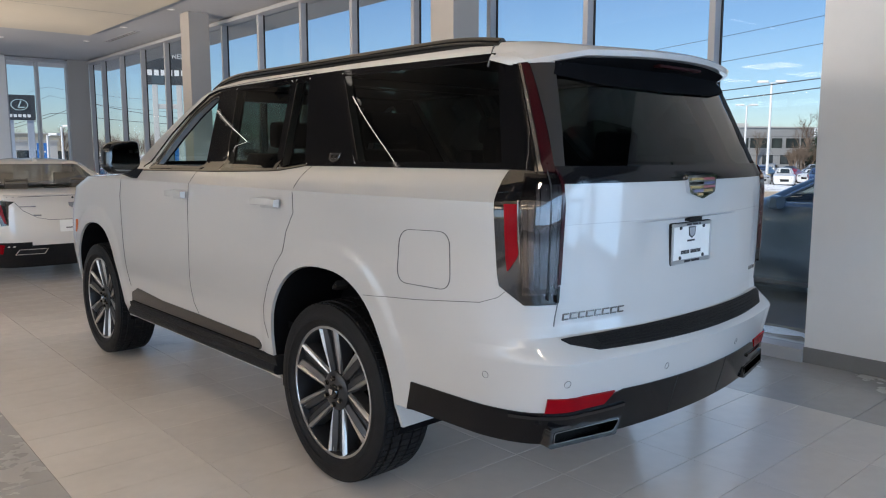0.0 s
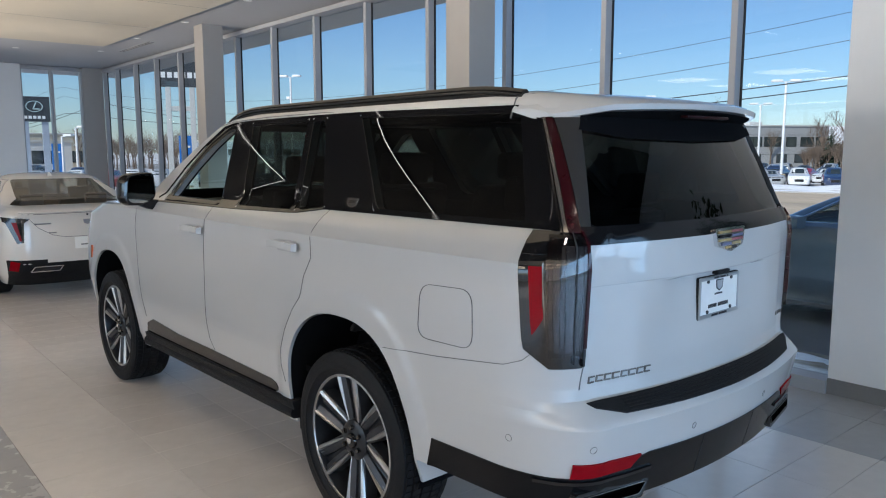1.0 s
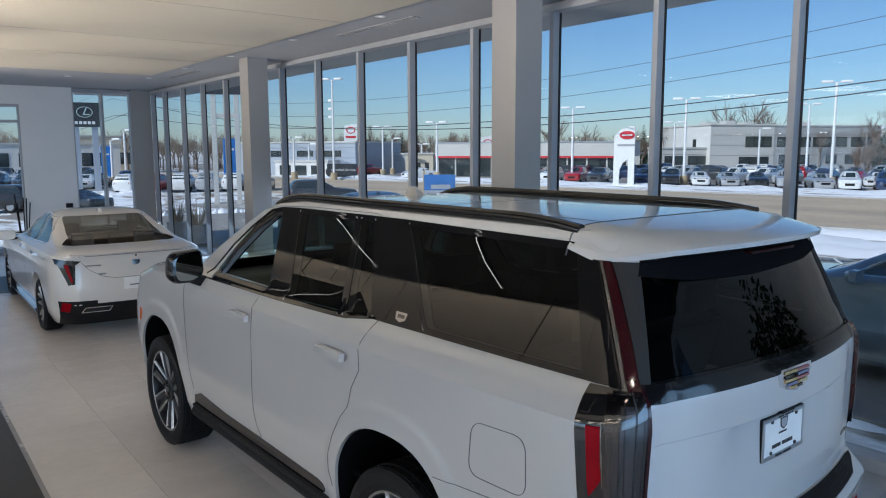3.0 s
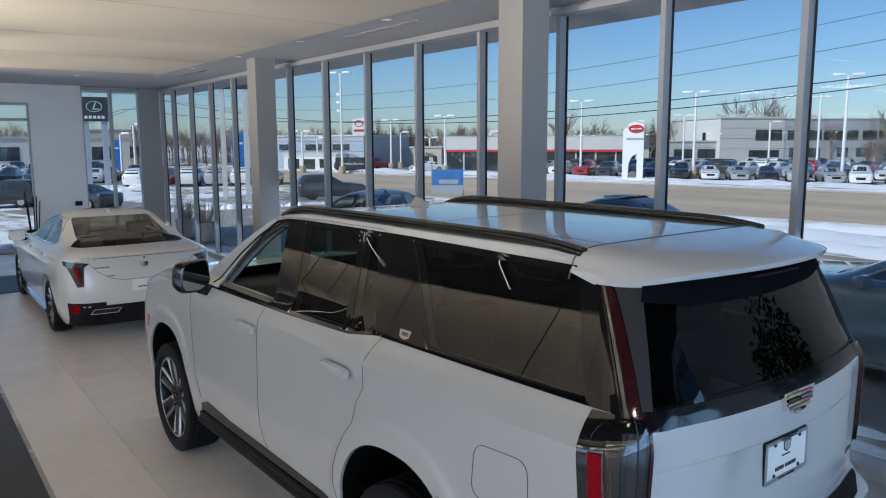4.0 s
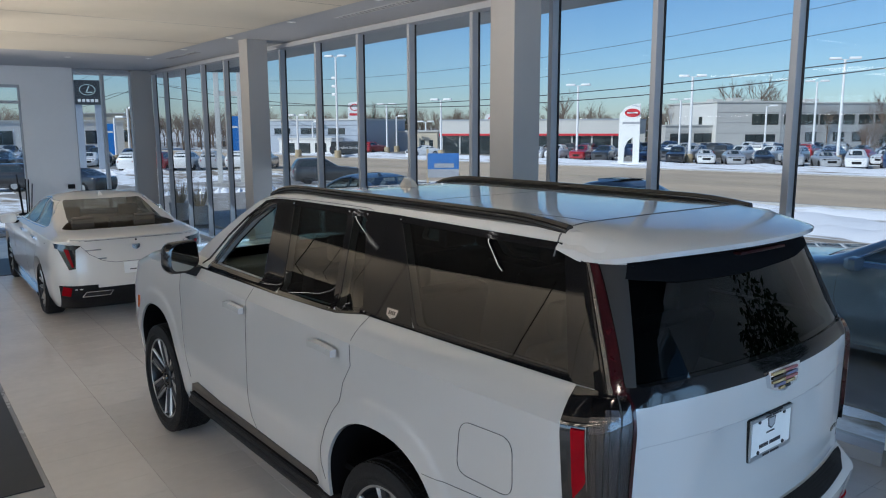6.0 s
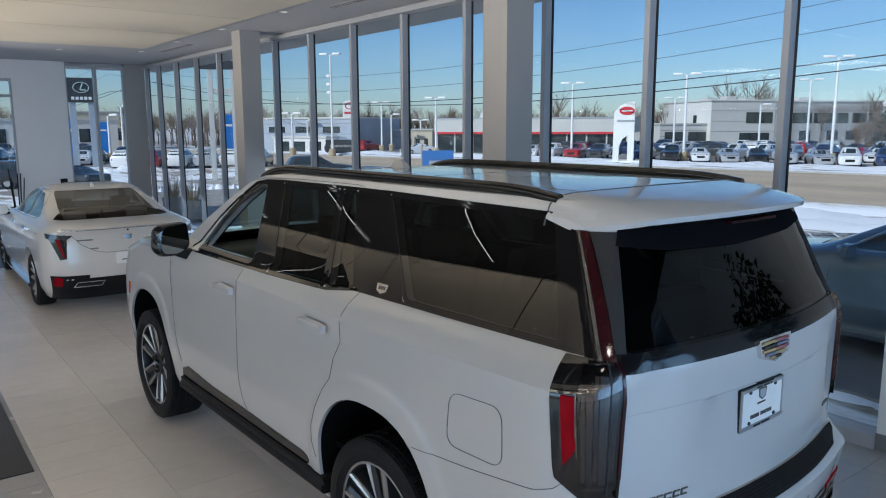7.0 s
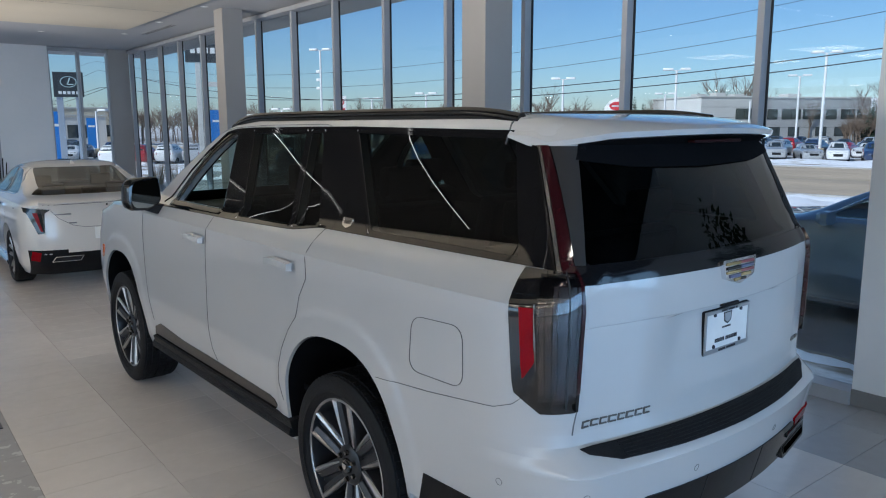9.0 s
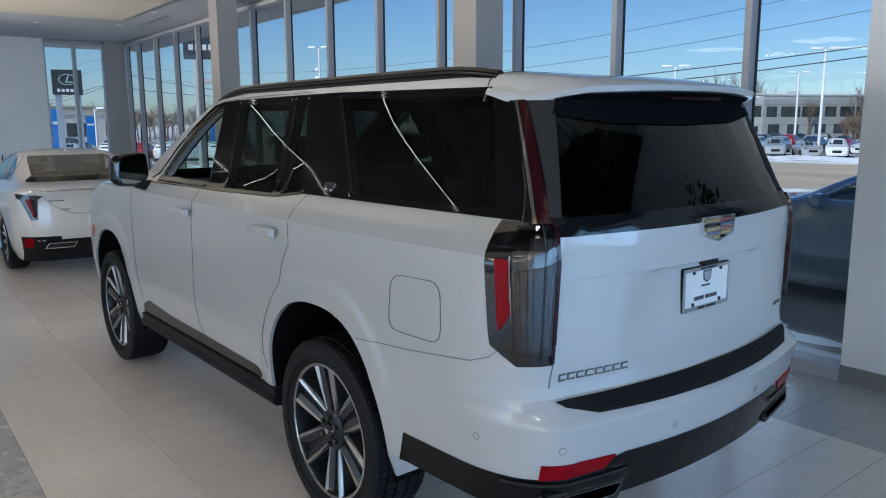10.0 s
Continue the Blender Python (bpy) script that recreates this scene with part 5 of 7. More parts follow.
# umbrella stand by the entrance
st = thing("umbrella_stand", ROOM @ pose(-0.20, 15.55, 0), "dark umbrella stand with sticks beside the glass door", "stand")
part("bucket", lathe([(0.0, 0.0), (0.13, 0.0), (0.15, 0.5), (0.16, 0.52), (0.14, 0.52), (0.125, 0.03), (0.0, 0.03)], 20, "z"), SATIN_BLACK, st)
for k in range(5):
    a = 1.3 * k
    part("stick", tube([(0.05 * math.cos(a), 0.05 * math.sin(a), 0.05), (0.15 * math.cos(a), 0.12 * math.sin(a), 1.15 + 0.1 * (k % 3))], 0.012, 6), SATIN_BLACK, st)
jb = thing("wall_box", ROOM @ pose(0.80, V_END - 0.03, 1.02), "small dark wall box on white plaster", "wall box")
part("cover", box(-0.07, 0.07, -0.03, 0.03, -0.05, 0.05, 0.006), SATIN_BLACK, jb, "", False)

# ---- tall plant by the east wall ----
LEAF = mat("dark_green_leaf", (0.035, 0.075, 0.025), 0.4, 0, 0, 0.25, 8)
BARK = mat("bark", (0.10, 0.075, 0.055), 0.9, 0, 0, 0.25, 12, 0.4, 60)
pl = thing("potted_tree", ROOM @ pose(2.15, -2.35, 0), "tall leafy indoor tree in a grey pot", "plant")
part("pot", lathe([(0.0, 0.0), (0.17, 0.0), (0.22, 0.42), (0.23, 0.44), (0.20, 0.44), (0.19, 0.40), (0.0, 0.40)], 28, "z"), CONCRETE, pl)
rnd = random.Random(4)
part("trunk", tube([(0, 0, 0.38), (0.02, 0.01, 0.9), (-0.02, 0.03, 1.4), (0.01, 0.0, 1.9)], [0.028, 0.024, 0.02, 0.012], 8), BARK, pl)
lv = bmesh.new()
for k in range(1000):
    th, r, z = rnd.uniform(0, 6.28), 0.45 * math.sqrt(rnd.random()), rnd.gauss(1.75, 0.28)
    r *= max(0.15, 1 - ((z - 1.75) / 0.75) ** 2)
    m4 = Matrix.Translation((r * math.cos(th), r * math.sin(th), z)) @ Euler((rnd.uniform(-0.9, 0.9), rnd.uniform(-0.9, 0.9), th)).to_matrix().to_4x4()
    L, w = rnd.uniform(0.065, 0.105), rnd.uniform(0.02, 0.032)
    vs = [lv.verts.new(m4 @ Vector(p)) for p in ((0, 0, 0), (L * 0.45, w, 0.012), (L, 0, -0.02), (L * 0.45, -w, 0.012))]
    lv.faces.new(vs)
tagged(part("crown", lv, LEAF, pl, "dense dark green leaves"), kind="stuff")

# ---- white sedan ahead ----
SZ = [0.18, 0.30, 0.45, 0.60, 0.75, 0.86, 0.92, 0.97, 1.015, 1.045, 1.07, 1.10, 1.20, 1.30, 1.37, 1.41, 1.435, 1.45]
SW = [0.84, 0.90, 0.925, 0.938, 0.94, 0.935, 0.925, 0.91, 0.885, 0.84, 0.79, 0.755, 0.70, 0.645, 0.60, 0.55, 0.44, 0.25]
SR = [-0.82, -0.95, -1.04, -1.055, -1.04, -1.03, -1.03, -1.035, -1.055, -1.045, -0.92, -0.40, 0.02, 0.35, 0.58, 0.74, 0.90, 1.05]
SF = [3.70, 3.80, 3.86, 3.87, 3.85, 3.75, 3.5, 3.0, 2.55, 2.30, 2.22, 2.12, 1.92, 1.70, 1.50, 1.34, 1.22, 1.15]
sed_shell = Shell(SZ, SW, SR, SF, ([0.30] * 10 + [0.2, 0.14, 0.12, 0.12, 0.12, 0.12, 0.12, 0.1], [0.36] * 10 + [0.25, 0.2, 0.16, 0.14, 0.14, 0.14, 0.14, 0.1]),
                  ([0.35] * 9 + [0.25, 0.2, 0.16, 0.14, 0.14, 0.14, 0.14, 0.12, 0.1], [0.5] * 9 + [0.3, 0.25, 0.22, 0.2, 0.2, 0.2, 0.2, 0.15, 0.1]), 0.10, 0.2, (0.2, 1.3, 0.06), 0.04)
SLEV = sorted(set(SZ + [0.24, 0.37, 0.52, 0.67, 0.81, 0.89, 0.945, 1.03, 1.058, 1.085, 1.15, 1.25, 1.34, 1.39, 1.423]))

def sedan(m, paint, glass, label, hollow=True, group=""):
    car = thing("sedan", m, label, "car", group)
    sol = sed_shell.mesh(SLEV)
    dr = Drape(sol)
    back = [(-0.50, 1.375), (0.50, 1.375), (0.575, 1.142), (-0.575, 1.142)]
    front = [(-0.52, 1.37), (0.52, 1.37), (0.66, 1.09), (-0.66, 1.09)]
    rear_side = [(0.955, 1.385), (0.62, 1.355), (0.28, 1.235), (0.13, 1.125), (0.22, 1.085), (0.93, 1.068)]
    front_side = [(1.005, 1.387), (1.25, 1.36), (1.50, 1.27), (1.82, 1.085), (1.80, 1.058), (0.98, 1.066)]
    cs = [prism([(yw + 0.375 * math.cos(a), 0.345 + 0.40 * math.sin(a)) for a in [2 * math.pi * k / 32 for k in range(32)]], "x", min(s * 0.6, s * 1.2), max(s * 0.6, s * 1.2)) for yw in (0, 2.947) for s in (-1, 1)]
    if hollow:
        cs.append(sed_shell.mesh([0.45, 0.7, 0.95, 1.03, 1.09, 1.2, 1.3, 1.37, 1.415], 0.05))
        cs += [prism(rounded(rear_side, 0.02), "x", -1.2, 1.2), prism(rounded(front_side, 0.02), "x", -1.2, 1.2)]
        cs += [prism(rounded(back, 0.04), "y", -0.35, 0.95), prism(rounded(front, 0.04), "y", 1.15, 2.6)]
    part("body", cut(sol, *cs), paint, car, "", angle=24)
    for s in (-1, 1):
        for nm, poly in (("rear_side_window", rear_side), ("front_side_window", front_side)):
            part(nm, dr.patch("x", rounded(grow(poly, 0.006), 0.02), -0.004 if hollow else 0.002, 0.004, 0.08, s), glass, car)
        part("window_trim", dr.strip("x", [(0.10, 1.12), (0.27, 1.245), (0.61, 1.37), (1.0, 1.40), (1.27, 1.373), (1.52, 1.285), (1.85, 1.09)], 0.014, 0.001, s, 0.05, 0.004), CHROME if hollow else GLOSS_BLACK, car)
        part("belt_trim", dr.strip("x", [(0.12, 1.105), (0.22, 1.072), (0.95, 1.055), (1.86, 1.05)], 0.014, 0.001, s, 0.05, 0.004), CHROME if hollow else GLOSS_BLACK, car)
        part("side_pillar", dr.patch("x", [(0.962, 1.392), (1.0, 1.392), (0.975, 1.066), (0.935, 1.066)], 0.002, 0.004, 0.1, s), GLOSS_BLACK, car)
        for path in ([(0.95, 1.05), (0.93, 0.7), (0.92, 0.35)], [(0.02, 1.02), (0.10, 0.8), (0.35, 0.55), (0.42, 0.35)], [(1.98, 0.98), (2.0, 0.7), (1.95, 0.35)]):
            part("panel_gap", dr.strip("x", path, 0.006, 0.001, s, 0.06), SEAM, car)
        for y0 in (0.18, 1.08):
            part("door_handle", dr.strip("x", [(y0, 0.955), (y0 + 0.2, 0.962)], 0.03, 0.008, s, 0.05, 0.018), CHROME if hollow else paint, car)
        part("sill", prism([(s * 0.80, 0.16), (s * 0.915, 0.17), (s * 0.93, 0.22), (s * 0.85, 0.24)], "y", 0.36, 2.58), CHROME if hollow else SATIN_BLACK, car)
        mc = Vector((s * 1.02, 1.80, 1.06))
        rg = [[mc + Vector((sx * math.copysign(abs(math.cos(a)) ** 0.6, math.cos(a)), dy, sz * math.copysign(abs(math.sin(a)) ** 0.6, math.sin(a)))) for a in [2 * math.pi * j / 16 for j in range(16)]] for dy, sx, sz in ((-0.06, 0.10, 0.065), (0.0, 0.11, 0.075), (0.06, 0.07, 0.05), (0.08, 0.02, 0.02))]
        mi = part("wing_mirror", loft(rg), paint, car)
        part("mirror_foot", box(min(s * 0.84, s * 1.0), max(s * 0.84, s * 1.0), 1.80, 1.87, 0.985, 1.02, 0.008), SATIN_BLACK, mi)
        for yw in (0, 2.947):
            make_wheel(car, pose(s * 0.80, yw, 0.335, 0, 0, 0 if s < 0 else 180), 0.335, 0.235, 0.24, 5, RUBBER, detail=False)
    part("rear_window", dr.patch("y", rounded(grow(back, 0.008), 0.04), -0.004 if hollow else 0.002, 0.004, 0.08, -1), glass, car)
    part("windscreen", dr.patch("y", rounded(grow(front, 0.008), 0.04), -0.004 if hollow else 0.002, 0.004, 0.08, 1), glass, car)
    # tail: lamps, bumper, outlets
    for s in (-1, 1):
        lp = part("tail_lamp", dr.patch("y", [(s * 0.905, 0.995), (s * 0.60, 0.968), (s * 0.66, 0.925), (s * 0.675, 0.70), (s * 0.74, 0.690), (s * 0.825, 0.93), (s * 0.90, 0.955)], 0.006, 0.012, 0.06), GLOSS_BLACK, car, "slim vertical tail lamp")
        part("red_light_bar", dr.patch("y", [(s * 0.772, 0.932), (s * 0.728, 0.932), (s * 0.692, 0.72), (s * 0.711, 0.72)], 0.011, 0.006, 0.06), LAMP_RED, lp)
        part("clear_bar", dr.patch("y", [(s * 0.730, 0.93), (s * 0.690, 0.92), (s * 0.684, 0.73), (s * 0.692, 0.73)], 0.008, 0.006, 0.06), SATIN_BLACK, lp)
        part("bumper_reflector", dr.patch("y", [(s * 0.80, 0.49), (s * 0.72, 0.47), (s * 0.73, 0.37), (s * 0.81, 0.38)], 0.016, 0.012, 0.1), LAMP_RED, car)
        part("lower_corner", dr.patch("y", [(s * 0.45, 0.495), (s * 0.84, 0.50), (s * 0.80, 0.186), (s * 0.45, 0.184)], 0.008, 0.012, 0.06), SATIN_BLACK, car)
        ex = part("exhaust_tip", dr.strip("y", [(s * 0.62, 0.365), (s * 0.32, 0.365), (s * 0.29, 0.425), (s * 0.58, 0.425), (s * 0.62, 0.365)], 0.014, 0.016, -1, 0.05, 0.01), CHROME, car, "bright exhaust outlet")
        part("exhaust_bore", dr.patch("y", [(s * 0.61, 0.37), (s * 0.33, 0.37), (s * 0.30, 0.42), (s * 0.575, 0.42)], 0.014, 0.004, 0.1), GASKET, ex)
    part("lower_bumper", dr.patch("y", [(-0.45, 0.455), (0.45, 0.455), (0.45, 0.184), (-0.45, 0.184)], 0.008, 0.012, 0.06), SATIN_BLACK, car, "black lower bumper")
    part("trunk_lip", dr.strip("y", [(-0.70, 1.034), (0, 1.038), (0.70, 1.034)], 0.016, 0.010, -1, 0.06, 0.012), paint, car)
    # dark strip painting the shadow that the lip throws on the trunk
    part("lip_shadow_strip", dr.strip("y", [(-0.68, 1.020), (0, 1.024), (0.68, 1.020)], 0.007, 0.001, -1, 0.06), SEAM, car)
    for path in ([(-0.60, 0.955), (-0.52, 0.86), (-0.38, 0.775), (-0.25, 0.745), (0.25, 0.745), (0.38, 0.775), (0.52, 0.86), (0.60, 0.955)], [(-0.74, 0.99), (-0.62, 0.965)], [(0.74, 0.99), (0.62, 0.965)]):
        part("trunk_gap", dr.strip("y", path, 0.006, 0.001), SEAM, car)
    pt = part("plate", dr.patch("y", rounded([(-0.155, 0.60), (0.155, 0.60), (0.155, 0.735), (-0.155, 0.735)], 0.01), 0.008, 0.008, 0.2), PLATE_WHITE, car, "white dealer plate with dark print")
    part("print_bar", dr.patch("y", [(-0.09, 0.64), (0.09, 0.64), (0.09, 0.652), (-0.09, 0.652)], 0.010, 0.002, 0.2), INK, pt)
    part("emblem", dr.patch("y", rounded([(p[0] * 0.85, p[1] * 0.7 + 0.912) for p in shield], 0.006, 2), 0.010, 0.010, 0.2), CHROME, car)
    part("trunk_camera", dr.patch("y", [(0.012 * math.cos(a), 1.0 + 0.012 * math.sin(a)) for a in [2 * math.pi * k / 10 for k in range(10)]], 0.004, 0.004, 0.1), GASKET, car)
    for x0, z0, wd in ((-0.56, 0.90, 0.17), (0.42, 0.90, 0.15), (-0.42, 0.795, 0.08)):
        part("badge_bar", dr.patch("y", [(x0, z0), (x0 + wd, z0), (x0 + wd, z0 + 0.014), (x0, z0 + 0.014)], 0.005, 0.005, 0.1), CHROME, car)
    fp, _ = dr.hit("z", 0, 0.78, 0, 1)
    part("antenna_fin", loft([[Vector((sx * w, 0.78 + y * l, fp.z - 0.01 + z)) for sx, y in ((-1, -1), (-1, 0.3), (0, 1), (1, 0.3), (1, -1))] for z, w, l in ((0.0, 0.03, 0.08), (0.03, 0.02, 0.06), (0.055, 0.006, 0.03))]), paint, car)
    if hollow:
        for x in (-0.38, 0.38):
            seat(x, 1.0, 0.44, 0.5, car, 0.52, TAN_LEATHER)
        seat(0, 0.15, 0.50, 1.15, car, 0.40, TAN_LEATHER, (-0.38, 0.38))
        part("dashboard", prism(rounded([(1.65, 0.6), (1.62, 0.92), (1.8, 1.01), (2.2, 1.0), (2.2, 0.6)], 0.04), "x", -0.78, 0.78), TAN_LEATHER, car)
    return car
sedan(pose(-0.05, 7.75, 0, 0, 0, -2.0), WHITE_CAR, glass_mat("sedan_glass", (0.48, 0.47, 0.42), 0.05), "white luxury sedan with chrome window trim on tiles")
NAVY = mat("dark_blue_paint", (0.22, 0.275, 0.32), 0.3, 0.3, 1.0, 0.05)
DARK_GLASS = glass_mat("tinted_car_glass", (0.55, 0.60, 0.58), 0.06)
sedan(pose(5.62, -1.27, 0.02, 0, 0, -1.4) @ Matrix.Scale(0.95, 4), NAVY, DARK_GLASS, "dark blue sedan parked outside beside the glass")
sedan(pose(5.75, 9.4, 0.02, 0, 0, 3.0) @ Matrix.Scale(0.95, 4), NAVY, DARK_GLASS, "dark sedan parked outside beside the showroom")

# ---- outside ----
LOT_Z = -1.45                          # the road and the lots lie lower than the showroom
ROAD = pose(0, 0, 0, 0, 0, 9.0)
def terrain(x, y):
    """Height of the ground: level beside the building, falling away to the road."""
    t = max(0.0, min(1.0, max((x - 12.0) / 18.0, (y - 20.0) / 26.0)))
    return -0.01 + (LOT_Z - 0.01) * t * t * (3 - 2 * t)
def draped(xs, ys, lift, base=None):
    """A sheet over the terrain, its rim turned down."""
    bm = bmesh.new()
    rows = []
    for i, x in enumerate(xs):
        row = []
        for j, y in enumerate(ys):
            p = base @ Vector((x, y, 0)) if base else Vector((x, y, 0))
            under = base is None and -14.6 < x < 2.8 and -12.6 < y < 16.3
            rim = lift > 0 and (i in (0, len(xs) - 1) or j in (0, len(ys) - 1))
            row.append(bm.verts.new((p.x, p.y, -0.40 if under else terrain(p.x, p.y) + (lift if not rim else -0.15))))
        rows.append(row)
    for p, q in zip(rows[:-1], rows[1:]):
        for j in range(len(ys) - 1):
            bm.faces.new((p[j], q[j], q[j + 1], p[j + 1]))
    return bm
def steps(a, b, d):
    n = max(1, round((b - a) / d))
    return [a + (b - a) * k / n for k in range(n + 1)]
g = finish("ground", draped([-2500, -200, -40, -15, -14.5, 0, 2.7, 2.86] + steps(4, 34, 1.5) + [60, 200, 2500], [-2500, -200, -40, -13, -12.5, 0, 8, 16.2, 16.5] + steps(18, 50, 2.0) + [80, 200, 2500], -0.01), SNOW_VERGE, None, "")
tagged(g, "snowy frozen ground reaching the horizon", "ground", "", "structure")
def sheet(name, xs, ys, base, m, label, cat):
    return tagged(finish(name, draped(xs, ys, 0.03, base), m, None, ""), label, cat, "", "structure")
def slab(name, x0, x1, y0, y1, z0, z1, m, label, cat):
    return wall_ob(name, box(x0, x1, y0, y1, z0, z1), m, label, cat)
def road_slab(name, x0, x1, y0, y1, z0, z1, m, label, cat):
    return tagged(finish(name, box(x0, x1, y0, y1, z0, z1), m, None, "", False), label, cat, "", "structure")
for o in (road_slab("road", 34.6, 58.5, -300, 400, LOT_Z - 0.3, LOT_Z + 0.01, ROADM, "wide salt stained asphalt road", "road"),
          road_slab("road_kerb_1", 58.5, 58.8, -300, 400, LOT_Z - 0.3, LOT_Z + 0.10, CONCRETE, "concrete kerb along the road", "kerb"),
          road_slab("road_kerb_2", 34.3, 34.6, -300, 400, LOT_Z - 0.3, LOT_Z + 0.10, CONCRETE, "concrete kerb along the road", "kerb"),
          road_slab("parking_lot", 70.5, 180, -120, 190, LOT_Z - 0.3, LOT_Z + 0.03, LOT, "asphalt car park with snow remains", "parking lot"),
          road_slab("lane_mark_1", 46.5, 46.65, -300, 400, LOT_Z, LOT_Z + 0.015, mat("worn_yellow_line", (0.42, 0.36, 0.20), 0.9, 0, 0, 0.3, 1.0), "worn road line", "road marking")):
    o.matrix_basis = ROAD
sheet("forecourt", [3.58, 3.66] + steps(4.6, 10.4, 1.6) + [10.5], steps(-40, 62, 2.0), ROOM, LOT, "wet asphalt forecourt beside the building", "pavement")
sheet("drive", [10.8, 10.9] + steps(12.0, 33.9, 1.6) + [34.0], [33, 33.1] + steps(35, 45.9, 2.0) + [46], ROAD, LOT, "asphalt drive between snow banks", "road")
sheet("north_lot", steps(-40, 33.8, 4.0), steps(64, 170, 4.0), ROAD, LOT, "asphalt car park with snow remains", "parking lot")
slab("apron", 2.85, 3.12, -40, 17, -0.6, -0.002, CONCRETE, "concrete apron along the glass wall", "pavement")
slab("plinth", -14.5, 2.85, -12.5, 16.3, -0.6, -0.16, CONCRETE, "concrete floor slab edge", "plinth")
# unseen slab, added to keep sun patches off the floor inside
slab("added_eaves_north", -15, 2.95, 16.26, 17.4, 3.60, 3.95, SOFFIT, "unseen eaves added to shade the end glass", "eaves")
slab("eaves", 2.96, 3.62, -14, 17.4, 3.60, 3.95, SOFFIT, "flat projecting eaves above the glass", "eaves")
slab("roof", -15, 2.95, -13, 17.4, 3.92, 4.35, CONCRETE, "flat roof of the showroom", "roof")

SNOW_BANK = blend_mat("ploughed_dirty_snow", (0.86, 0.87, 0.90), (0.42, 0.36, 0.29), 1.1, 0.56, 0.70, 0.8)
def bank(pts, w, h, seed):
    """An uneven ridge of ploughed snow."""
    r = random.Random(seed)
    rows = []
    n = 60
    for k in range(n + 1):
        t = k / n
        i = min(int(t * (len(pts) - 1)), len(pts) - 2)
        f = t * (len(pts) - 1) - i
        p = Vector(pts[i]).lerp(Vector(pts[i + 1]), f)
        d = (Vector(pts[i + 1]) - Vector(pts[i])).normalized()
        nrm = Vector((-d.y, d.x))
        hh = h * r.uniform(0.45, 1.15) * (1 if 0 < k < n else 0.05)
        ww = w * r.uniform(0.7, 1.2)
        rows.append([Vector((*(p + nrm * ww * a), terrain(p.x, p.y) - 0.04 + hh * b)) for a, b in ((-1, 0), (-0.6, 0.55), (-0.2, r.uniform(0.8, 1.05)), (0.25, r.uniform(0.75, 1.0)), (0.65, 0.5), (1, 0))])
    o = finish("snow_bank", loft(rows, cap=False, close=False), SNOW_BANK, None)
    tagged(o, "low ridge of ploughed snow beside the road", "snow bank", "snow banks")
bank([(72.4, -29.0), (52.6, 99.5)], 3.2, 0.40, 1)
bank([(66.0, -30.0), (44.1, 108.2)], 1.6, 0.28, 2)
bank([(35.3, -14.7), (27.6, 32.7)], 1.4, 0.30, 3)
bank([(22.0, -12), (19.5, 24)], 2.6, 0.30, 4)
bank([(14.5, -20), (15.0, 20)], 1.8, 0.22, 9)
bank([(17.1, 64.5), (7.7, 59.9)], 1.0, 0.35, 5)
bank([(6.2, 26), (11, 24)], 0.8, 0.25, 6)
bank([(3.75, -6), (3.65, 5)], 0.40, 0.10, 7)
bank([(-2.0, 63.5), (19.9, 65.9)], 1.2, 0.40, 8)
bank([(7.0, 51.7), (22.1, 52.1)], 0.9, 0.30, 10)

# parked cars of the lots
LZ = [0.22, 0.45, 0.75, 0.98, 1.05, 1.12, 1.45, 1.62, 1.68]
lot_suv_shell = Shell(LZ, [0.86, 0.93, 0.95, 0.93, 0.90, 0.83, 0.70, 0.60, 0.3], [-0.80, -0.92, -0.95, -0.93, -0.92, -0.88, -0.68, -0.50, 0.0], [3.55, 3.68, 3.66, 3.45, 3.0, 2.15, 1.55, 1.30, 0.9],
                      ([0.2] * 9, [0.25] * 9), ([0.3] * 9, [0.4] * 9), 0.08, 0.1, (0.2, 1.3, 0.05))
lot_sedan_shell = Shell([0.18, 0.42, 0.68, 0.88, 0.95, 1.0, 1.25, 1.38, 1.43], [0.83, 0.90, 0.92, 0.90, 0.87, 0.80, 0.66, 0.56, 0.3], [-0.85, -0.98, -1.0, -0.98, -0.96, -0.35, 0.25, 0.60, 0.9], [3.5, 3.66, 3.65, 3.4, 2.8, 2.1, 1.6, 1.35, 1.1],
                        ([0.25] * 9, [0.3] * 9), ([0.3] * 9, [0.4] * 9), 0.08, 0.1, (0.2, 1.3, 0.05))
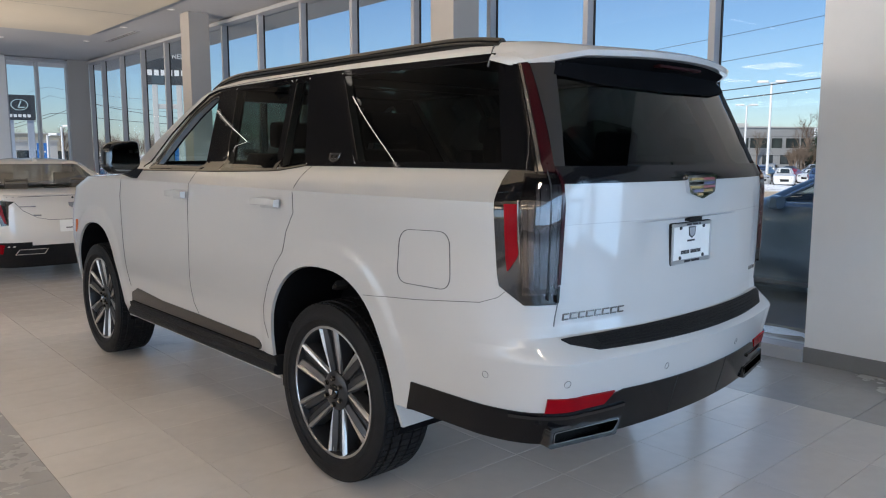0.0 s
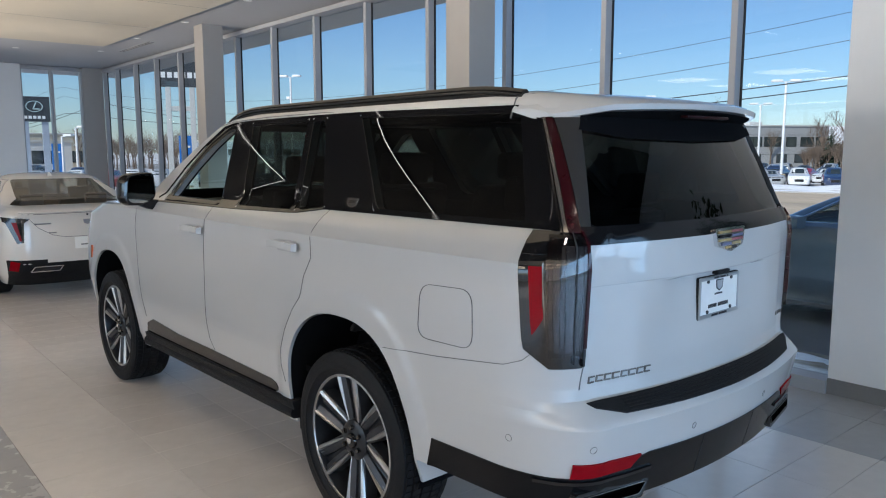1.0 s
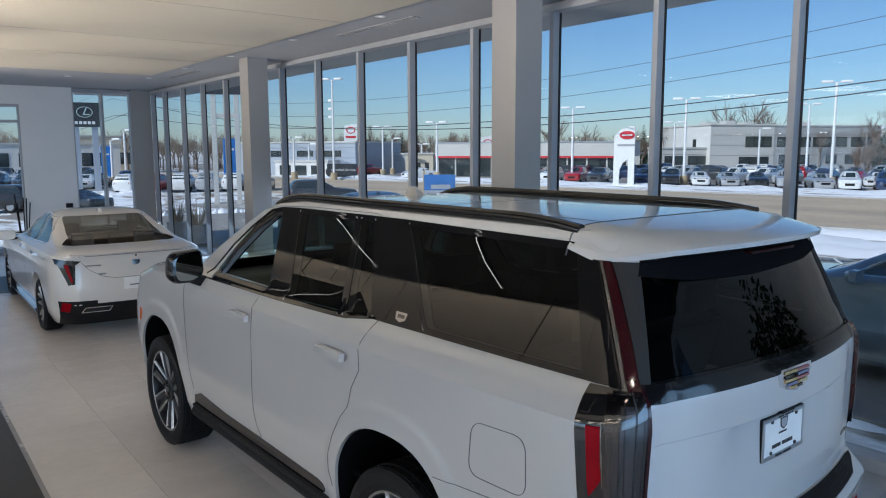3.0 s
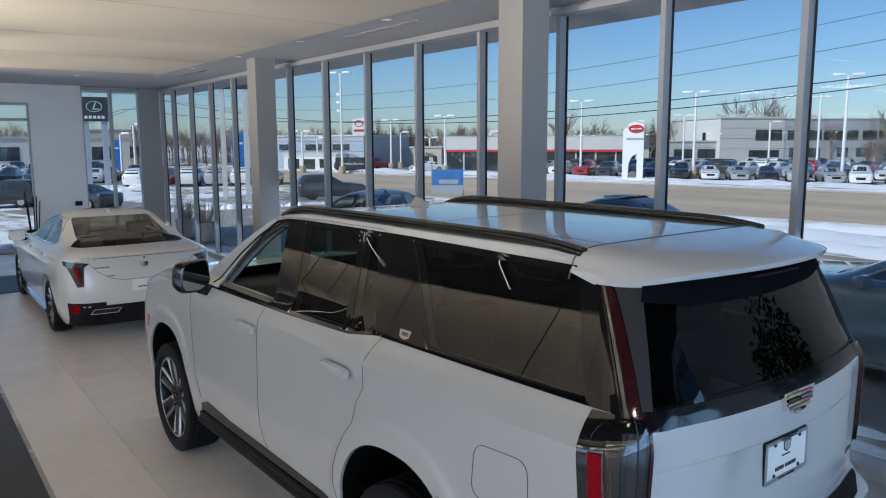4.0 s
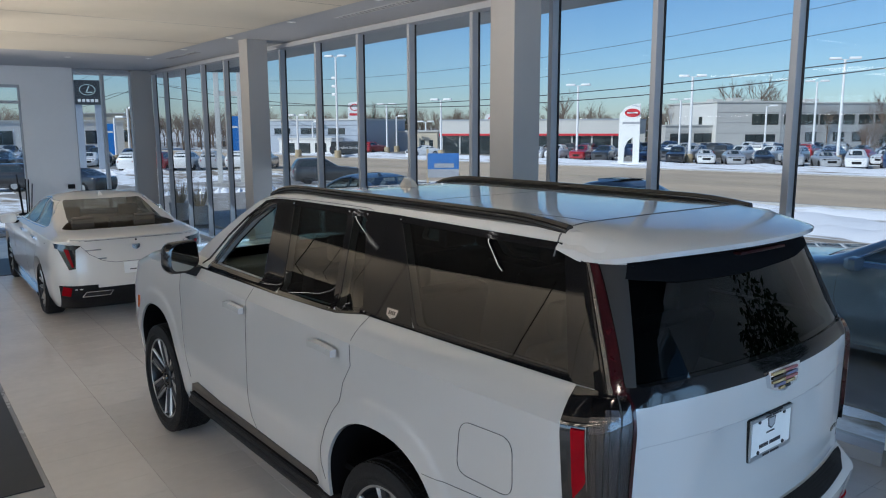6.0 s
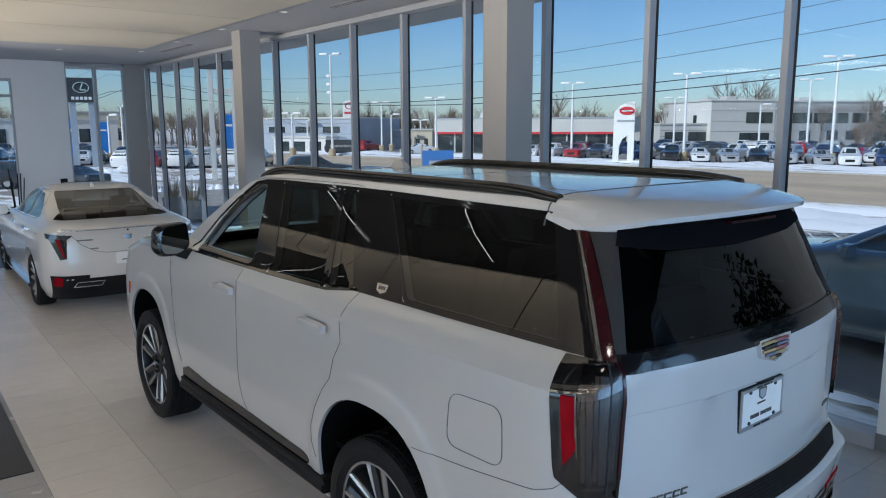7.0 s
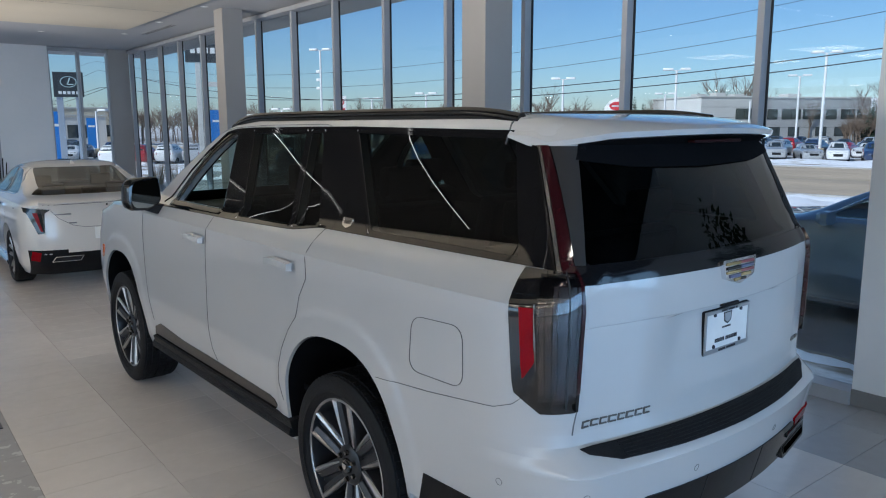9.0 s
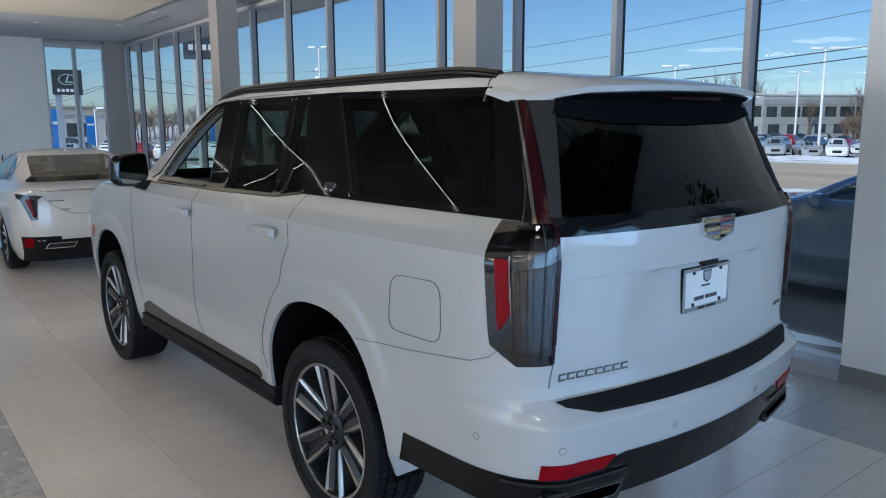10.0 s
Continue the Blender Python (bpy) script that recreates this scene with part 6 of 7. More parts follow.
def lot_car(kind, paint, label):
    sh_, top, base = (lot_suv_shell, 1.58, 1.13) if kind == "suv" else (lot_sedan_shell, 1.36, 1.01)
    car = thing("parked_" + kind, pose(0, 0, 0), label, "car", "cars in the lots")
    sol = sh_.mesh(sh_.zs)
    dr = Drape(sol)
    part("body", sol, paint, car)
    y0, y1 = (-0.55, 1.95) if kind == "suv" else (0.0, 1.9)
    for s in (-1, 1):
        part("side_window", dr.patch("x", [(y0 + 0.25, top - 0.06), (1.25, top - 0.06), (y1, base + 0.03), (y0, base + 0.03)], 0.006, 0.01, 0.3, s), FAR_GLASS, car)
        part("side_pillar", dr.patch("x", [(0.80, top - 0.05), (0.88, top - 0.05), (0.86, base + 0.02), (0.76, base + 0.02)], 0.010, 0.01, 0.3, s), paint, car)
        part("tail_lamp", dr.patch("y", [(s * 0.62, 0.95), (s * 0.82, 0.95), (s * 0.80, 0.74), (s * 0.60, 0.80)], 0.006, 0.01, 0.2, -1), LAMP_RED, car)
        part("headlamp", dr.patch("y", [(s * 0.45, 0.80), (s * 0.80, 0.84), (s * 0.78, 0.68), (s * 0.45, 0.66)], 0.006, 0.01, 0.2, 1), LAMP_CLEAR, car)
        for yw in (0, 2.75):
            w = part("wheel", lathe([(0.20, -0.09), (0.32, -0.10), (0.345, -0.06), (0.345, 0.06), (0.32, 0.10), (0.2, 0.1)], 20), RUBBER, car)
            w.location = (s * 0.83, yw, 0.345)
            part("rim", lathe([(0.0, -0.104), (0.10, -0.10), (0.21, -0.095), (0.215, 0.0), (0.21, 0.095), (0.0, 0.1)], 14), SPOKE, w)
    part("rear_window", dr.patch("y", [(-0.5, top - 0.03), (0.5, top - 0.03), (0.62, base + 0.05), (-0.62, base + 0.05)], 0.006, 0.01, 0.3, -1), FAR_GLASS, car)
    part("windscreen", dr.patch("y", [(-0.5, top - 0.03), (0.5, top - 0.03), (0.66, base + 0.03), (-0.66, base + 0.03)], 0.006, 0.01, 0.3, 1), FAR_GLASS, car)
    part("grille", dr.patch("y", [(-0.4, 0.78), (0.4, 0.78), (0.36, 0.45), (-0.36, 0.45)], 0.006, 0.01, 0.2, 1), SATIN_BLACK, car)
    return car
PAINTS = [("white", (0.75, 0.75, 0.74)), ("silver", (0.42, 0.43, 0.44)), ("charcoal", (0.05, 0.052, 0.055)), ("navy", (0.02, 0.04, 0.10)), ("red", (0.35, 0.015, 0.02)), ("black", (0.012, 0.012, 0.014))]
templates = {}
for nm, c in PAINTS:
    pm = mat(nm + "_car_paint", c, 0.3, 0.2 if nm in ("silver", "charcoal") else 0.0, 1.0, 0.02)
    for kind in ("suv", "sedan"):
        templates[nm, kind] = [pm, None]
def park(nm, kind, x, y, yaw):
    m = pose(x, y, terrain(x, y) + 0.035, 0, 0, yaw)
    t = templates[nm, kind]
    if t[1] is None:
        t[1] = lot_car(kind, t[0], nm + " parked " + ("sport utility vehicle" if kind == "suv" else "four door sedan") + " in an outdoor lot")
        t[1].matrix_basis = m
    else:
        copy_thing(t[1], m)
rl = random.Random(11)
names = ["white", "silver", "charcoal", "navy", "red", "black", "white", "silver", "black", "charcoal"]
# the row beside the road, then the rows behind it
FRONT = (("white", "suv", 48.4), ("red", "suv", 45.2), ("charcoal", "suv", 42.2), ("navy", "suv", 36.4), ("black", "suv", 33.5), ("white", "sedan", 30.5), ("silver", "sedan", 27.7),
         ("black", "sedan", 24.9), ("silver", "suv", 22.1), ("silver", "sedan", 19.3), ("white", "suv", 16.4), ("navy", "suv", 13.5), ("charcoal", "suv", 10.7), ("white", "sedan", 51.3), ("silver", "suv", 54.0))
for nm, kind, q in FRONT:
    p = ROAD @ Vector((72.4 + rl.uniform(-0.3, 0.3), q, 0))
    park(nm, kind, p.x, p.y, 99 + rl.uniform(-3, 3) + (28 if kind == "sedan" else 18))
for p0, q0, n in ((81.0, 4.0, 24), (90.0, 6.0, 22), (100.0, 8.0, 20)):
    for k in range(n):
        if rl.random() < 0.10:
            continue
        p = ROAD @ Vector((p0 + rl.uniform(-0.5, 0.5), q0 + 2.85 * k + rl.uniform(-0.2, 0.2), 0))
        park(rl.choice(names), rl.choice(("suv", "sedan", "suv")), p.x, p.y, 99 + rl.uniform(-3, 3) + (180 if rl.random() < 0.4 else 0))
# the lot beyond the end of the building
for nm, kind, x, y in (("white", "suv", 16.8, 66.8), ("red", "suv", 18.9, 65.9), ("white", "suv", 21.0, 65.0), ("silver", "suv", 23.1, 64.1), ("white", "suv", 25.2, 63.2), ("charcoal", "suv", 27.3, 62.3)):
    park(nm, kind, x, y, -38 + rl.uniform(-3, 3))
for q0, n in ((76.0, 9), (84.0, 9), (93.0, 10), (103.0, 10)):
    for k in range(n):
        p = ROAD @ Vector((12.0 + 2.8 * k - (1.5 if k > 6 else 0), q0 + rl.uniform(-0.4, 0.4), 0))
        park(rl.choice(names), rl.choice(("suv", "sedan")), p.x, p.y, rl.choice((-20, 160)) + rl.uniform(-3, 3))
park("charcoal", "suv", 20.7, 41.5, -110)
park("black", "sedan", 8.4, 44.0, 28)
park("black", "suv", 5.4, 49.5, 60)
park("charcoal", "sedan", 7.5, 6.4, 180)
park("red", "suv", 58.0, 92.0, -70)
park("black", "suv", 50.5, 88.0, -70)
park("white", "sedan", 58.0, 76.5, 80)

# lamp posts
def lamp_post(x, y, h, arms=2, yaw=0.0, base=True):
    t = thing("street_lamp", pose(x, y, LOT_Z + 0.03, 0, 0, yaw), "tall white steel car park lamp post", "street lamp", "lamp posts of the lots")
    part("pole", tube([(0, 0, 0), (0, 0, h * 0.5), (0, 0, h)], [0.15, 0.13, 0.11], 10), POLE, t)
    if base:
        part("footing", lathe([(0.0, 0.0), (0.42, 0.0), (0.42, 0.85), (0.38, 0.90), (0.0, 0.90)], 16, "z"), mat("tan_concrete", (0.42, 0.34, 0.22), 0.9) if "tan_concrete" not in bpy.data.materials else bpy.data.materials["tan_concrete"], t)
    for s in ((-1, 1) if arms == 2 else (1,)):
        part("arm", tube([(0, 0, h - 0.05), (s * 0.5, 0, h)], 0.04, 6), POLE, t)
        part("lamp_head", box(min(s * 0.35, s * 1.35), max(s * 0.35, s * 1.35), -0.28, 0.28, h - 0.02, h + 0.20, 0.03), POLE, t)
    return t
for x, y, ztop, arms in ((72.3, 30.7, 8.5, 2), (66.0, 42.9, 7.3, 2), (62.7, 55.4, 6.85, 2), (92.1, 42.6, 7.65, 2), (84.1, 56.5, 5.7, 2), (95.7, 50.9, 4.9, 1), (56.1, 72.1, 5.6, 2), (59.0, 88.5, 5.5, 2),
                         (63.0, 91.8, 3.9, 1), (43.4, 86.1, 3.8, 2), (69.6, 93.2, 3.1, 2), (52.3, 98.4, 3.1, 1), (24.0, 92.0, 4.6, 1), (20.1, 83.2, 3.4, 1)):
    lamp_post(x, y, ztop - LOT_Z, arms, -55.0)
big = lamp_post(45.4, 79.4, 12.3, 2, -55.0)
for z in (9.6, 8.6, 7.6):
    part("camera_box", box(-0.55, -0.10, -0.16, 0.16, z, z + 0.32, 0.03), POLE, big)

# buildings across the road
def building(name, origin, yaw, label):
    return thing(name, pose(origin[0], origin[1], -0.4, 0, 0, yaw), label, "building")
def walls(b, w, d, h, m, panels=0.0):
    part("wall", box(0, w, 0, d, -1.1, h), m, b, "", False)
    part("roof", box(-0.15, w + 0.15, -0.15, d + 0.15, h, h + 0.25, 0.02), CLAD, b, "", False)
    if panels:
        z = panels
        while z < h - 0.3:
            part("panel_joint", box(0, w, -0.02, 0.0, z, z + 0.04), SEAM, b, "", False)
            z += panels
def window_on(b, x0, x1, z0, z1, glass=None):
    w = part("window", box(x0, x1, -0.05, 0.0, z0, z1), GLOSS_BLACK, b, "", False)
    n = max(1, round((x1 - x0) / 1.5))
    for k in range(n):
        part("pane", box(x0 + (x1 - x0) * k / n + 0.05, x0 + (x1 - x0) * (k + 1) / n - 0.05, -0.07, -0.04, z0 + 0.06, z1 - 0.06), FAR_GLASS, w, "", False)
# two storey block with its corner towards the road
B1 = building("office_block", (103.6, 63.2), -27.8, "two storey grey and white clad office block")
walls(B1, 11.0, 16.0, 6.3, CLAD, 1.6)
B1b = building("office_wing", (103.6 + 11.0 * 0.885, 63.2 - 11.0 * 0.466), -27.8, "long blue grey clad office wing")
walls(B1b, 19.5, 16.0, 6.2, mat("mid_grey_cladding", (0.36, 0.36, 0.355), 0.6, 0, 0, 0.05, 0.4), 1.6)
window_on(B1, 6.0, 10.6, 2.9, 4.6)
window_on(B1, 5.0, 10.2, 0.2, 1.4)
for x0, x1 in ((0.6, 2.4), (3.2, 6.6), (7.0, 10.6), (11.2, 13.2), (14.0, 16.6), (17.0, 18.8)):
    window_on(B1b, x0, x1, 2.9, 4.5)
for x0, x1 in ((1.0, 3.0), (4.5, 6.5), (9.5, 11.5), (13.0, 16.0)):
    window_on(B1b, x0, x1, 0.2, 1.7)
for k in range(3):
    part("roof_unit", box(1.5 + 3.4 * k, 3.2 + 3.4 * k, 4.0, 6.0, 6.5, 7.0 + 0.2 * (k % 2), 0.03), CLAD, B1, "", False)
part("roof_unit", box(7.0, 9.5, 4.0, 6.5, 6.4, 7.1, 0.03), CLAD, B1b, "", False)
side = building("office_gable", (103.6 + 0.466 * 11.5 - 0.05, 63.2 + 0.884 * 11.5), -117.8, "white clad office side")
walls(side, 11.45, 0.4, 6.3, CLAD_WHITE, 0)
window_on(side, 6.2, 7.2, 2.2, 4.2)
wing = building("low_annex", (97.0, 67.8), -27.8, "low grey clad annex")
walls(wing, 8.5, 4.0, 2.7, CLAD, 0.9)
window_on(wing, 0.8, 4.0, 0.2, 1.6)
window_on(wing, 4.8, 7.8, 0.2, 1.6)
# showroom with a red band
B2 = building("red_band_showroom", (62.5, 80.6), -57.1, "long grey showroom with a red band and dark glass")
part("wall", box(0, 27, 0.4, 14, -1.1, 1.75), FAR_GLASS, B2, "dark shop glass", False)
part("fascia", box(0, 27, 0, 14, 1.72, 3.6), CLAD, B2, "", False)
part("red_band", box(-0.02, 27.02, -0.08, 0.0, 1.52, 1.80), RED_SIGN, B2, "", False)
part("roof", box(-0.1, 27.1, -0.1, 14.1, 3.6, 3.72), CLAD_BLUE, B2, "", False)
for k in range(11):
    part("post", box(0.2 + 2.6 * k, 0.4 + 2.6 * k, 0.28, 0.4, -1.1, 1.6), CLAD, B2, "", False)
B3 = building("blue_grey_works", (47.0, 112.0), -64.0, "long blue grey workshop building")
walls(B3, 22, 14, 3.75, CLAD_BLUE, 1.5)
for k in range(4):
    window_on(B3, 1.5 + 5 * k, 4.5 + 5 * k, 1.7, 2.6)
for k in range(3):
    window_on(B3, 2.5 + 6 * k, 5.0 + 6 * k, -0.9, 0.9)
B4 = building("white_workshop", (48.0, 101.0), -60.0, "low white workshop with garage doors")
walls(B4, 9, 8, 0.95, CLAD_WHITE, 0)
for k in range(3):
    window_on(B4, 0.8 + 2.7 * k, 2.7 + 2.7 * k, -1.0, 0.45)
B5 = building("slate_store", (62.0, 104.0), -52.0, "low dark blue store building")
walls(B5, 10.5, 10, 1.9, CLAD_BLUE, 1.0)
B6 = building("cream_house", (66.4, 93.2), -42.0, "small cream rendered building")
walls(B6, 4.4, 8, 1.95, CREAM, 0)
for k in range(3):
    window_on(B6, 0.5 + 1.3 * k, 1.1 + 1.3 * k, -0.3, 0.7)
for k, (x, y, yaw, w, h, m) in enumerate(((8, 118, -8, 22, 3.6, CLAD_WHITE), (20, 132, -10, 18, 5.0, CREAM), (-18, 112, 5, 24, 4.0, CLAD_BLUE), (-16, 62, 8, 14, 4.2, CLAD_WHITE), (152, 47, -28, 18, 3.2, CREAM))):
    b = building("distant_shop", (x, y), yaw, "distant low commercial building")
    walls(b, w, 9, h, m, 0)
    for j in range(int(w // 4)):
        window_on(b, 0.8 + 4 * j, 3.6 + 4 * j, 0.5, min(h - 0.8, 2.4))
# snowy gabled roof far right
gh = building("gabled_house", (140, 52), -28, "tan house with a snowy gabled roof")
part("wall", box(0, 16, 0, 9, -1.1, 3.6), CREAM, gh, "", False)
part("roof", prism([(-0.5, 3.5), (9.5, 3.5), (4.5, 6.8)], "x", -0.5, 16.5), SNOW, gh, "", False)

# signs
def words(text, size, m, parent, loc, rot, depth=0.01):
    c = bpy.data.curves.new("letters", "FONT")
    c.body, c.size, c.extrude, c.align_x = text, size, depth, "CENTER"
    o = bpy.data.objects.new("letters", c)
    scene.collection.objects.link(o)
    me = bpy.data.meshes.new_from_object(o.evaluated_get(bpy.context.evaluated_depsgraph_get()))
    bpy.data.objects.remove(o)
    me.materials.clear(); me.materials.append(m)
    ob = new("lettering", me)
    ob.parent = parent
    ob.matrix_basis = Matrix.Translation(loc) @ Euler(rot).to_matrix().to_4x4()
    return ob
FACE = (math.pi / 2, 0, 0)
py = thing("pylon_sign", pose(16.9, 44.5, -0.36, 0, 0, -24), "dark pylon sign on two grey posts", "sign")
part("panel", box(-1.45, 1.45, -0.2, 0.2, 6.2, 8.9, 0.03), GREY_SIGN, py, "dark sign panel", False)
for s in (-1, 1):
    part("post", box(s * 0.72 - 0.16, s * 0.72 + 0.16, -0.16, 0.16, -1.08, 6.25, 0.02), CLAD, py, "", False)
part("cross_bar", box(-0.9, 0.9, -0.12, 0.12, 4.7, 5.0, 0.02), CLAD, py, "", False)
part("footing", box(-1.3, 1.3, -0.5, 0.5, -1.12, -0.85, 0.03), CONCRETE, py, "", False)
words("CERTIFIED", 0.46, PLATE_WHITE, py, (0, -0.215, 8.28), FACE)
words("PRE-OWNED", 0.40, PLATE_WHITE, py, (0, -0.215, 7.82), FACE)
for k in range(6):
    part("print_bar", box(-1.12 + 0.40 * k, -0.84 + 0.40 * k, -0.225, -0.2, 6.75, 7.10), PLATE_WHITE, py, "", False)
lx = thing("pylon_sign", pose(14.2, 68.7, -0.50, 0, 0, -12), "black pylon sign with a silver oval on posts", "sign")
part("panel", box(-1.18, 1.18, -0.3, 0.3, 4.85, 6.95, 0.04), GREY_SIGN, lx, "", False)
for s in (-1, 1):
    part("post", box(s * 0.75 - 0.26, s * 0.75 + 0.26, -0.2, 0.2, -0.94, 4.86, 0.02), CLAD_BLUE, lx, "", False)
ov = lathe([(0.58, -0.02), (0.65, -0.02), (0.65, 0.02), (0.58, 0.02)], 40, "y", True)
bmesh.ops.scale(ov, vec=(1, 1, 0.72), verts=ov.verts[:])
o = part("oval_ring", ov, CHROME, lx); o.location = (0, -0.32, 6.12)
part("oval_stroke", prism([(-0.16, 5.86), (-0.05, 5.86), (0.19, 6.47), (0.09, 6.47)], "y", -0.34, -0.31), CHROME, lx)
part("oval_stroke", box(-0.14, 0.39, -0.34, -0.31, 5.86, 5.95), CHROME, lx, "", False)
for k in range(5):
    part("print_bar", box(-0.81 + 0.34 * k, -0.57 + 0.34 * k, -0.325, -0.3, 5.08, 5.33), PLATE_WHITE, lx, "", False)
# white arched totem with a red oval
to = thing("totem_sign", pose(59.0, 45.2, LOT_Z, 0, 0, -55) @ Matrix.Scale(1.36, 4), "white arched totem sign with a red oval", "sign")
TW = 0.78
shape = [(-1.0, 0), (-0.45, 0), (-0.42, 1.2), (-0.15, 1.75), (0.35, 2.05), (0.36, 0), (0.95, 0), (0.95, 4.55), (0.3, 4.50), (-0.45, 4.25), (-0.95, 3.75)]
part("slab", prism([(p[0] * TW, p[1] * 0.97) for p in shape], "y", -0.28, 0.28, 0.02), PLATE_WHITE, to, "", False)
part("footing", box(-1.25, 1.2, -0.5, 0.5, 0, 0.14, 0.02), PLATE_WHITE, to, "", False)
ov = lathe([(0.0, -0.02), (0.55, -0.02), (0.55, 0.02), (0.0, 0.02)], 32, "y")
bmesh.ops.scale(ov, vec=(1, 1, 0.55), verts=ov.verts[:])
o = part("oval", ov, RED_SIGN, to); o.location = (0.18, -0.30, 3.75)
part("print_bar", box(-0.2, 0.55, -0.33, -0.315, 3.70, 3.80), PLATE_WHITE, to, "", False)
part("print_bar", box(-0.5, 0.75, -0.31, -0.28, 2.95, 3.10), SCREEN_GREY, to, "", False)
for x, y, h, w, ring_z in ((67.5, 111.0, 8.3, 2.3, 7.2), (84.5, 94.0, 6.2, 2.3, 4.9)):
    t = thing("totem_sign", pose(x, y, LOT_Z, 0, 0, -40), "white totem sign with a red ring mark", "sign")
    part("slab", prism(rounded([(-w / 2, 0), (w / 2, 0), (w / 2, h), (-w / 2 + 0.2, h - 0.3), (-w / 2, h - 0.7)], 0.05), "y", -0.2, 0.2), PLATE_WHITE, t, "", False)
    ov = lathe([(0.60, -0.02), (0.80, -0.02), (0.80, 0.02), (0.60, 0.02)], 28, "y", True)
    bmesh.ops.scale(ov, vec=(1, 1, 0.75), verts=ov.verts[:])
    o = part("ring", ov, RED_SIGN, t); o.location = (0.05, -0.22, ring_z)
    part("print_bar", box(-0.85, 0.95, -0.215, -0.19, ring_z - 1.4, ring_z - 1.0), RED_SIGN, t, "", False)
for x, y, h, w in ((35.0, 86.8, 5.2, 1.6), (37.6, 86.8, 5.2, 1.2), (26.0, 108.0, 4.4, 1.3), (13.3, 70.0, 4.6, 0.6), (5.4, 74.0, 3.6, 1.0)):
    t = thing("blue_sign", pose(x, y, terrain(x, y), 0, 0, -20), "blue dealer totem sign with white print", "sign", "blue totems")
    part("slab", box(-w / 2, w / 2, -0.15, 0.15, 0, h, 0.03), BLUE_SIGN, t, "", False)
    part("print_bar", box(-w * 0.35, w * 0.3, -0.17, -0.15, h * 0.72, h * 0.77), PLATE_WHITE, t, "", False)
sg = thing("directional_sign", pose(47.3, 80.6, LOT_Z, 0, 0, -32) @ Matrix.Scale(1.9, 4), "low black direction sign with white words", "sign")
part("panel", box(-1.0, 1.0, -0.06, 0.06, 0.25, 1.05, 0.02), GREY_SIGN, sg, "", False)
for s in (-1, 1):
    part("post", box(s * 0.8 - 0.05, s * 0.8 + 0.05, -0.05, 0.05, 0, 0.26), CLAD, sg, "", False)
words("Certified Service", 0.24, PLATE_WHITE, sg, (0.1, -0.075, 0.56), FACE)
bb = thing("billboard", pose(23.5, 30.5, terrain(23.5, 30.5), 0, 0, -38), "blue picture board on timber posts", "sign")
part("panel", box(-0.88, 0.88, -0.05, 0.05, 0.55, 1.90, 0.01), mat("blue_print", (0.05, 0.16, 0.42), 0.5, 0, 0, 0.3, 1.2), bb, "blue printed picture", False)
part("print_strip", box(-0.88, 0.88, -0.056, -0.05, 0.55, 1.02), SCREEN_GREY, bb, "", False)
part("print_block", box(-0.5, 0.6, -0.056, -0.05, 1.10, 1.34), SCREEN_GREY, bb, "", False)
for s in (-1, 1):
    part("post", box(s * 0.88 - 0.06, s * 0.88 + 0.06, 0.05, 0.17, 0, 2.15 if s < 0 else 0.75), WOOD, bb, "", False)

# power lines over the far side of the road
line = thing("power_line", pose(0, 0, 0), "four black overhead cables along the road", "cable")
for low, bend, q_low, r in ((8.7, 0.0010, 72.0, 0.020), (6.8, 0.0010, 70.0, 0.022), (5.15, 0.00074, 68.0, 0.045), (4.68, 0.00105, 56.0, 0.045)):
    pts = []
    for k in range(61):
        q = -70 + 5 * k
        s = min(abs(q - q_low), abs(q - q_low - 150), abs(q - q_low + 150))
        pts.append(ROAD @ Vector((63.0, q, low + bend * s * s)))
    part("cable", tube(pts, r, 5), WIRE, line)

# bare winter trees
def bare_tree(bm, x, y, h, seed, z0=-1.5):
    r = random.Random(seed)
    def limb(p, d, L, rad, depth):
        q = p + d * L
        u = d.orthogonal().normalized(); v = d.cross(u)
        n = 5 if depth == 0 else 3
        a = [bm.verts.new(p + (u * math.cos(6.283 * k / n) + v * math.sin(6.283 * k / n)) * rad) for k in range(n)]
        b = [bm.verts.new(q + (u * math.cos(6.283 * k / n) + v * math.sin(6.283 * k / n)) * rad * 0.55) for k in range(n)]
        for k in range(n):
            bm.faces.new((a[k], a[(k + 1) % n], b[(k + 1) % n], b[k]))
        if depth < 4:
            for k in range(4 if depth < 3 else 3):
                e = (d + Vector((r.uniform(-1, 1), r.uniform(-1, 1), r.uniform(-0.25, 0.75))) * (0.85 if depth else 0.6)).normalized()
                limb(p.lerp(q, r.uniform(0.55, 1.0)), e, L * r.uniform(0.5, 0.75), rad * 0.5, depth + 1)
    limb(Vector((x, y, z0)), Vector((r.uniform(-0.08, 0.08), r.uniform(-0.08, 0.08), 1)).normalized(), h * 0.36, h * 0.02, 0)
def fir(bm, x, y, h, seed):
    r = random.Random(seed)
    for k in range(int(26)):
        z = h * (0.1 + 0.9 * k / 26)
        rad = (1 - k / 26) * h * 0.34 + 0.15
        for j in range(9):
            a = r.uniform(0, 6.28)
            L = rad * r.uniform(0.6, 1.1)
            p = Vector((x, y, z - 1.5)); q = p + Vector((L * math.cos(a), L * math.sin(a), -0.25 * L))
            w = Vector((-math.sin(a), math.cos(a), 0)) * L * 0.22
            bm.faces.new([bm.verts.new(v) for v in (p + Vector((0, 0, 0.12)), p.lerp(q, 0.6) + w, q, p.lerp(q, 0.6) - w)])
# camera's ground position: far trees are placed round it to fit its view
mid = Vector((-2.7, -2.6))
woods, firs = bmesh.new(), bmesh.new()
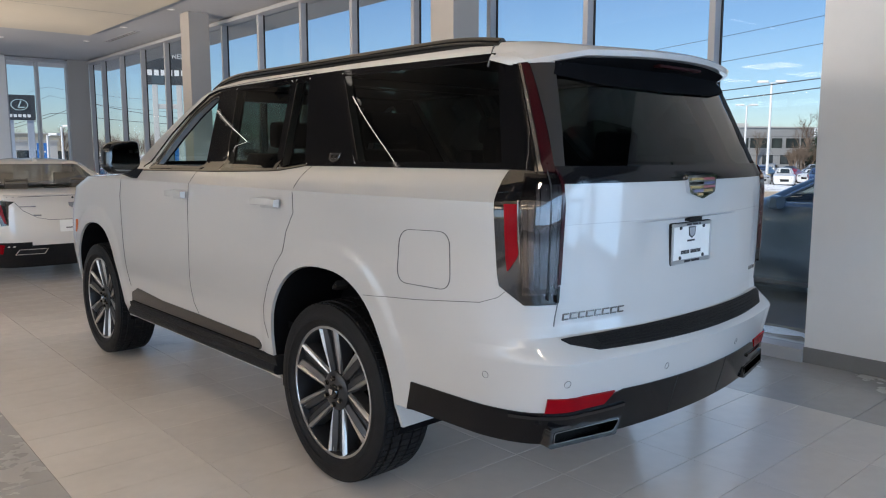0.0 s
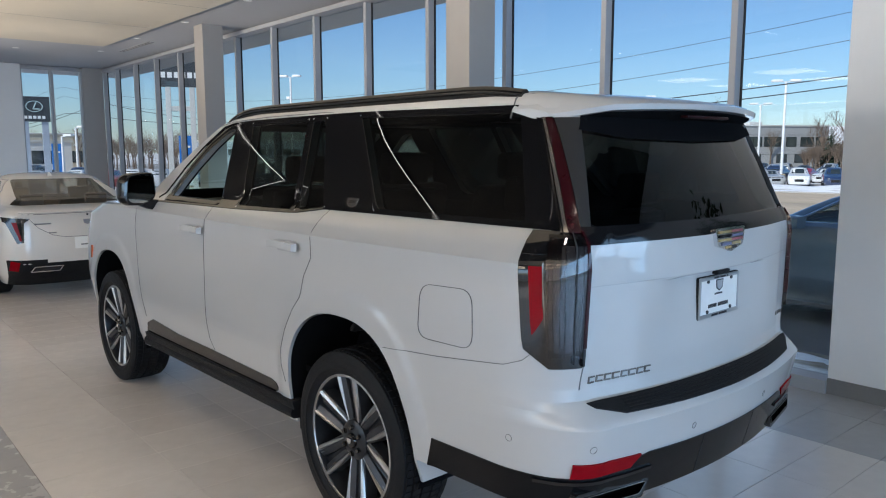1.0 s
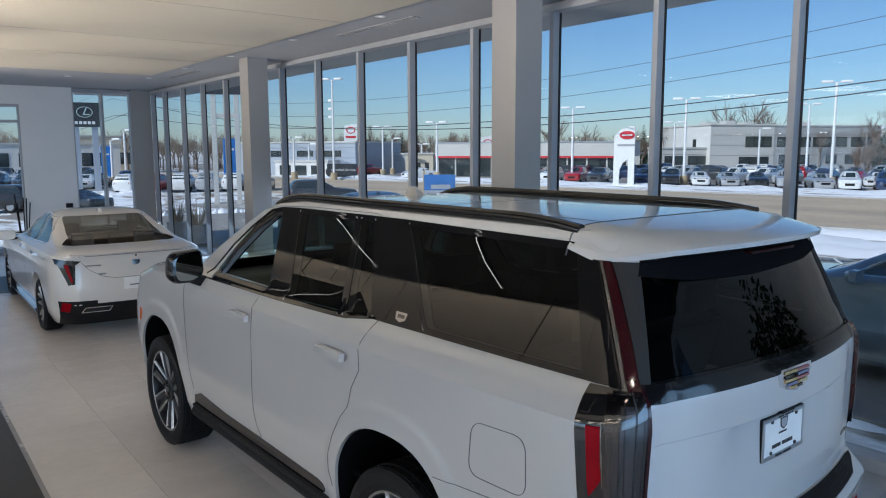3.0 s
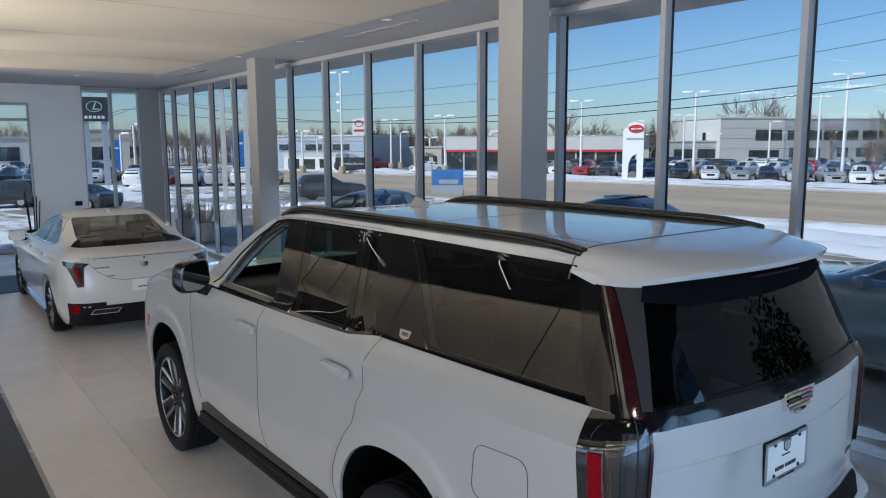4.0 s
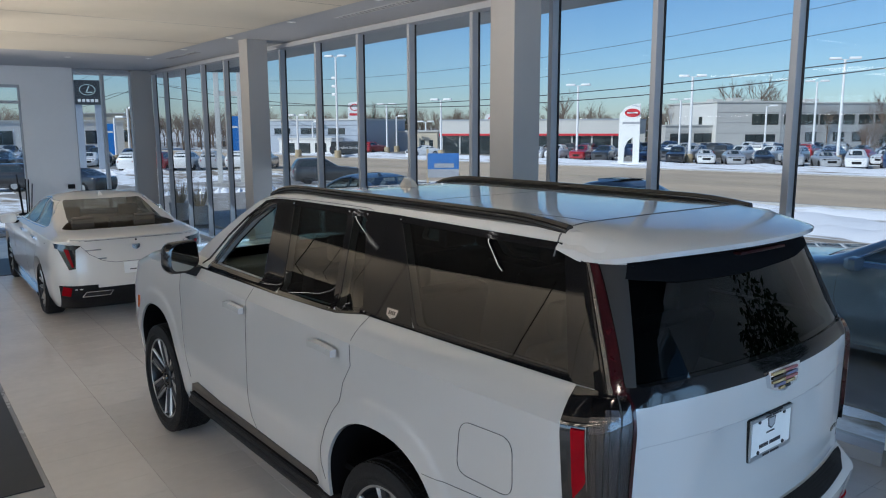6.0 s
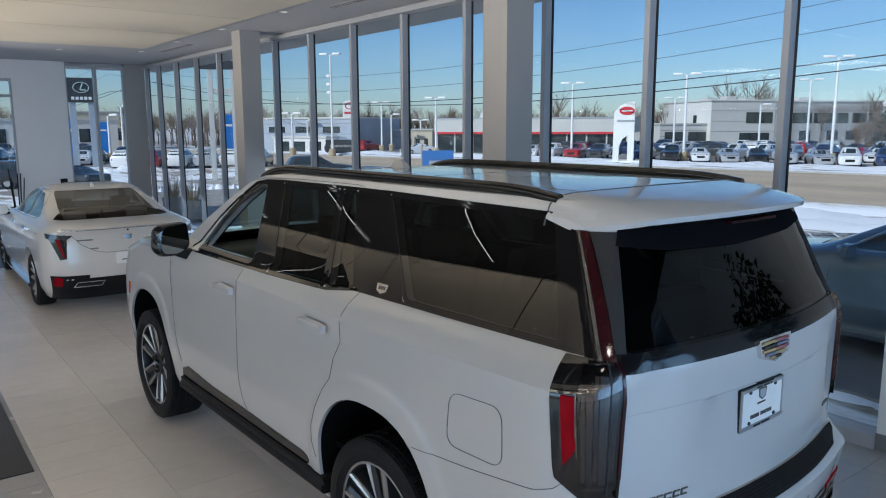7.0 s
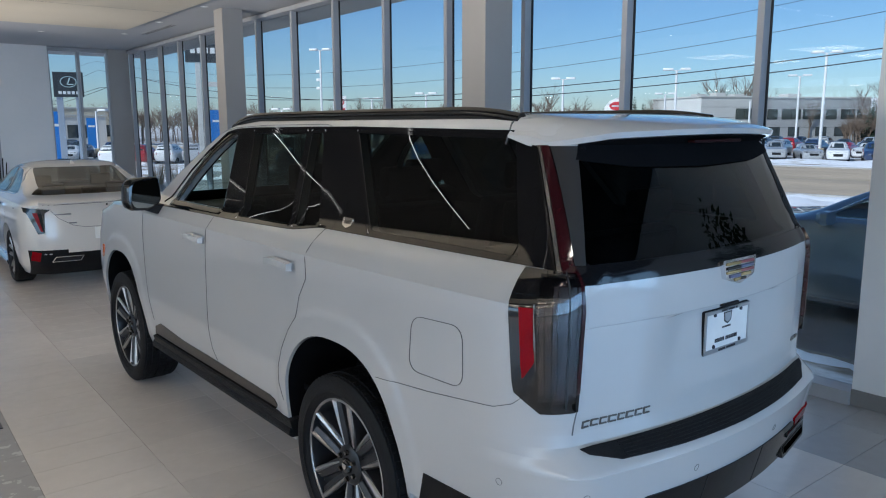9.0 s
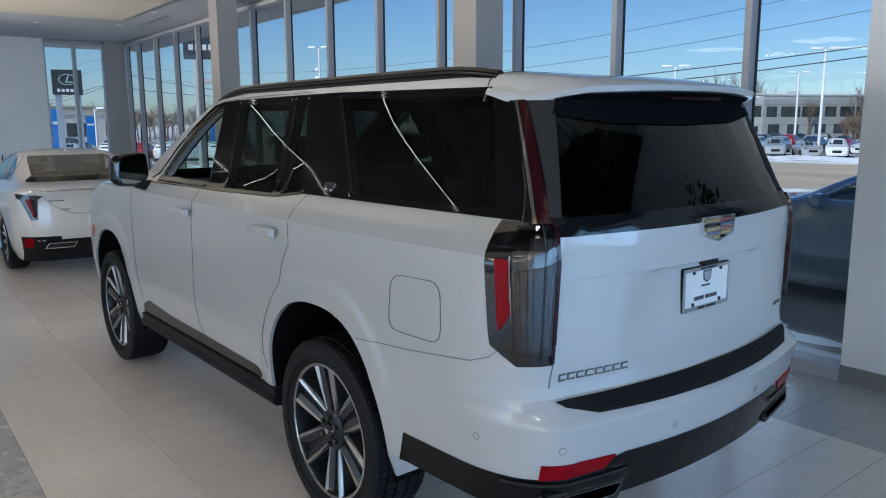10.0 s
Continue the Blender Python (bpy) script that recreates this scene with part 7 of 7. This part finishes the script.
rt = random.Random(5)
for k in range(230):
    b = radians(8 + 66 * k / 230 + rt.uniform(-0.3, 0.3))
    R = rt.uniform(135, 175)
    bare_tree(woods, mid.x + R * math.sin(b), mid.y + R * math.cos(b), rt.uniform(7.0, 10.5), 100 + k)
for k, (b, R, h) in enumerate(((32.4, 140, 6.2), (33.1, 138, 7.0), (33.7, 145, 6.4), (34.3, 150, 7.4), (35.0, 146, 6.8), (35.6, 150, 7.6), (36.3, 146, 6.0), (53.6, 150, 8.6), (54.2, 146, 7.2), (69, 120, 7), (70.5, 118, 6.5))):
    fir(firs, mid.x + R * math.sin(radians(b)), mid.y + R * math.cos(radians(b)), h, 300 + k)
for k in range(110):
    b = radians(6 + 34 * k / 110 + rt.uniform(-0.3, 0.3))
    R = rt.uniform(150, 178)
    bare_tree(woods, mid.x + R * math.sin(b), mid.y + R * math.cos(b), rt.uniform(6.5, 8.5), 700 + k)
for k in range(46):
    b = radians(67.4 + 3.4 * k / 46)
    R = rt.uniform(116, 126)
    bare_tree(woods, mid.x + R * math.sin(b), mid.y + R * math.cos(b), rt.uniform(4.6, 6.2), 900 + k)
tagged(finish("woods", woods, TWIG, None, "", False), "far belt of bare winter trees", "trees", "", "stuff")
tagged(finish("fir_trees", firs, FIR, None, "", False), "dark fir trees among the far woods", "trees", "", "stuff")
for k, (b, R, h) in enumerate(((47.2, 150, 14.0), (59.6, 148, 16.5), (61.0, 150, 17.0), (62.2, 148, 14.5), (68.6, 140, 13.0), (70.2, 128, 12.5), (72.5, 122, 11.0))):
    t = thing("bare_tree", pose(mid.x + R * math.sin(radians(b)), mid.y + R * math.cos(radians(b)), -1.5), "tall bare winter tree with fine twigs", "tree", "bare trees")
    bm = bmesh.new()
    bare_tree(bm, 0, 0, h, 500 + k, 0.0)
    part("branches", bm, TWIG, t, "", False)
# potted ornamental grasses by the north window, outside
for x, y in ((3.75, 16.3), (3.85, 15.2)):
    t = thing("grass_planter", pose(x, y, terrain(x, y) + 0.03), "dry ornamental grass in a planter outside", "plant", "planters outside")
    part("pot", lathe([(0.0, 0.0), (0.22, 0.0), (0.27, 0.45), (0.23, 0.45), (0.0, 0.42)], 18, "z"), CONCRETE, t)
    bm = bmesh.new()
    for k in range(60):
        a, l = rt.uniform(0, 6.28), rt.uniform(0.4, 0.8)
        p = Vector((0.1 * math.cos(a), 0.1 * math.sin(a), 0.42)); q = p + Vector((0.25 * math.cos(a), 0.25 * math.sin(a), l))
        w = Vector((-math.sin(a), math.cos(a), 0)) * 0.012
        bm.faces.new([bm.verts.new(v) for v in (p - w, p + w, q)])
    tagged(part("blades", bm, WOOD, t), kind="stuff")

# ---- floor tiles ----
U0, VT0, TU, TV = 1.098, -1.010, 0.61, 0.305
GAP = 0.0022
def tile_mesh(w, d, m):
    bm = box(0, w, 0, d, -0.006, 0.0)
    top = [f for f in bm.faces if f.calc_center_median().z > -0.001]
    bmesh.ops.bevel(bm, geom=list({e for f in top for e in f.edges}), offset=0.0012, segments=1, affect="EDGES")
    me = bpy.data.meshes.new("tile")
    bm.to_mesh(me); bm.free()
    me.materials.append(m)
    return me
LIGHT_ME = tile_mesh(TU - GAP, TV - GAP, TILE)
GREY_ME = tile_mesh(TU - GAP, TV - GAP, GREY_TILE)
# unseen tiles past the grey strip are kept light to bounce sun upwards
def kind_of(u):
    return GREY_ME if u > U0 + 0.55 or U0 - TU * 11 < u < U0 - TU * 5 - 0.05 else LIGHT_ME
near, rest = [], {LIGHT_ME: [], GREY_ME: []}
for i in range(-21, 3):
    for j in range(-30, 56):
        u, v = U0 + TU * i, VT0 + TV * j
        if u + TU > 2.70 and i >= 2:
            if u + 0.3 > 2.70:
                continue
        if v + TV > V_END:
            continue
        if -4 <= i <= 1 and -6 <= j <= 38:
            near.append((u, v))
        else:
            rest[kind_of(u)].append((u, v))
for u, v in near:
    o = new("tile", kind_of(u))
    o.parent = FLOOR_OB
    o.location = (u + GAP / 2, v + GAP / 2, 0.0025)
for me, cells in rest.items():
    bm = bmesh.new()
    for u, v in cells:
        a, b, c, d, z = u + GAP / 2, u + TU - GAP / 2, v + GAP / 2, v + TV - GAP / 2, 0.0025
        b = min(b, 2.684)
        vs = [bm.verts.new(p) for p in ((a, c, z), (b, c, z), (b, d, z), (a, d, z), (a, c, z - 0.006), (b, c, z - 0.006), (b, d, z - 0.006), (a, d, z - 0.006))]
        for q in ((0, 1, 2, 3), (0, 4, 5, 1), (1, 5, 6, 2), (2, 6, 7, 3), (3, 7, 4, 0)):
            bm.faces.new([vs[k] for k in q])
    t = part("far_tiles", bm, me.materials[0], FLOOR_OB, "", False)
    tagged(t, kind="stuff")
